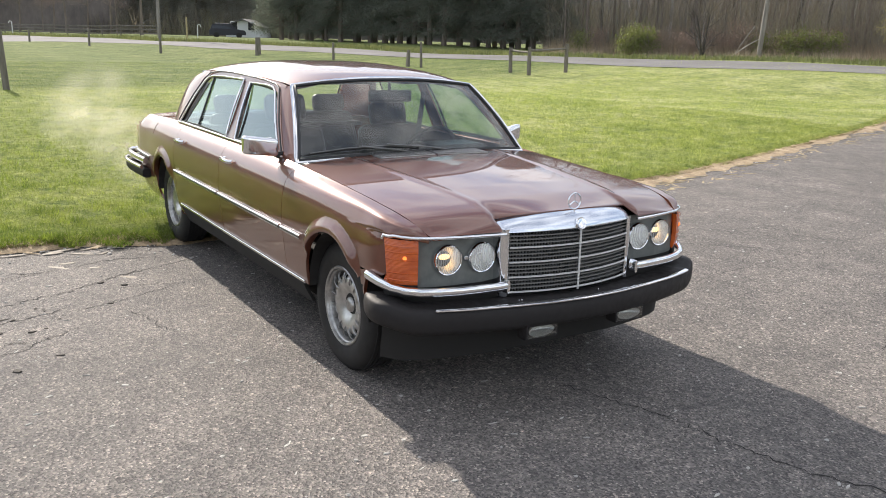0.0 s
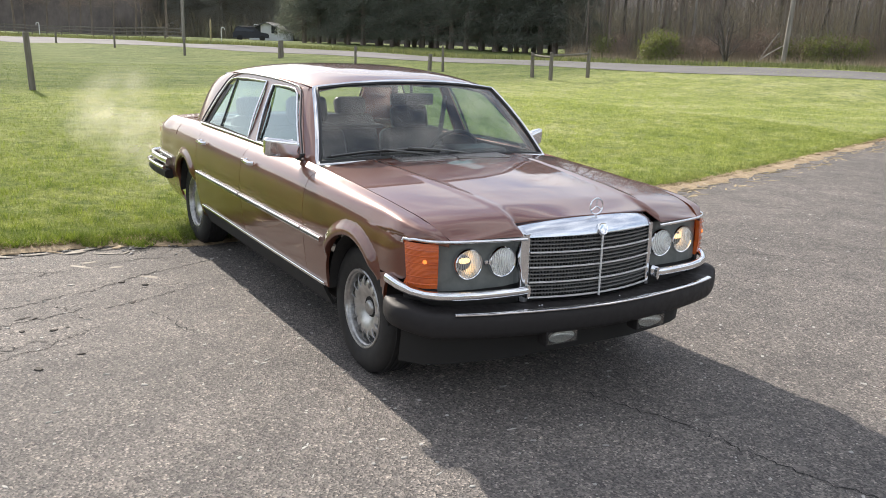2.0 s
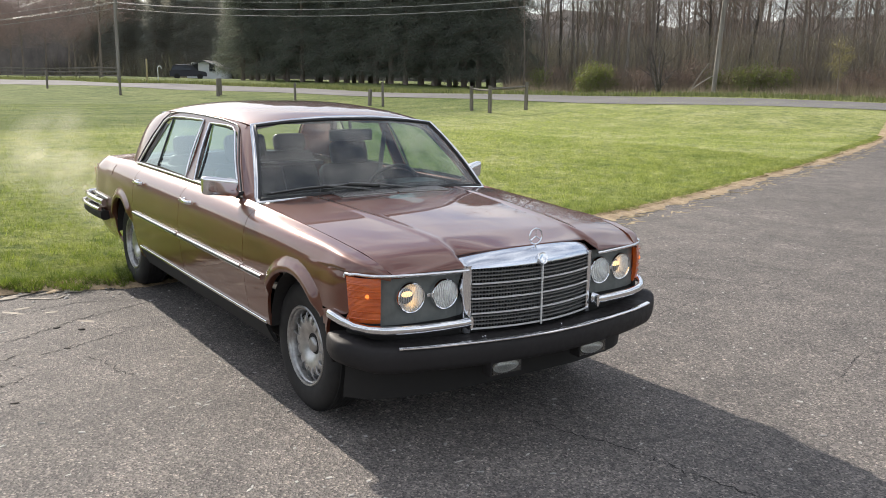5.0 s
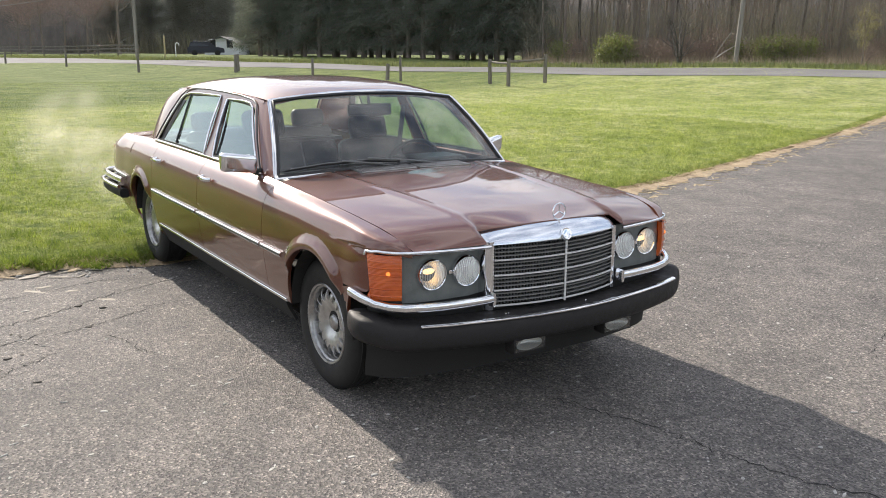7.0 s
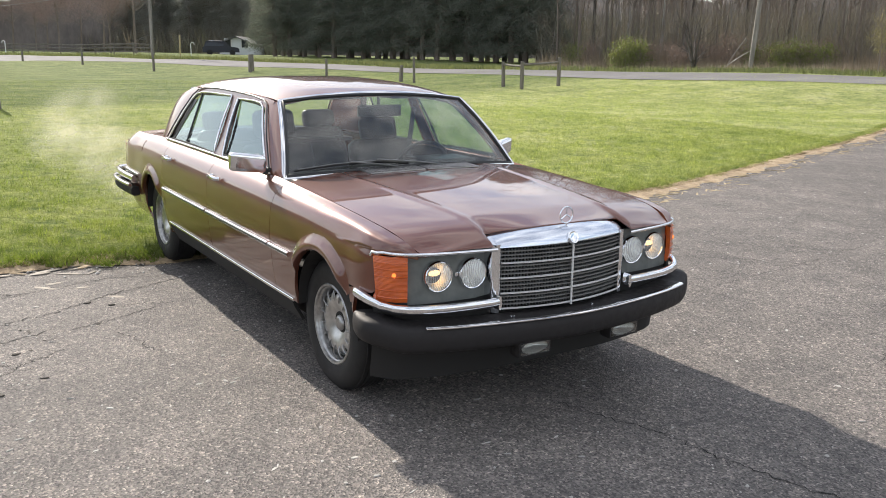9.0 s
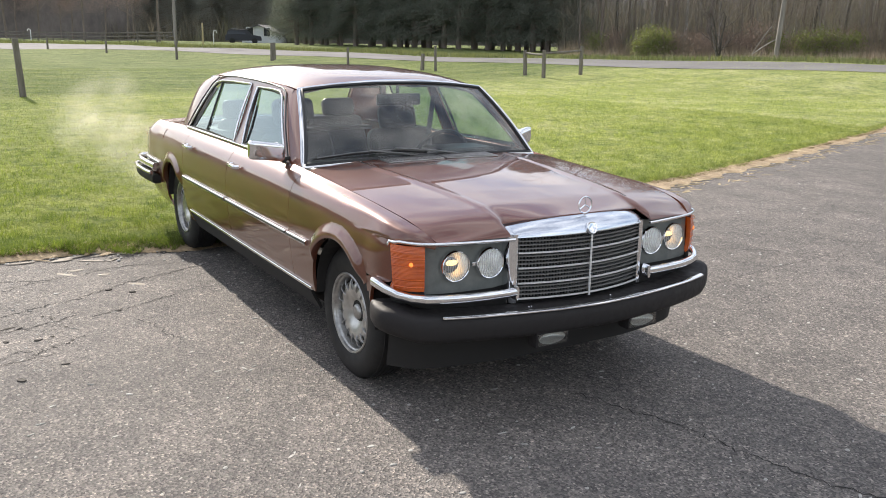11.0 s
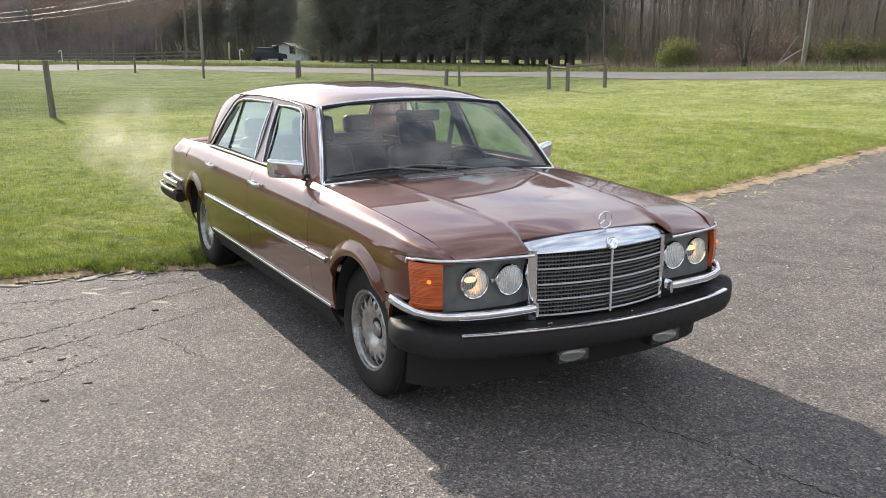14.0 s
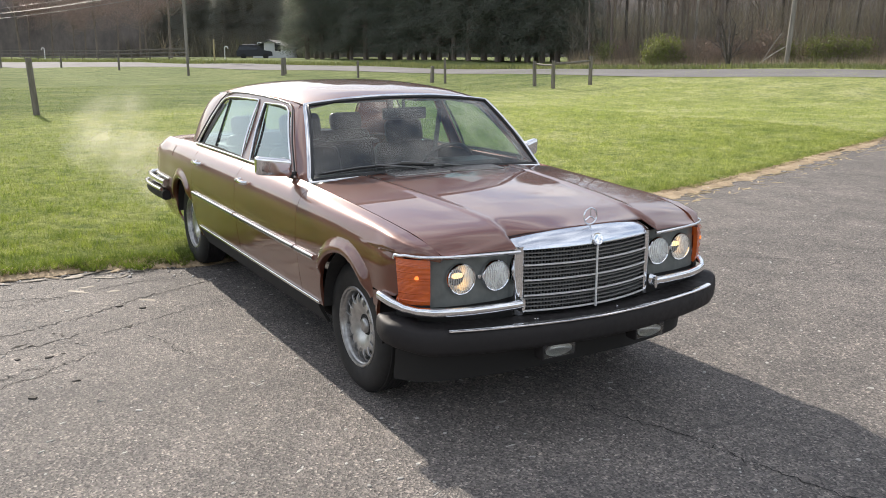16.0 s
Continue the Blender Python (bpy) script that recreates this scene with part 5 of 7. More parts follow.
brace = empty_thing("wooden_fence")
ends = [(-26.32, 19.73), (-24.84, 19.57), (-25.0, 21.66)]
for k, (x, y) in enumerate(ends):
    o = part("post", post_mesh((1.05, 1.13, 1.20)[k], 0.13, (random.uniform(-0.04, 0.04), -0.03)), brace)
    o.location = (x, y, float(land(x, y)) + 0.02)
for (a, b), z in (((0, 1), 0.96), ((1, 2), 1.02)):
    pa, pb = (Vector((*ends[i], float(land(*ends[i])) + z)) for i in (a, b))
    part("rail", tube("rail", [pa, (pa + pb) / 2 + Vector((0, 0, -0.02)), pb], 0.09, 0.10, old_wood, 8), brace)
tagged(brace, "short corner fence of three weathered posts with top rails", "fence")

# rail fence over the road
far_fence = empty_thing("rail_fence")
line = [road_xy(49.0, q) for q in np.arange(-118, -66, 3.0)]
for x, y in line:
    o = part("post", post_mesh(1.25, 0.13), far_fence)
    o.location = (x, y, float(land(x, y)))
for z in (0.45, 0.8, 1.12):
    for (xa, ya), (xb, yb) in zip(line, line[1:]):
        part("rail", tube("rail", [(xa, ya, float(land(xa, ya)) + z), (xb, yb, float(land(xb, yb)) + z)], 0.04, 0.11, old_wood, 6), far_fence)
tagged(far_fence, "grey three-rail wooden fence beyond the road", "fence")


def utility_pole(x, y, h, lean, arms):
    z = float(land(x, y))
    thing = empty_thing("utility_pole")
    pts = [Vector((x + lean[0] * k * h, y + lean[1] * k * h, z - 0.2 + k * (h + 0.2))) for k in np.linspace(0, 1, 8)]
    me = tube("pole", pts, 0.27, 0.27, pole_wood, 12, up=(1, 0, 0))
    part("pole", me, thing)
    tops = []
    if arms:
        ux, uy = RIGHT[0] * 0.58 + AHEAD[0] * 0.81, RIGHT[1] * 0.58 + AHEAD[1] * 0.81
        for zz, half in ((6.55, 0.35), (7.1, 0.35)):
            part("bracket", tube("bracket", [(x - ux * half, y - uy * half, z + zz), (x + ux * half, y + uy * half, z + zz)], 0.07, 0.08, pole_wood, 6), thing)
    return tagged(thing, "grey wooden utility pole beside the road", "utility pole", "utility poles"), Vector((x + lean[0] * 6.6, y + lean[1] * 6.6, z + 6.6))


px1 = at_column(bearing(284), 46.8)
px2 = at_column(bearing(1340), 50.5)
p1, top1 = utility_pole(*px1, 9.5, (0.0, 0.0), True)
p2, top2 = utility_pole(*px2, 9.5, (0.02, 0.05), False)
step = Vector(px1).to_3d() - Vector(px2).to_3d()
top0 = top1 + Vector((step.x * 0.9, step.y * 0.9, -2.1))
p0, _ = utility_pole(top0.x, top0.y, 7.2, (0, 0), False)
ux, uy = RIGHT[0] * 0.58 + AHEAD[0] * 0.81, RIGHT[1] * 0.58 + AHEAD[1] * 0.81
for a, b, sag in ((top0, top1, 0.55), (top1, top2, 1.1)):
    for off, dz, w in ((-0.3, 0.0, 0.035), (0.3, 0.05, 0.035), (0.0, 0.55, 0.03), (0.0, -0.45, 0.045)):
        d = Vector((ux * off, uy * off, dz))
        wire = new("overhead_wire", tube("overhead_wire", [a.lerp(b, k) + d - Vector((0, 0, sag * 4 * k * (1 - k))) for k in np.linspace(0, 1, 25)], w, w, wire_mat, 5))
        tagged(wire, "pale overhead cable strung between utility poles", "cable", "overhead cables")

# small things beyond the road
for c, p, h in ((25, 47.5, 1.5), (352, 52, 1.35)):
    x, y = at_column(bearing(c), p)
    z = float(land(x, y))
    pts = [(x, y, z), (x, y, z + h - 0.15), (x + 0.05 * RIGHT[0], y + 0.05 * RIGHT[1], z + h - 0.04), (x + 0.17 * RIGHT[0], y + 0.17 * RIGHT[1], z + h), (x + 0.28 * RIGHT[0], y + 0.28 * RIGHT[1], z + h - 0.05), (x + 0.32 * RIGHT[0], y + 0.32 * RIGHT[1], z + h - 0.22)]
    if c == 25:
        pts = [(2 * x - a, 2 * y - b, e) for a, b, e in pts]
    o = new("vent_pipe", tube("vent_pipe", pts, 0.09, 0.09, white_paint, 10, up=(0.5, -0.85, 0.1)))
    tagged(o, "white hooked vent pipe standing in the verge", "pipe", "vent pipes")
x, y = at_column(bearing(333), 50)
o = new("marker_post", block("marker_post", (x - 0.06, y - 0.06, float(land(x, y)) - 0.1), (x + 0.06, y + 0.06, float(land(x, y)) + 2.0), material("pale_timber", (0.42, 0.35, 0.20), 0.8), 0.01))
tagged(o, "pale yellow timber marker post near the road", "post")

# ---------------------------------------------------------------- house and parked vehicle behind the trees
siding = material("white_siding", (0.58, 0.60, 0.62), 0.6)
w = siding.node_tree.nodes.new("ShaderNodeTexWave")
tcn = siding.node_tree.nodes.new("ShaderNodeTexCoord")
w.bands_direction, w.wave_profile = "Z", "SAW"
w.inputs["Scale"].default_value = 1.6
siding.node_tree.links.new(tcn.outputs["Object"], w.inputs["Vector"])
bump(siding, w.outputs[0], 0.6, 0.02)
roof_mat = material("grey_shingle", (0.11, 0.11, 0.115), 0.85)
color_in(roof_mat, ramp(roof_mat, noise_of(roof_mat, 6, 5), [(0.3, (0.08, 0.08, 0.085)), (0.7, (0.15, 0.15, 0.15))]))
pane_mat = material("dark_pane", (0.02, 0.025, 0.03), 0.08)
DIR_R, DIR_A = Vector((*RIGHT, 0)), Vector((*AHEAD, 0))


def house(c, d, width, depth, wall_h, ridge):
    x, y = plan(bearing(c) * d, d)
    z = float(land(x, y))
    base = empty_thing("white_house", Matrix(((RIGHT[0], AHEAD[0], 0, x), (RIGHT[1], AHEAD[1], 0, y), (0, 0, 1, z), (0, 0, 0, 1))))
    part("wall", mesh_of("wall", [(-width / 2, 0, -0.3), (width / 2, 0, -0.3), (width / 2, 0, wall_h), (0, 0, ridge), (-width / 2, 0, wall_h), (-width / 2, depth, -0.3), (width / 2, depth, -0.3), (width / 2, depth, wall_h), (0, depth, ridge), (-width / 2, depth, wall_h)],
                         [(0, 1, 2, 3, 4), (5, 9, 8, 7, 6), (0, 4, 9, 5), (1, 6, 7, 2)], siding), base)
    for sgn in (-1, 1):
        w2 = width / 2 + 0.4
        part("roof_slope", mesh_of("roof_slope", [(0, -0.4, ridge + 0.05), (sgn * w2, -0.4, wall_h - 0.25), (sgn * w2, depth + 0.4, wall_h - 0.25), (0, depth + 0.4, ridge + 0.05), (0, -0.4, ridge + 0.17), (sgn * w2, -0.4, wall_h - 0.13), (sgn * w2, depth + 0.4, wall_h - 0.13), (0, depth + 0.4, ridge + 0.17)],
                                   [(0, 1, 2, 3), (7, 6, 5, 4), (0, 4, 5, 1), (1, 5, 6, 2), (2, 6, 7, 3), (3, 7, 4, 0)], roof_mat), base)
    for k in (-0.25, 0.25):
        win = part("window", block("window", (width * k - 0.5, -0.05, 0.9), (width * k + 0.5, 0.02, 2.1), white_paint, 0.01), base)
        part("pane", block("pane", (width * k - 0.42, -0.07, 0.98), (width * k + 0.42, -0.04, 2.02), pane_mat, 0), win)
    return tagged(base, "small white clapboard house half hidden behind evergreens", "house", "white houses")


house(432, 119, 4.6, 8, 1.5, 2.3)
house(278, 150, 5.0, 8, 1.9, 2.9)

suv_paint = material("dark_blue_paint", (0.008, 0.010, 0.018), 0.4)
x, y = plan(bearing(405) * 112, 112)
suv = empty_thing("parked_suv", Matrix.Translation((x, y, float(land(x, y)))) @ Matrix.Rotation(math.atan2(RIGHT[1], RIGHT[0]) + radians(14), 4, "Z"))
tagged(suv, "dark blue sport utility vehicle parked by the white house", "car")
prof = [(-2.25, 0.35), (-2.28, 0.95), (-2.12, 1.08), (-1.85, 1.70), (-1.5, 1.76), (0.35, 1.74), (0.55, 1.66), (1.15, 1.12), (2.1, 0.98), (2.25, 0.80), (2.27, 0.40)]
verts = [(a, sg * (0.92 if b < 1.15 else 0.78), b) for sg in (-1, 1) for a, b in prof]
n = len(prof)
faces = [tuple(range(n)), tuple(range(2 * n - 1, n - 1, -1))] + [(k, n + k, n + (k + 1) % n, (k + 1) % n) for k in range(n)]
part("body", shade(mesh_of("body", verts, faces, suv_paint), 30), suv)
for sg in (-1, 1):
    for a, b in ((-1.75, -0.75), (-0.68, 0.28)):
        part("window", mesh_of("window", [(a - (0 if a > -1 else 0.2), sg * 0.925, 1.14), (b + 0.1, sg * 0.925, 1.14), (b, sg * 0.80, 1.62), (a, sg * 0.80, 1.62)], [(0, 1, 2, 3)], pane_mat), suv)
    for a in (-1.4, 1.4):
        wh = part("wheel", moved(lathe("wheel", [(0, 0.10), (0.2, 0.11), (0.22, 0.08), (0.35, 0.09), (0.36, 0), (0.35, -0.09), (0, -0.09)], tyre_mat, 20), Matrix.Translation((a, sg * 0.84, 0.36))), suv)
part("windscreen", mesh_of("windscreen", [(0.60, -0.72, 1.63), (0.60, 0.72, 1.63), (1.16, 0.82, 1.15), (1.16, -0.82, 1.15)], [(0, 1, 2, 3)], pane_mat), suv)
for dy in (-0.6, 0.6):
    part("roof_rack", tube("roof_rack", [(-1.5, dy, 1.80), (0.2, dy, 1.80)], 0.04, 0.05, chrome, 6), suv)

# ---------------------------------------------------------------- trees
bark = material("grey_bark", (0.12, 0.10, 0.085), 0.9)
a = noise_of(bark, 3, 6, 0.7, (1, 1, 0.2))
# bark lightened to carry the haze over the road
color_in(bark, ramp(bark, a, [(0.3, (0.12, 0.095, 0.078)), (0.7, (0.28, 0.235, 0.20))]))
twig_mat = material("twigs", (0.30, 0.215, 0.165), 0.9)
bud_mat = material("red_buds", (0.17, 0.085, 0.07), 0.9)
color_in(bud_mat, ramp(bud_mat, noise_of(bud_mat, 1.2, 4), [(0.3, (0.25, 0.175, 0.155)), (0.7, (0.38, 0.28, 0.25))]))
leaf_young = material("young_leaves", (0.17, 0.20, 0.07), 0.7)
color_in(leaf_young, ramp(leaf_young, noise_of(leaf_young, 1.5, 4), [(0.3, (0.12, 0.15, 0.05)), (0.7, (0.25, 0.26, 0.10))]))
translucent(leaf_young, 0.4, (1.1, 1.15, 0.7))
needle = material("dark_needles", (0.03, 0.042, 0.028), 0.9, 0.0, Specular_IOR_Level=0.08)
# needle colour raised for the haze in front of the row
color_in(needle, ramp(needle, noise_of(needle, 0.8, 5), [(0.3, (0.150, 0.165, 0.145)), (0.7, (0.215, 0.230, 0.196))]))
translucent(needle, 0.4, (1.0, 1.05, 0.9))
yellow_leaf = material("yellow_blossom", (0.34, 0.30, 0.13), 0.7)


def stick(V, F, a, b, ra, rb, sides=4):
    t = (b - a)
    if t.length < 1e-4:
        return
    s = t.orthogonal().normalized()
    u = t.normalized().cross(s)
    n = len(V)
    for p, r in ((a, ra), (b, rb)):
        for k in range(sides):
            ang = 2 * math.pi * k / sides
            V.append(p + s * (r * math.cos(ang)) + u * (r * math.sin(ang)))
    for k in range(sides):
        F.append((n + k, n + (k + 1) % sides, n + sides + (k + 1) % sides, n + sides + k))


def grow(V, F, tips, p, d, length, r, level, rng, spread, up=0.15):
    """One limb, bent on the way, with its own limbs."""
    n = 4 if level else 7
    kids = []
    for k in range(n):
        q = p + d * (length / n)
        r2 = r * (1 - 0.75 / n)
        stick(V, F, p, q, r, r2, 6 if level == 0 else 3)
        p, r = q, r2
        d = (d + Vector((rng.uniform(-1, 1), rng.uniform(-1, 1), rng.uniform(-0.5, 0.5))) * (0.05 if level == 0 else 0.22) + Vector((0, 0, up if level else 0))).normalized()
        if level < 3 and (level or k >= 2):
            for _ in range(2 if level == 0 else 1 + (level == 1 and rng.random() < 0.6)):
                a = rng.uniform(0, 2 * math.pi)
                side = d.orthogonal().normalized()
                side.rotate(Matrix.Rotation(a, 3, d))
                kids.append((p.copy(), (d * rng.uniform(0.5, 0.9) + side * spread).normalized(), length * rng.uniform(0.28, 0.48), r * 0.5))
    for a in kids:
        grow(V, F, tips, a[0], a[1], a[2], max(a[3], 0.012), level + 1, rng, spread, up)
    if level >= 2:
        tips.append(p)


def leaves(points, per, size, reach, rng, flat=0.0):
    V, F = [], []
    for p in points:
        for _ in range(per):
            c = p + Vector((rng.gauss(0, reach), rng.gauss(0, reach), rng.gauss(0, reach * 0.7)))
            n = Vector((rng.gauss(0, 1), rng.gauss(0, 1), rng.gauss(0, 1) + flat)).normalized()
            s = n.orthogonal().normalized() * size * rng.uniform(0.6, 1.3)
            t = n.cross(s) * rng.uniform(0.5, 0.9)
            k = len(V)
            V += [c - s, c - t * 0.6, c + s, c + t * 0.6]
            F.append((k, k + 1, k + 2, k + 3))
    return V, F


def bare_tree(seed, h, r, spread, leaf=None, per=0, size=0.1, name="bare_tree", label="", reach=0.25, fork=False):
    rng = random.Random(seed)
    thing = empty_thing(name)
    V, F, tips = [], [], []
    if fork:
        for _ in range(4):
            grow(V, F, tips, Vector((0, 0, -0.1)), Vector((rng.uniform(-0.5, 0.5), rng.uniform(-0.5, 0.5), 1)).normalized(), h, r, 1, rng, spread)
    else:
        grow(V, F, tips, Vector((0, 0, -0.2)), Vector((rng.uniform(-0.04, 0.04), rng.uniform(-0.04, 0.04), 1)).normalized(), h, r, 0, rng, spread)
    part("trunk", mesh_of("trunk", V, F, bark), thing)
    if leaf:
        LV, LF = leaves(tips, per, size, reach, rng)
        part("crown", mesh_of("crown", LV, LF, leaf), thing)
    return tagged(thing, label, "tree")


def stand(thing, x, y, turn, k):
    """Puts a copy of a thing on the land."""
    c = copy_thing(thing, pose(x, y, float(land(x, y)) - 0.05, 0, 0, turn) @ Matrix.Scale(k, 4))
    c.scale = (k, k, k)
    return c


rng = random.Random(5)
kinds = [bare_tree(11 + k, 8.5 + 1.5 * (k % 3), 0.085 + 0.02 * (k % 3), 0.75, leaf=(twig_mat, bud_mat, leaf_young, twig_mat, bud_mat, twig_mat)[k], per=3, size=0.05, label="tall slender leafless woodland tree" if k in (0, 3, 5) else "tall slender woodland tree in early bud", reach=0.3) for k in range(6)]
for k, t in enumerate(kinds):
    t["group"] = "bare trees of the wood"
    x, y = road_xy(64 + 4 * k, -20 - 5 * k + 3)
    t.matrix_world = pose(x, y, float(land(x, y)) - 0.05)
for k in range(240):
    p = 56 + 46 * rng.random() ** 1.2
    q = -31 - 0.42 * (p - 57) + rng.random() * (50 + 0.35 * (p - 57))
    x, y = road_xy(p, q)
    stand(kinds[rng.randrange(6)], x, y, rng.uniform(0, 360), rng.uniform(0.75, 1.15))

# reddish budding trees to the left of the evergreens
red = [bare_tree(40 + k, 7.5, 0.11, 1.0, leaf=bud_mat, per=34, size=0.055, name="budding_tree", label="spreading bare tree with reddish spring buds", reach=0.5) for k in range(2)]
for k, t in enumerate(red):
    x, y = at_column(bearing(210 - 130 * k), 62 + 6 * k)
    t.matrix_world = pose(x, y, float(land(x, y)) - 0.05)
    t["group"] = "budding trees"
for c, p in ((255, 70), (120, 64), (40, 68), (-20, 64), (-90, 66), (-160, 70), (-40, 80), (70, 82), (160, 80), (-200, 74), (0, 74), (100, 72), (200, 74), (-120, 78), (30, 90), (130, 92), (-80, 92)):
    x, y = at_column(bearing(c), p)
    stand(red[c % 2], x, y, rng.uniform(0, 360), rng.uniform(1.2, 1.9))


def evergreen(seed, h, wide, foliage=None, label="dense dark evergreen in a row along the road", group="evergreen row"):
    rng = random.Random(seed)
    thing = empty_thing("evergreen_tree")
    V, F = [], []
    stick(V, F, Vector((0, 0, -0.2)), Vector((0, 0, h)), 0.26, 0.03, 8)
    pts = []
    for k in range(270):
        t = rng.random() ** 0.8
        z = 1.25 + (h - 1.25) * t
        a = rng.uniform(0, 2 * math.pi)
        rr = wide * (1 - t) ** 0.75 * rng.uniform(0.75, 1.05) + 0.15
        tip = Vector((rr * math.cos(a), rr * math.sin(a), z - 0.25 * rr))
        stick(V, F, Vector((0, 0, z)), tip, 0.045, 0.015, 3)
        for s in (0.45, 0.7, 0.88, 1.0):
            pts.append(Vector((0, 0, z)).lerp(tip, s))
    part("trunk", mesh_of("trunk", V, F, bark), thing)
    LV, LF = leaves(pts, 58, 0.06, 0.32, rng, 0.6)
    part("crown", mesh_of("crown", LV, LF, foliage or needle), thing)
    return tagged(thing, label, "tree", group)


# far spruces: haze put into the needles as a paler, greyer colour
hazed_needle = material("hazed_needles", (0.2, 0.21, 0.2), 0.9, 0.0, Specular_IOR_Level=0.08)
color_in(hazed_needle, ramp(hazed_needle, noise_of(hazed_needle, 0.25, 5), [(0.3, (0.26, 0.27, 0.25)), (0.7, (0.40, 0.39, 0.34))]))
translucent(hazed_needle, 0.6, (1.0, 1.0, 0.95))
pines = [evergreen(70 + k, 12.5 + k, 2.7) for k in range(3)]
spruces = [evergreen(80 + k, 13.0 + k, 2.9, hazed_needle, "tall spruce standing behind the house, paled to grey-green for haze", "far spruces") for k in range(2)]
near_row = [(c, 60 + rng.uniform(-1, 1)) for c in range(500, 985, 26)] + [(c, 65 + rng.uniform(-1, 2)) for c in range(515, 985, 30)]
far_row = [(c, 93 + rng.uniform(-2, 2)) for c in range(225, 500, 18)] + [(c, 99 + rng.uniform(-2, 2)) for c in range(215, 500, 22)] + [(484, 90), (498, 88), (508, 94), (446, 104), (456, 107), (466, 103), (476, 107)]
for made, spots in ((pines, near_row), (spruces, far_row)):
    for k, (c, p) in enumerate(spots):
        x, y = at_column(bearing(c), p)
        if k < len(made):
            made[k].matrix_world = pose(x, y, float(land(x, y)) - 0.05)
        else:
            stand(made[k % len(made)], x, y, rng.uniform(0, 360), rng.uniform(0.85, 1.15))

# shrubs at the wood's edge
shrub = bare_tree(90, 1.25, 0.02, 1.0, leaf=leaf_young, per=7, size=0.07, name="green_shrub", label="bright green leafy shrub at the wood's edge", reach=0.30, fork=True)
dark_shrub = bare_tree(91, 1.5, 0.03, 0.9, leaf=twig_mat, per=12, size=0.045, name="bramble_bush", label="brown leafless bramble bush", reach=0.3, fork=True)
shrub["category"] = dark_shrub["category"] = "shrub"
shrub["group"], dark_shrub["group"] = "green shrubs", "bramble bushes"
first = True
for c, p, k in ((1118, 50.5, 0.95), (1105, 50, 0.7), (1142, 51, 1.05), (1128, 51.5, 1.15), (1020, 52, 0.9), (1395, 51, 0.9), (1420, 51.5, 1.0), (1445, 52, 0.9), (1340, 52, 0.8), (1470, 53, 0.9), (1375, 52.5, 0.9)):
    x, y = at_column(bearing(c), p)
    if first:
        shrub.matrix_world = pose(x, y, float(land(x, y)) - 0.05) @ Matrix.Scale(k, 4)
        first = False
    else:
        stand(shrub, x, y, rng.uniform(0, 360), k)
first = True
for k in range(34):
    c, p = rng.uniform(985, 1680), rng.uniform(50.5, 60)
    x, y = at_column(bearing(c), p)
    if first:
        dark_shrub.matrix_world = pose(x, y, float(land(x, y)) - 0.05)
        first = False
    else:
        stand(dark_shrub, x, y, rng.uniform(0, 360), rng.uniform(0.6, 1.15))
small = bare_tree(95, 3.1, 0.06, 0.8, leaf=yellow_leaf, per=5, size=0.055, name="young_tree", label="slim young tree with yellow-green spring leaves", reach=0.14)
x, y = at_column(bearing(1566), 47.5)
small.matrix_world = pose(x, y, float(land(x, y))) @ Matrix.Scale(0.72, 4)
snag = bare_tree(97, 2.7, 0.085, 0.85, leaf=None, per=3, size=0.025, reach=0.2, fork=True, name="leaning_tree", label="crooked leafless tree with bent boughs")
dark_bark = material("dark_bark", (0.085, 0.075, 0.066), 0.9)
snag.children[0].data.materials[0] = dark_bark
x, y = at_column(bearing(1242), 49.0)
snag.matrix_world = pose(x, y, float(land(x, y)), 0, 0, 40)

sapling_bark = material("sapling_bark", (0.22, 0.19, 0.165), 0.9)
color_in(sapling_bark, ramp(sapling_bark, noise_of(sapling_bark, 0.8, 5), [(0.3, (0.14, 0.128, 0.12)), (0.7, (0.37, 0.34, 0.315))]))

# tall bare trunks that stand out of the wood, and broken boughs leaning at its edge
def dead_tree(c, p, h, r, lean, mat, label):
    x, y = at_column(bearing(c), p)
    z = float(land(x, y))
    rr = random.Random(int(c))
    V, F, at, d = [], [], Vector((x, y, z - 0.2)), Vector((RIGHT[0] * lean, RIGHT[1] * lean, 1)).normalized()
    for k in range(9):
        to = at + d * (h / 9)
        stick(V, F, at, to, r * (1 - k / 12), r * (1 - (k + 1) / 12), 7)
        if k > 3:
            for _ in range(2):
                a = rr.uniform(0, 2 * math.pi)
                tip = at + Vector((math.cos(a) * 0.12, math.sin(a) * 0.12, 0.10)) * h * rr.uniform(0.4, 1.0)
                stick(V, F, at, tip, r * 0.3, r * 0.08, 3)
        at, d = to, (d + Vector((rr.uniform(-1, 1), rr.uniform(-1, 1), 0)) * 0.03).normalized()
    return tagged(new("dead_tree", mesh_of("dead_tree", V, F, mat)), label, "tree", "standing trunks")


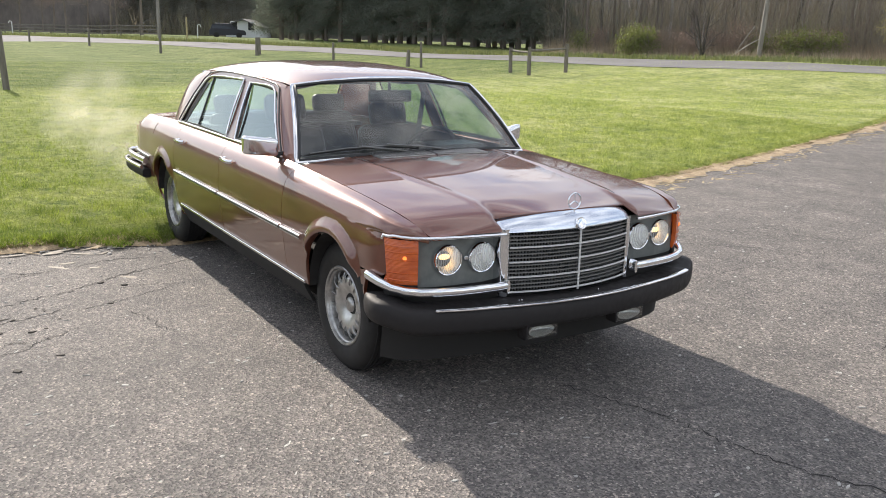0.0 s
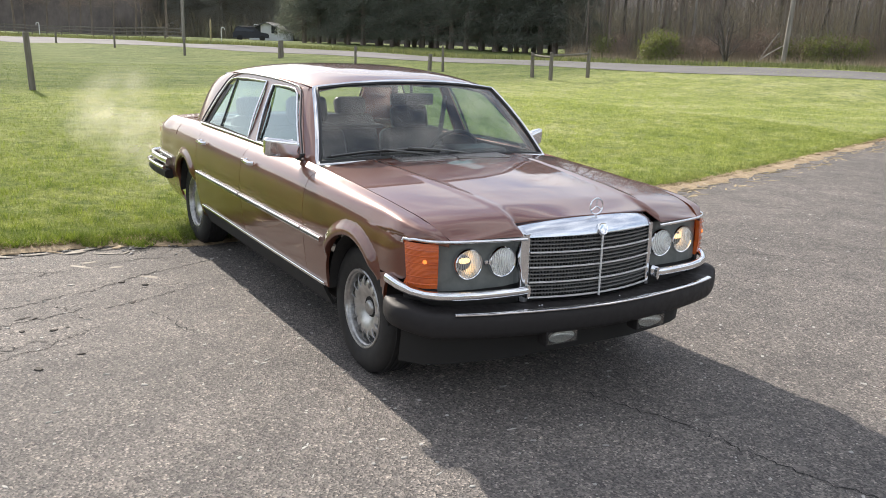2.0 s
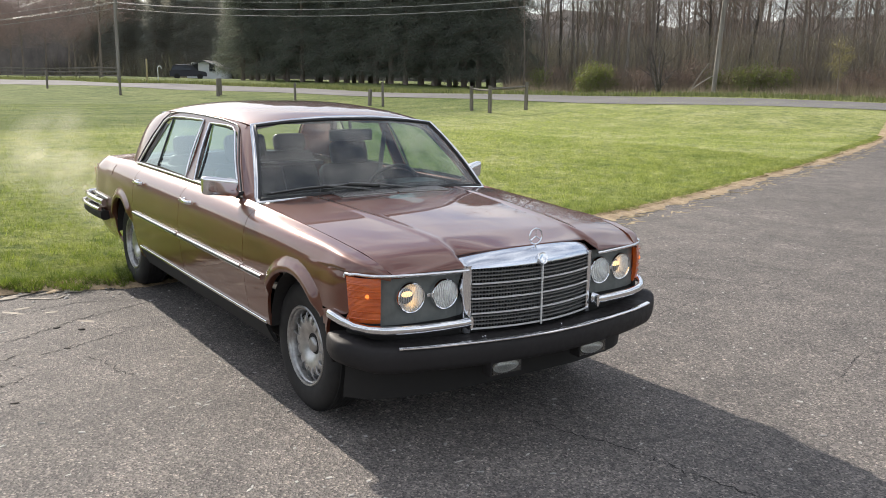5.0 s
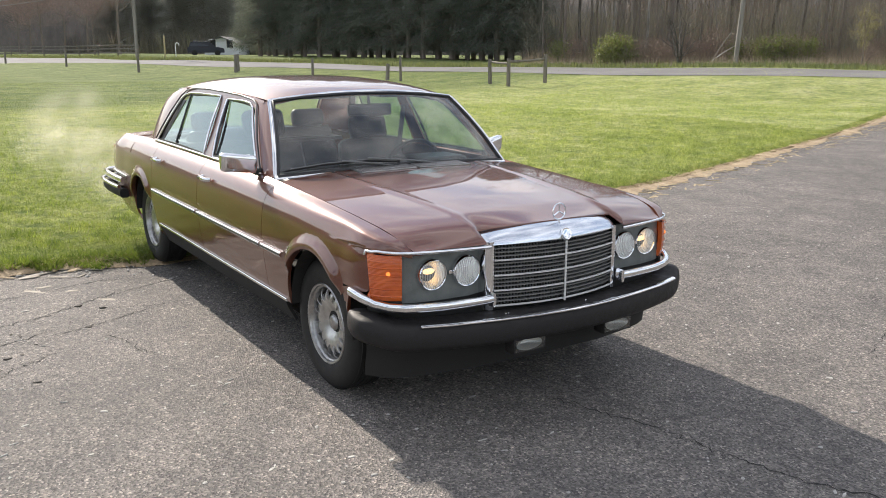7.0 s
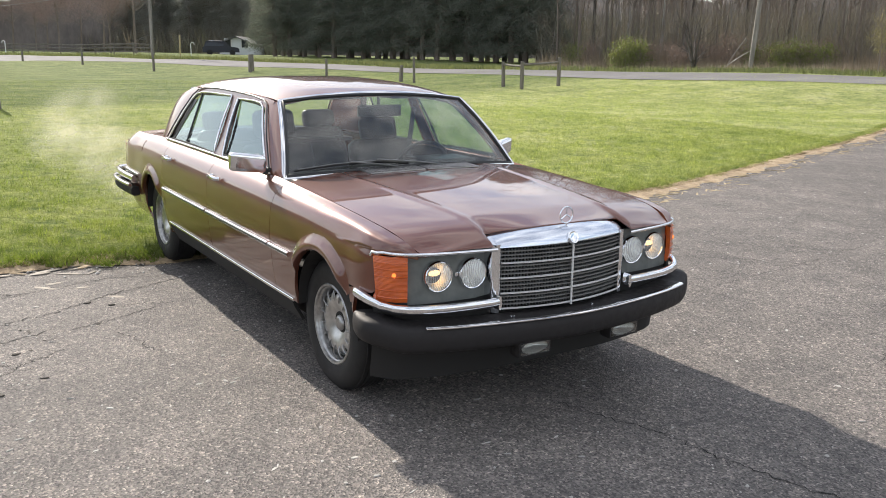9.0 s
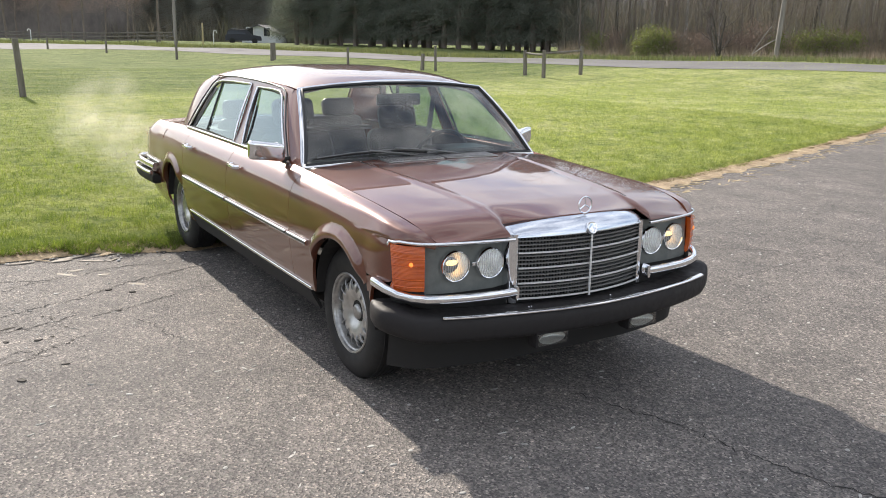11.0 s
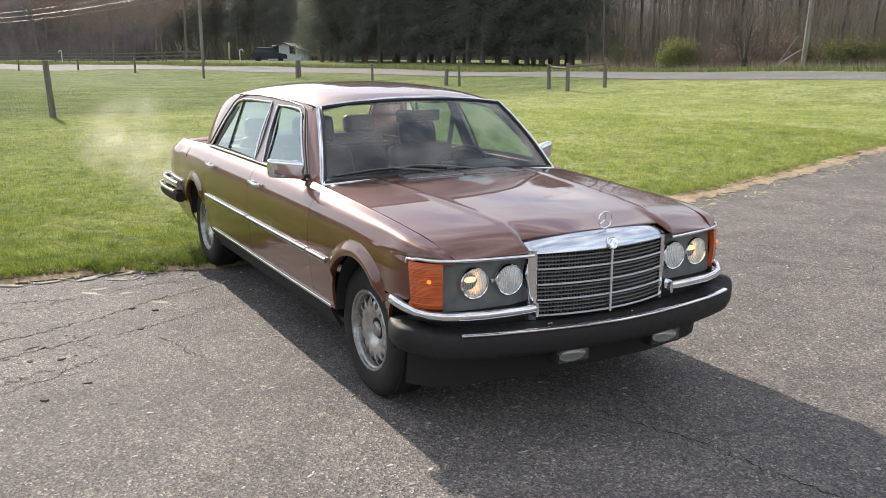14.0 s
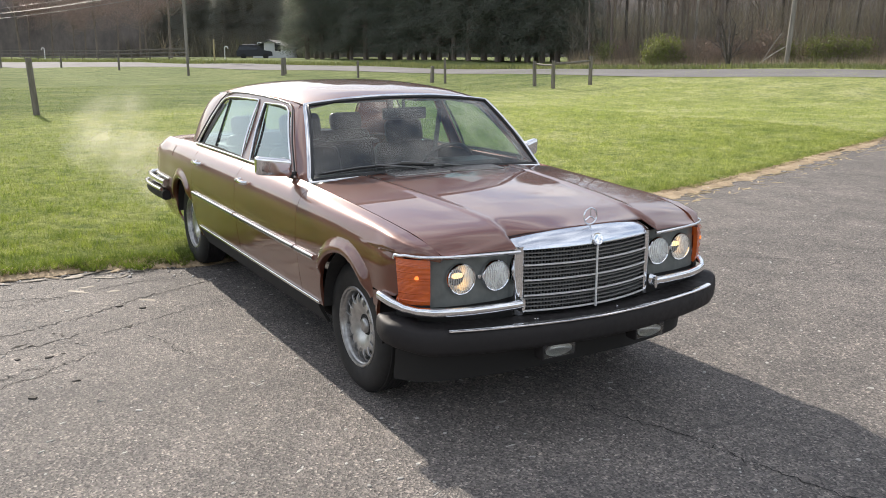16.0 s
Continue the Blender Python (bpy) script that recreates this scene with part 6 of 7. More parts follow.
pale_bark = material("pale_bark", (0.42, 0.39, 0.36), 0.85)
color_in(pale_bark, ramp(pale_bark, noise_of(pale_bark, 2.2, 5, 0.6, (1, 1, 0.3)), [(0.3, (0.28, 0.25, 0.22)), (0.7, (0.52, 0.49, 0.46))]))
for c, p, h, r, lean, mat, label in ((1452, 59, 12, 0.11, 0.05, dark_bark, "tall dark leafless trunk at the wood's edge"), (1494, 60, 12, 0.10, 0.06, pale_bark, "tall pale leafless trunk at the wood's edge"),
                                     (1180, 60, 12, 0.13, 0.02, pale_bark, "tall pale leafless trunk at the wood's edge"), (1062, 62, 12, 0.14, -0.02, dark_bark, "tall dark leafless trunk at the wood's edge"),
                                     (1118, 63, 12, 0.12, 0.03, pale_bark, "tall pale leafless trunk at the wood's edge"), (1395, 61, 11, 0.15, 0.10, dark_bark, "tall dark leafless trunk at the wood's edge"),
                                     (1330, 64, 11, 0.15, -0.03, dark_bark, "tall dark leafless trunk at the wood's edge"), (1230, 66, 12, 0.14, 0.0, dark_bark, "tall dark leafless trunk at the wood's edge")):
    dead_tree(c, p, h, r, lean, mat, label)
for c, p, run, up in ((1283, 49.6, 1.9, 1.35), (1292, 51.0, 1.2, 2.0)):
    x, y = at_column(bearing(c), p)
    z = float(land(x, y))
    pts = [Vector((x + RIGHT[0] * run * k, y + RIGHT[1] * run * k, z - 0.1 + up * k + 0.12 * math.sin(3 * k))) for k in np.linspace(0, 1, 7)]
    tagged(new("fallen_bough", tube("fallen_bough", pts, 0.05, 0.05, pale_bark, 6)), "pale broken bough leaning at the wood's edge", "branch", "fallen boughs")

# dense brush and the far wooded rise, closing the view
def brush(name, count, pick, h0, h1, w, mat, label, lean=0.25, rise=0.0):
    r = np.random.RandomState(len(name))
    V = np.zeros((count, 3, 3))
    for k in range(count):
        x, y = pick(r)
        z = float(land(x, y)) - 0.05 + rise * r.uniform(0, 1) ** 1.3
        h = r.uniform(h0, h1)
        a = r.uniform(0, 2 * math.pi)
        dx, dy = math.cos(a) * w, math.sin(a) * w
        lx, ly = r.normal(0, lean * h, 2)
        V[k] = ((x - dx, y - dy, z), (x + dx, y + dy, z), (x + lx, y + ly, z + h))
    me = mesh_of(name, V.reshape(-1, 3), [(3 * k, 3 * k + 1, 3 * k + 2) for k in range(count)], mat)
    return tagged(new(name, me), label, "brush", kind="stuff")


tangle = material("tangled_twigs", (0.24, 0.20, 0.165), 0.9)
color_in(tangle, ramp(tangle, noise_of(tangle, 0.25, 5), [(0.3, (0.15, 0.138, 0.115)), (0.52, (0.25, 0.225, 0.18)), (0.72, (0.29, 0.30, 0.18))]))
translucent(tangle, 0.35, (1.0, 0.95, 0.85))
brush("woodland_tangle", 60000, lambda r: at_column(bearing(r.uniform(960, 1700)), r.uniform(54, 96)), 0.3, 1.6, 0.012, tangle, "grey-brown tangle of leafless twigs in the wood", 0.8, 3.4)
dry = material("dry_reeds", (0.24, 0.17, 0.11), 0.9)
color_in(dry, ramp(dry, noise_of(dry, 0.4, 4), [(0.3, (0.19, 0.145, 0.105)), (0.7, (0.42, 0.33, 0.22))]))
reeds = material("pale_reeds", (0.42, 0.35, 0.25), 0.9)
color_in(reeds, ramp(reeds, noise_of(reeds, 0.5, 4), [(0.3, (0.28, 0.21, 0.15)), (0.7, (0.52, 0.44, 0.33))]))
brush("pale_reeds", 6000, lambda r: at_column(bearing(r.uniform(960, 1720)), r.uniform(49.3, 53)), 0.2, 0.75, 0.014, reeds, "pale dead reeds along the verge", 0.25)
brush("undergrowth", 22000, lambda r: at_column(bearing(r.uniform(970, 1700)), r.uniform(51, 74)), 0.3, 1.2, 0.018, dry, "tangle of dry brown stems at the wood's edge", 0.3)
brush("thin_saplings", 1500, lambda r: at_column(bearing(r.uniform(960, 1700)), r.uniform(58, 112)), 4.0, 9.5, 0.045, sapling_bark, "close-set thin grey saplings inside the wood", 0.11)
brush("shaded_brush", 14000, lambda r: at_column(bearing(r.uniform(-220, 560)), r.uniform(86, 108)), 0.8, 5.0, 0.05, tangle, "shaded brown brush under the far trees", 0.3)
rise_mat = material("far_wood", (0.045, 0.038, 0.03), 0.95)
# far wood paled: distance haze is in this colour
color_in(rise_mat, ramp(rise_mat, noise_of(rise_mat, 0.5, 6, 0.7, (1, 1, 0.5)), [(0.3, (0.10, 0.092, 0.086)), (0.7, (0.21, 0.185, 0.165))]))
verts, faces = [], []
qs = np.linspace(-500, 300, 420)
for j, q in enumerate(qs):
    top = float(np.interp(q, [-80, -62, -45, -30, -10], [13.5, 9.5, 4.6, 3.4, 3.0])) + 0.8 * noise.noise(Vector((q * 0.05, 0, 0))) + 0.9 * noise.noise(Vector((q * 0.5, 3, 0)))
    for p, z in ((118, -1.0), (119, top * 0.6), (122, top), (150, top + 0.5), (200, -1)):
        x, y = road_xy(p, q)
        verts.append((x, y, z))
    if j:
        faces += [(5 * (j - 1) + i, 5 * (j - 1) + i + 1, 5 * j + i + 1, 5 * j + i) for i in range(4)]
tagged(new("far_woods", mesh_of("far_woods", verts, faces, rise_mat, True)), "distant wooded rise closing the view", "woods", kind="stuff")

# belt of woods added all round, unseen behind, to darken paint and glass reflections
ring = []
verts, faces = [], []
N = 240
for j in range(N + 1):
    a = 2 * math.pi * j / N
    R = 150 + 15 * noise.noise(Vector((math.cos(a) * 3, math.sin(a) * 3, 0)))
    top = 13 + 3 * noise.noise(Vector((math.cos(a) * 12, math.sin(a) * 12, 5))) + 1.5 * noise.noise(Vector((math.cos(a) * 60, math.sin(a) * 60, 9)))
    for k, (dr, z) in enumerate(((0, -2), (2, top * 0.7), (8, top), (60, top), (90, -2))):
        verts.append(((R + dr) * math.cos(a) - 10, (R + dr) * math.sin(a), z))
    if j:
        faces += [(5 * (j - 1) + i, 5 * (j - 1) + i + 1, 5 * j + i + 1, 5 * j + i) for i in range(4)]
tagged(new("far_woods", mesh_of("far_woods", verts, faces, rise_mat, True)), "belt of woodland added round the fields for reflections", "woods", kind="stuff")

# ---------------------------------------------------------------- grass blades, border, cracks and stones
blade_mat = material("lit_grass_blades", (0.12, 0.17, 0.03), 0.7, 0.0, Specular_IOR_Level=0.15)
near_mat = material("shaded_lawn_blades", (0.10, 0.15, 0.03), 0.65, 0.0, Specular_IOR_Level=0.25)
# near blades darker for shadows between tufts, far ones brighter as if lit
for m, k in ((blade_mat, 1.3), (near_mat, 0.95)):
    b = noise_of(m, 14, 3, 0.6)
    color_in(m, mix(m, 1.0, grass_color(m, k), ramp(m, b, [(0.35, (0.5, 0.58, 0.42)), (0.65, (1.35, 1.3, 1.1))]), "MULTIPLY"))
    translucent(m, 0.5, (1.15, 1.25, 0.55))
straw_mat = material("dead_grass", (0.42, 0.33, 0.19), 0.8)
color_in(straw_mat, ramp(straw_mat, noise_of(straw_mat, 14, 4), [(0.3, (0.26, 0.19, 0.10)), (0.7, (0.55, 0.45, 0.28))]))
stone_mat = material("pale_stones", (0.45, 0.43, 0.40), 0.8)
color_in(stone_mat, ramp(stone_mat, noise_of(stone_mat, 20, 4), [(0.3, (0.28, 0.265, 0.245)), (0.7, (0.62, 0.60, 0.56))]))


def blades(name, count, pick, h, w, mat, label, lie=0.5, lift=0.03, over=0.05):
    r = np.random.RandomState(count % 1000)
    xy = pick(r, count)
    xy = xy[xy[:, 0] < edge_x(xy[:, 1]) + (0.16 if mat is straw_mat else over)]
    n = len(xy)
    z = land(xy[:, 0], xy[:, 1]) + lift - 0.012
    clump = np.sin(xy[:, 0] * 7.1 + 3 * np.sin(xy[:, 1] * 2.3)) * np.sin(xy[:, 1] * 6.3 + 2 * np.sin(xy[:, 0] * 3.1))
    hh = h * r.uniform(0.5, 1.25, n) * (1 + 0.45 * clump)
    thin = np.interp(edge_x(xy[:, 1]) - xy[:, 0], [-0.2, 0.0, 0.45], [0.4, 0.45, 1.0])
    hh = np.where(xy[:, 1] > 2, hh * thin, hh)
    ang, lean = r.uniform(0, 2 * np.pi, n), r.uniform(0, 2 * np.pi, n)
    ww = w * r.uniform(0.6, 1.2, n)
    V = np.zeros((n, 3, 3))
    V[:, 0] = np.stack([xy[:, 0] - ww * np.cos(ang), xy[:, 1] - ww * np.sin(ang), z], -1)
    V[:, 1] = np.stack([xy[:, 0] + ww * np.cos(ang), xy[:, 1] + ww * np.sin(ang), z], -1)
    l = lie * hh * r.uniform(0.2, 1.4, n)
    V[:, 2] = np.stack([xy[:, 0] + l * np.cos(lean), xy[:, 1] + l * np.sin(lean), z + hh], -1)
    me = bpy.data.meshes.new(name)
    me.vertices.add(3 * n); me.loops.add(3 * n); me.polygons.add(n)
    me.vertices.foreach_set("co", V.ravel())
    me.loops.foreach_set("vertex_index", np.arange(3 * n))
    me.polygons.foreach_set("loop_start", np.arange(0, 3 * n, 3))
    me.materials.append(mat)
    me.update(); me.validate()
    return tagged(new(name, me), label, "grass", kind="stuff")


def edge_band(y0, y1, back, sharp=1.0):
    def pick(r, n):
        y = r.uniform(y0, y1, n)
        far = r.exponential(back, n) if sharp > 1.1 else back * r.uniform(0, 1, n) ** sharp
        return np.stack([edge_x(y) - np.minimum(far, 30), y], -1)
    return pick


blades("lawn_grass", 300000, edge_band(-8, 14, 4.0, 1.25), 0.048, 0.0036, near_mat, "short green lawn grass with fine blades")
blades("lawn_grass", 110000, edge_band(3, 24, 13, 1.0), 0.045, 0.0045, blade_mat, "short green lawn grass with fine blades")
blades("field_grass", 130000, lambda r, n: np.stack([-4 - 34 * r.uniform(0, 1, n) ** 1.1, r.uniform(-9, 34, n)], -1), 0.05, 0.007, blade_mat, "longer tufted grass in the field")
blades("edge_grass", 26000, edge_band(-8, 24, 0.22, 1.0), 0.085, 0.005, near_mat, "longer grass hanging over the asphalt's edge", 0.9)


def overhang(r, n):
    """Ragged tongues of grass that reach out over the edge."""
    y = r.uniform(-8, 24, n)
    reach = 0.10 * np.sin(y * 2.9 + 2 * np.sin(y * 0.9)) + 0.08 * np.sin(y * 7.3 + 1.7 * np.sin(y * 2.1)) + 0.05 * np.sin(y * 19.0)
    return np.stack([edge_x(y) + np.maximum(reach, -0.05) * np.where(y > 2, 0.55, 1.1) - 0.14 * r.uniform(0, 1, n), y], -1)


blades("edge_grass", 26000, overhang, 0.06, 0.005, near_mat, "longer grass hanging over the asphalt's edge", 0.9, 0.018, 0.3)
verge_mat = material("verge_grass", (0.16, 0.17, 0.06), 0.8)
color_in(verge_mat, ramp(verge_mat, noise_of(verge_mat, 0.7, 5), [(0.3, (0.10, 0.125, 0.055)), (0.7, (0.21, 0.225, 0.12))]))
translucent(verge_mat, 0.4, (1.1, 1.1, 0.7))
blades("verge_grass", 30000, lambda r, n: np.array([road_xy(p, q) for p, q in zip(FAR + 0.2 + 4.5 * r.uniform(0, 1, n), r.uniform(-120, 20, n))]), 0.25, 0.03, verge_mat, "rough green grass on the road's far verge", 0.5, 0.06)

# strip of bare soil and straw where the lawn meets the asphalt
soil_mat = material("dry_soil", (0.30, 0.23, 0.15), 0.9)
a = noise_of(soil_mat, 3.5, 6, 0.7)
b = noise_of(soil_mat, 40, 4, 0.75)
color_in(soil_mat, mix(soil_mat, 1.0, ramp(soil_mat, a, [(0.28, (0.20, 0.15, 0.10)), (0.45, (0.36, 0.27, 0.165)), (0.7, (0.54, 0.43, 0.285))]), ramp(soil_mat, b, [(0.3, (0.6, 0.6, 0.6)), (0.7, (1.25, 1.22, 1.18))]), "MULTIPLY"))
bump(soil_mat, b, 0.8, 0.015)
verts, faces = [], []
ys = np.concatenate([np.arange(-9, 12, 0.03), np.arange(12, 30, 0.08)])
for j, y in enumerate(ys):
    wob = 1.2 * noise.noise(Vector((0, y * 0.8, 2))) + 0.8 * noise.noise(Vector((0, y * 2.3, 5))) + 0.4 * noise.noise(Vector((0, y * 6, 7))) + 0.15 * noise.noise(Vector((0, y * 17, 9)))
    wide = float(np.interp(y, [-9, -1, 2.5, 4, 7, 12, 30], [0.03, 0.03, 0.08, 0.24, 0.19, 0.18, 0.22])) * max(0.12, 1 + 0.9 * wob)
    x0 = float(edge_x(y)) - 0.16
    x1 = float(edge_x(y)) + 0.05 + max(wide, 0.0)
    for i, (u, dz) in enumerate(((0, 0.012), (0.3, 0.026), (0.6, 0.018), (0.85, 0.009), (1.0, -0.004))):
        x = x0 + (x1 - x0) * u
        verts.append((x, y, float(land(x, y)) + dz + 0.006 * noise.noise(Vector((x * 9, y * 9, 0)))))
    if j:
        faces += [(5 * (j - 1) + i, 5 * (j - 1) + i + 1, 5 * j + i + 1, 5 * j + i) for i in range(4)]
dirt = new("dirt_edge", mesh_of("dirt_edge", verts, faces, soil_mat, True))
tagged(dirt, "strip of dry tan soil between lawn and asphalt", "soil", kind="structure")
r = np.random.RandomState(3)


def straw_pick(r, n):
    y = r.uniform(3.6, 24, n)
    return np.stack([edge_x(y) + 0.10 - np.abs(r.normal(0, 0.13, n)) - 0.08 * r.uniform(0, 1, n) * np.interp(y, [3, 6, 10, 24], [1.0, 1.0, 0.8, 1.1]), y], -1)


blades("dead_grass", 70000, straw_pick, 0.030, 0.010, straw_mat, "dry straw-coloured grass along the asphalt's edge", 2.2, 0.025)
blades("dead_grass", 5000, edge_band(-8, -0.9, 0.14), 0.035, 0.007, straw_mat, "dry straw-coloured grass along the asphalt's edge", 2.4, 0.03)


def stones(name, count, pick, s0, s1, mat, label):
    r = np.random.RandomState(count)
    V, F = [], []
    for k in range(count):
        x, y = pick(r)
        s = r.uniform(s0, s1) if r.rand() < 0.9 else s1 * 1.4
        z = float(land(x, y))
        n = len(V)
        for a in range(6):
            t = 2 * math.pi * a / 6 + r.uniform(-0.3, 0.3)
            V.append((x + s * math.cos(t) * r.uniform(0.7, 1.2), y + s * math.sin(t) * r.uniform(0.7, 1.2), z - 0.001))
        for a in range(6):
            b = V[n + a]
            V.append((x + (b[0] - x) * 0.55, y + (b[1] - y) * 0.55, z + s * r.uniform(0.3, 0.55)))
        F += [(n + a, n + (a + 1) % 6, n + 6 + (a + 1) % 6, n + 6 + a) for a in range(6)] + [tuple(range(n + 6, n + 12))]
    return tagged(new(name, mesh_of(name, V, F, mat)), label, "stones", kind="stuff")


def edge_stone(r):
    y = r.uniform(-8, -0.9)
    return float(edge_x(y)) + abs(r.normal(0.08, 0.22)), y


def edge_stone_far(r):
    y = r.uniform(4.2, 20)
    return float(edge_x(y)) + abs(r.normal(0.05, 0.12)), y


stones("edge_gravel", 260, edge_stone, 0.004, 0.014, stone_mat, "pale gravel along the lawn's edge")
stones("edge_gravel", 500, edge_stone_far, 0.005, 0.016, stone_mat, "pale gravel along the lawn's edge")
stones("loose_chips", 1500, lambda r: (r.uniform(-3.0, 2.6), r.uniform(-4.0, 7.0)), 0.003, 0.008, stone_mat, "small pale stone chips lying on asphalt")



def scraps(name, count, pick, long, wide, high, mat, label, seed):
    """Thin ragged flakes lying along the edge."""
    r = np.random.RandomState(seed)
    V, F = [], []
    for k in range(count):
        x, y = pick(r)
        a = r.normal(0, 0.45)
        L, W, H = long * r.uniform(0.3, 1.2), wide * r.uniform(0.3, 1.2), high * r.uniform(0.4, 1.2)
        z = float(land(x, y))
        n, m = len(V), 9
        ring = []
        for j in range(m):
            t = 2 * math.pi * j / m
            e = r.uniform(0.55, 1.15)
            u, v = L * e * math.cos(t), W * e * math.sin(t)
            ring.append((x + u * math.sin(a) + v * math.cos(a), y + u * math.cos(a) - v * math.sin(a)))
        V += [(p, q, z - 0.002) for p, q in ring] + [(x + (p - x) * 0.86, y + (q - y) * 0.86, z + H * r.uniform(0.7, 1.2)) for p, q in ring]
        F += [(n + j, n + (j + 1) % m, n + m + (j + 1) % m, n + m + j) for j in range(m)] + [tuple(range(n + m, n + 2 * m))]
    return tagged(new(name, mesh_of(name, V, F, mat)), label, "debris", kind="stuff")


crumb_mat = material("broken_asphalt", (0.05, 0.046, 0.04), 0.9)
color_in(crumb_mat, ramp(crumb_mat, noise_of(crumb_mat, 9, 4), [(0.3, (0.025, 0.022, 0.019)), (0.7, (0.10, 0.088, 0.072))]))
pale_mat = material("pale_dust", (0.38, 0.34, 0.28), 0.9)
color_in(pale_mat, ramp(pale_mat, noise_of(pale_mat, 12, 5), [(0.3, (0.24, 0.21, 0.17)), (0.7, (0.48, 0.43, 0.36))]))


def left_edge(spread, off):
    def pick(r):
        y = r.uniform(-8.5, -0.7)
        return float(edge_x(y)) + off + spread * (r.rand() ** 1.6), y
    return pick


def right_edge(spread, off):
    def pick(r):
        y = r.uniform(3.2, 22)
        return float(edge_x(y)) + off + spread * (r.rand() ** 1.8), y
    return pick


scraps("broken_asphalt", 60, left_edge(0.16, -0.03), 0.030, 0.012, 0.006, crumb_mat, "dark broken flakes of asphalt at the lawn's edge", 4)
scraps("soil_crumbs", 80, left_edge(0.20, -0.06), 0.08, 0.03, 0.006, soil_mat, "dry soil crumbs at the lawn's edge", 6)
scraps("dead_straw_mats", 520, right_edge(0.60, 0.05), 0.13, 0.018, 0.003, straw_mat, "flattened dry straw lying on the asphalt", 7)
scraps("dust_patches", 46, lambda r: (lambda y: (float(edge_x(y)) + 0.12 + 1.1 * r.rand() ** 2.2, y))(r.uniform(-5.5, -0.9)), 0.11, 0.03, 0.0022, pale_mat, "pale dusty patches on worn asphalt near the lawn", 12)
scraps("leaf_litter", 16, lambda r: (r.normal(-1.35, 0.35), r.normal(-2.0, 0.3)), 0.035, 0.016, 0.006, crumb_mat, "dark dead leaves and crumbs on the asphalt", 14)
scraps("pale_flakes", 260, lambda r: (r.uniform(-2.6, 2.4), r.uniform(-4.5, 0.4) if r.rand() < 0.8 else r.uniform(0.4, 8)), 0.022, 0.008, 0.004, stone_mat, "pale flakes lying on worn asphalt", 9)

crack_mat = material("crack_dark", (0.018, 0.017, 0.016), 0.95)


def crack(pts, wide, seed):
    """A crack: a thin sunken-looking strip that wanders between its points."""
    r = random.Random(seed)
    path = []
    for a, b in zip(pts, pts[1:]):
        for k in range(10):
            t = k / 10
            path.append(Vector((a[0] + (b[0] - a[0]) * t + r.gauss(0, 0.012), a[1] + (b[1] - a[1]) * t + r.gauss(0, 0.012), 0)))
    V, F = [], []
    for i, p in enumerate(path):
        d = path[min(i + 1, len(path) - 1)] - path[max(i - 1, 0)]
        s = Vector((-d.y, d.x, 0)).normalized() * wide * r.uniform(0.2, 1.2) * min(1, 0.3 + 0.2 * min(i, len(path) - 1 - i))
        z = float(land(p.x, p.y)) + 0.0022
        V += [(p.x - s.x, p.y - s.y, z), (p.x + s.x, p.y + s.y, z)]
        if i:
            F.append((2 * i - 2, 2 * i - 1, 2 * i + 1, 2 * i))
    o = new("crack", mesh_of("crack", V, F, crack_mat))
    o.parent = driveway
    return o


for k, pts in enumerate((
        [(0.66, 0.02), (0.97, 0.12), (1.17, 0.20), (1.40, 0.23), (1.60, 0.27), (1.81, 0.31), (2.06, 0.43), (2.5, 0.5)],
        [(-1.70, -2.5), (-1.77, -2.16), (-1.86, -1.97), (-1.93, -1.73), (-2.15, -1.45), (-2.3, -1.08), (-2.5, -0.6)],
        [(-1.39, -1.53), (-1.23, -1.45), (-1.03, -1.44), (-0.86, -1.36)],
        [(-0.28, 2.04), (-0.36, 2.55), (-0.44, 3.32), (-0.55, 4.23), (-0.74, 5.12), (-0.9, 7.0)],
        [(-2.6, -2.4), (-2.45, -1.9), (-2.62, -1.3), (-2.5, -0.95)],
        [(-1.30, -2.6), (-1.42, -2.3), (-1.50, -2.0), (-1.62, -1.75)],
        [(-1.45, -1.95), (-1.58, -1.60), (-1.66, -1.4), (-1.80, -1.1)],
        [(-0.80, -2.5), (-0.95, -2.2), (-1.0, -1.9)])):
    crack(pts, (0.0045, 0.006, 0.0035, 0.0025, 0.005, 0.005, 0.004, 0.004)[k], 20 + k)

# finer cracks that wander over the worn asphalt
rng = random.Random(61)
for k in range(26):
    if k < 17:
        x, y, a, run = rng.uniform(-2.7, 0.2), rng.uniform(-4.2, -1.5), rng.gauss(math.pi / 2, 0.5), rng.uniform(0.3, 0.9)
    else:
        x, y, a, run = rng.uniform(-2.6, 1.5), rng.uniform(2.2, 7.5), rng.gauss(0.9, 0.7), rng.uniform(0.6, 1.8)
    pts = [(x, y)]
    for _ in range(5):
        a += rng.gauss(0, 0.35)
        pts.append((pts[-1][0] + math.cos(a) * run / 5, pts[-1][1] + math.sin(a) * run / 5))
    crack(pts, rng.uniform(0.0018, 0.0038), 100 + k)

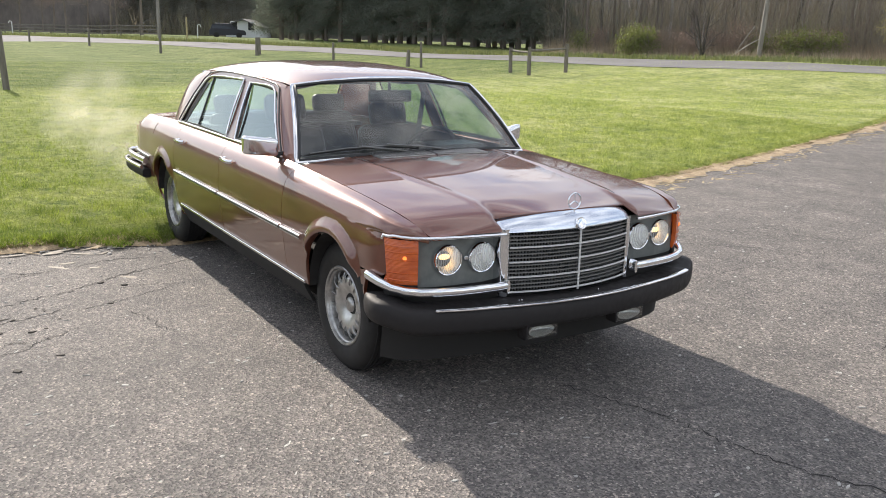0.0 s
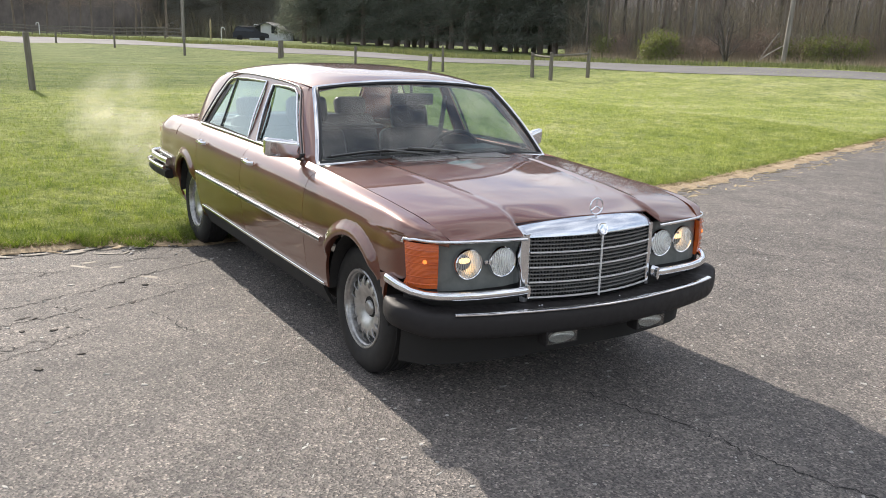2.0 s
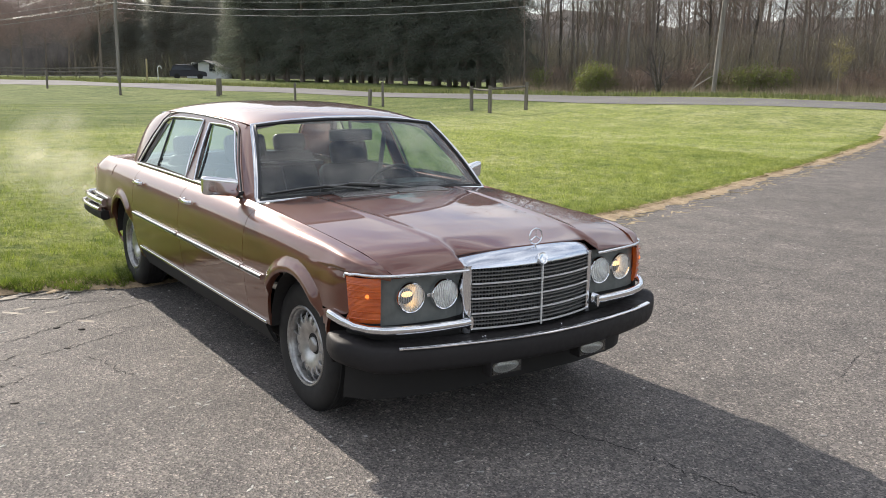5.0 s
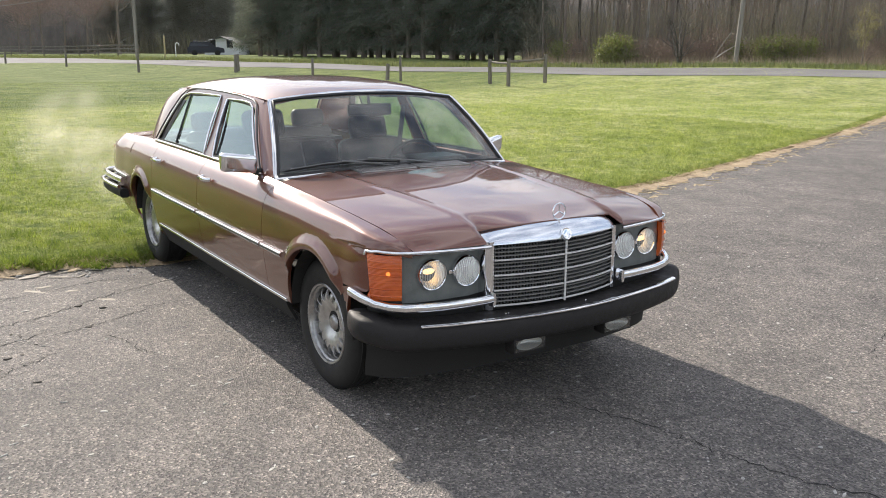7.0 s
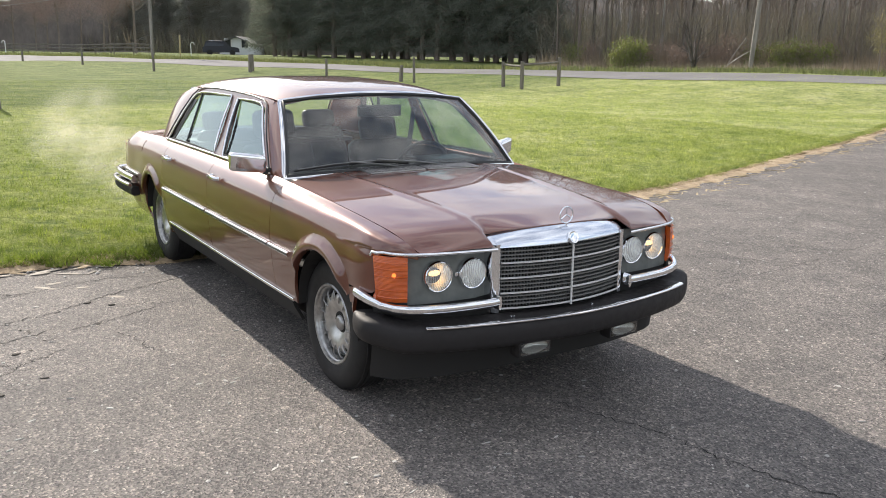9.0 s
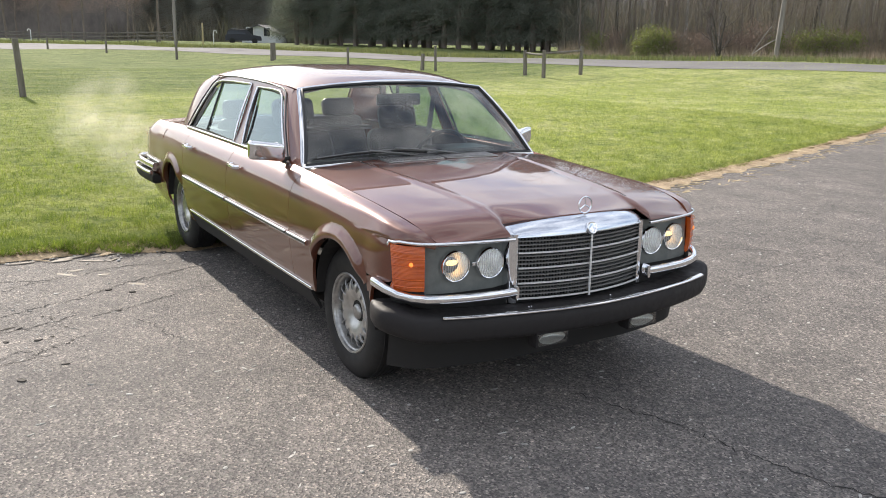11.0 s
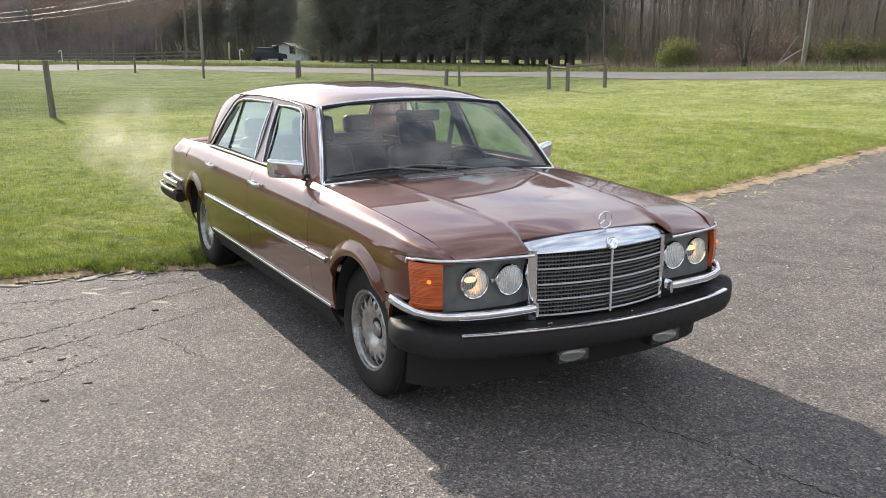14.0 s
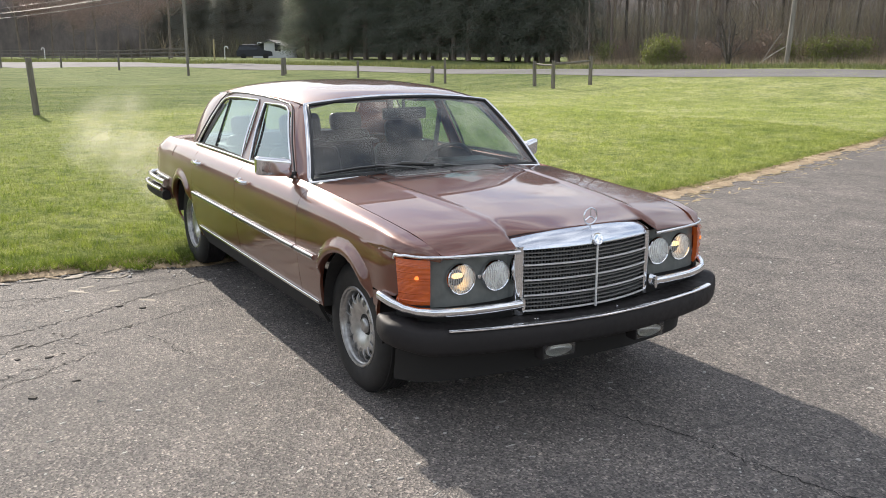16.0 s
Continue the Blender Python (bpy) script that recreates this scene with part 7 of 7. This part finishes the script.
# exhaust vapour drifting behind the car
vapour = bpy.data.materials.new("vapour")
vapour.use_nodes = True
n, l = vapour.node_tree.nodes, vapour.node_tree.links
n.remove(n["Principled BSDF"])
tcn, t1, t2, dif, add, mxs, tra = (n.new("ShaderNode" + k) for k in ("TexCoord", "TexNoise", "VectorMath", "BsdfTranslucent", "BsdfDiffuse", "MixShader", "BsdfTransparent"))
t2.operation = "LENGTH"
l.new(tcn.outputs["Object"], t2.inputs[0]); l.new(tcn.outputs["Object"], t1.inputs["Vector"])
t1.inputs["Scale"].default_value, t1.inputs["Detail"].default_value, t1.inputs["Roughness"].default_value = 1.6, 4, 0.55
fall = ramp(vapour, t2.outputs["Value"], [(0.0, (0.85, 0.85, 0.85)), (0.45, (0.5, 0.5, 0.5)), (0.98, (0, 0, 0))])
puff = ramp(vapour, t1.outputs[0], [(0.30, (0.1, 0.1, 0.1)), (0.72, (1, 1, 1))])
dif.inputs[0].default_value = add.inputs[0].default_value = (0.88, 0.84, 0.70, 1)
both = n.new("ShaderNodeMixShader")
both.inputs[0].default_value = 0.4
l.new(dif.outputs[0], both.inputs[1]); l.new(add.outputs[0], both.inputs[2])
l.new(mix(vapour, 1.0, fall, puff, "MULTIPLY"), mxs.inputs[0])
l.new(tra.outputs[0], mxs.inputs[1]); l.new(both.outputs[0], mxs.inputs[2])
l.new(mxs.outputs[0], n["Material Output"].inputs[0])
for k, (x, y, z, sy, sz, tilt) in enumerate(((-4.40, -0.82, 0.60, 0.42, 0.32, 30), (-4.65, -1.10, 0.90, 0.50, 0.40, 38), (-4.26, -0.64, 0.42, 0.34, 0.24, 15))):
    verts, faces = [], []
    for i in range(25):
        for j in range(25):
            a, b = i / 12 - 1, j / 12 - 1
            verts.append((0.5 * (1 - a * a * 0.8 - b * b * 0.8) + 0.35 * noise.noise(Vector((a * 1.7 + k * 5, b * 1.7, 1))), a, b))
            if i and j:
                q = i * 25 + j
                faces.append((q - 26, q - 25, q, q - 1))
    o = new("exhaust_vapour", mesh_of("exhaust_vapour", verts, faces, vapour, True))
    o.matrix_world = Matrix.Translation((x, y, z)) @ Matrix.Rotation(radians(tilt), 4, "X") @ Matrix.Rotation(radians(-10), 4, "Z") @ Matrix.Diagonal((0.3, sy, sz, 1))
    tagged(o, "pale exhaust vapour drifting behind the car", "vapour", kind="stuff")
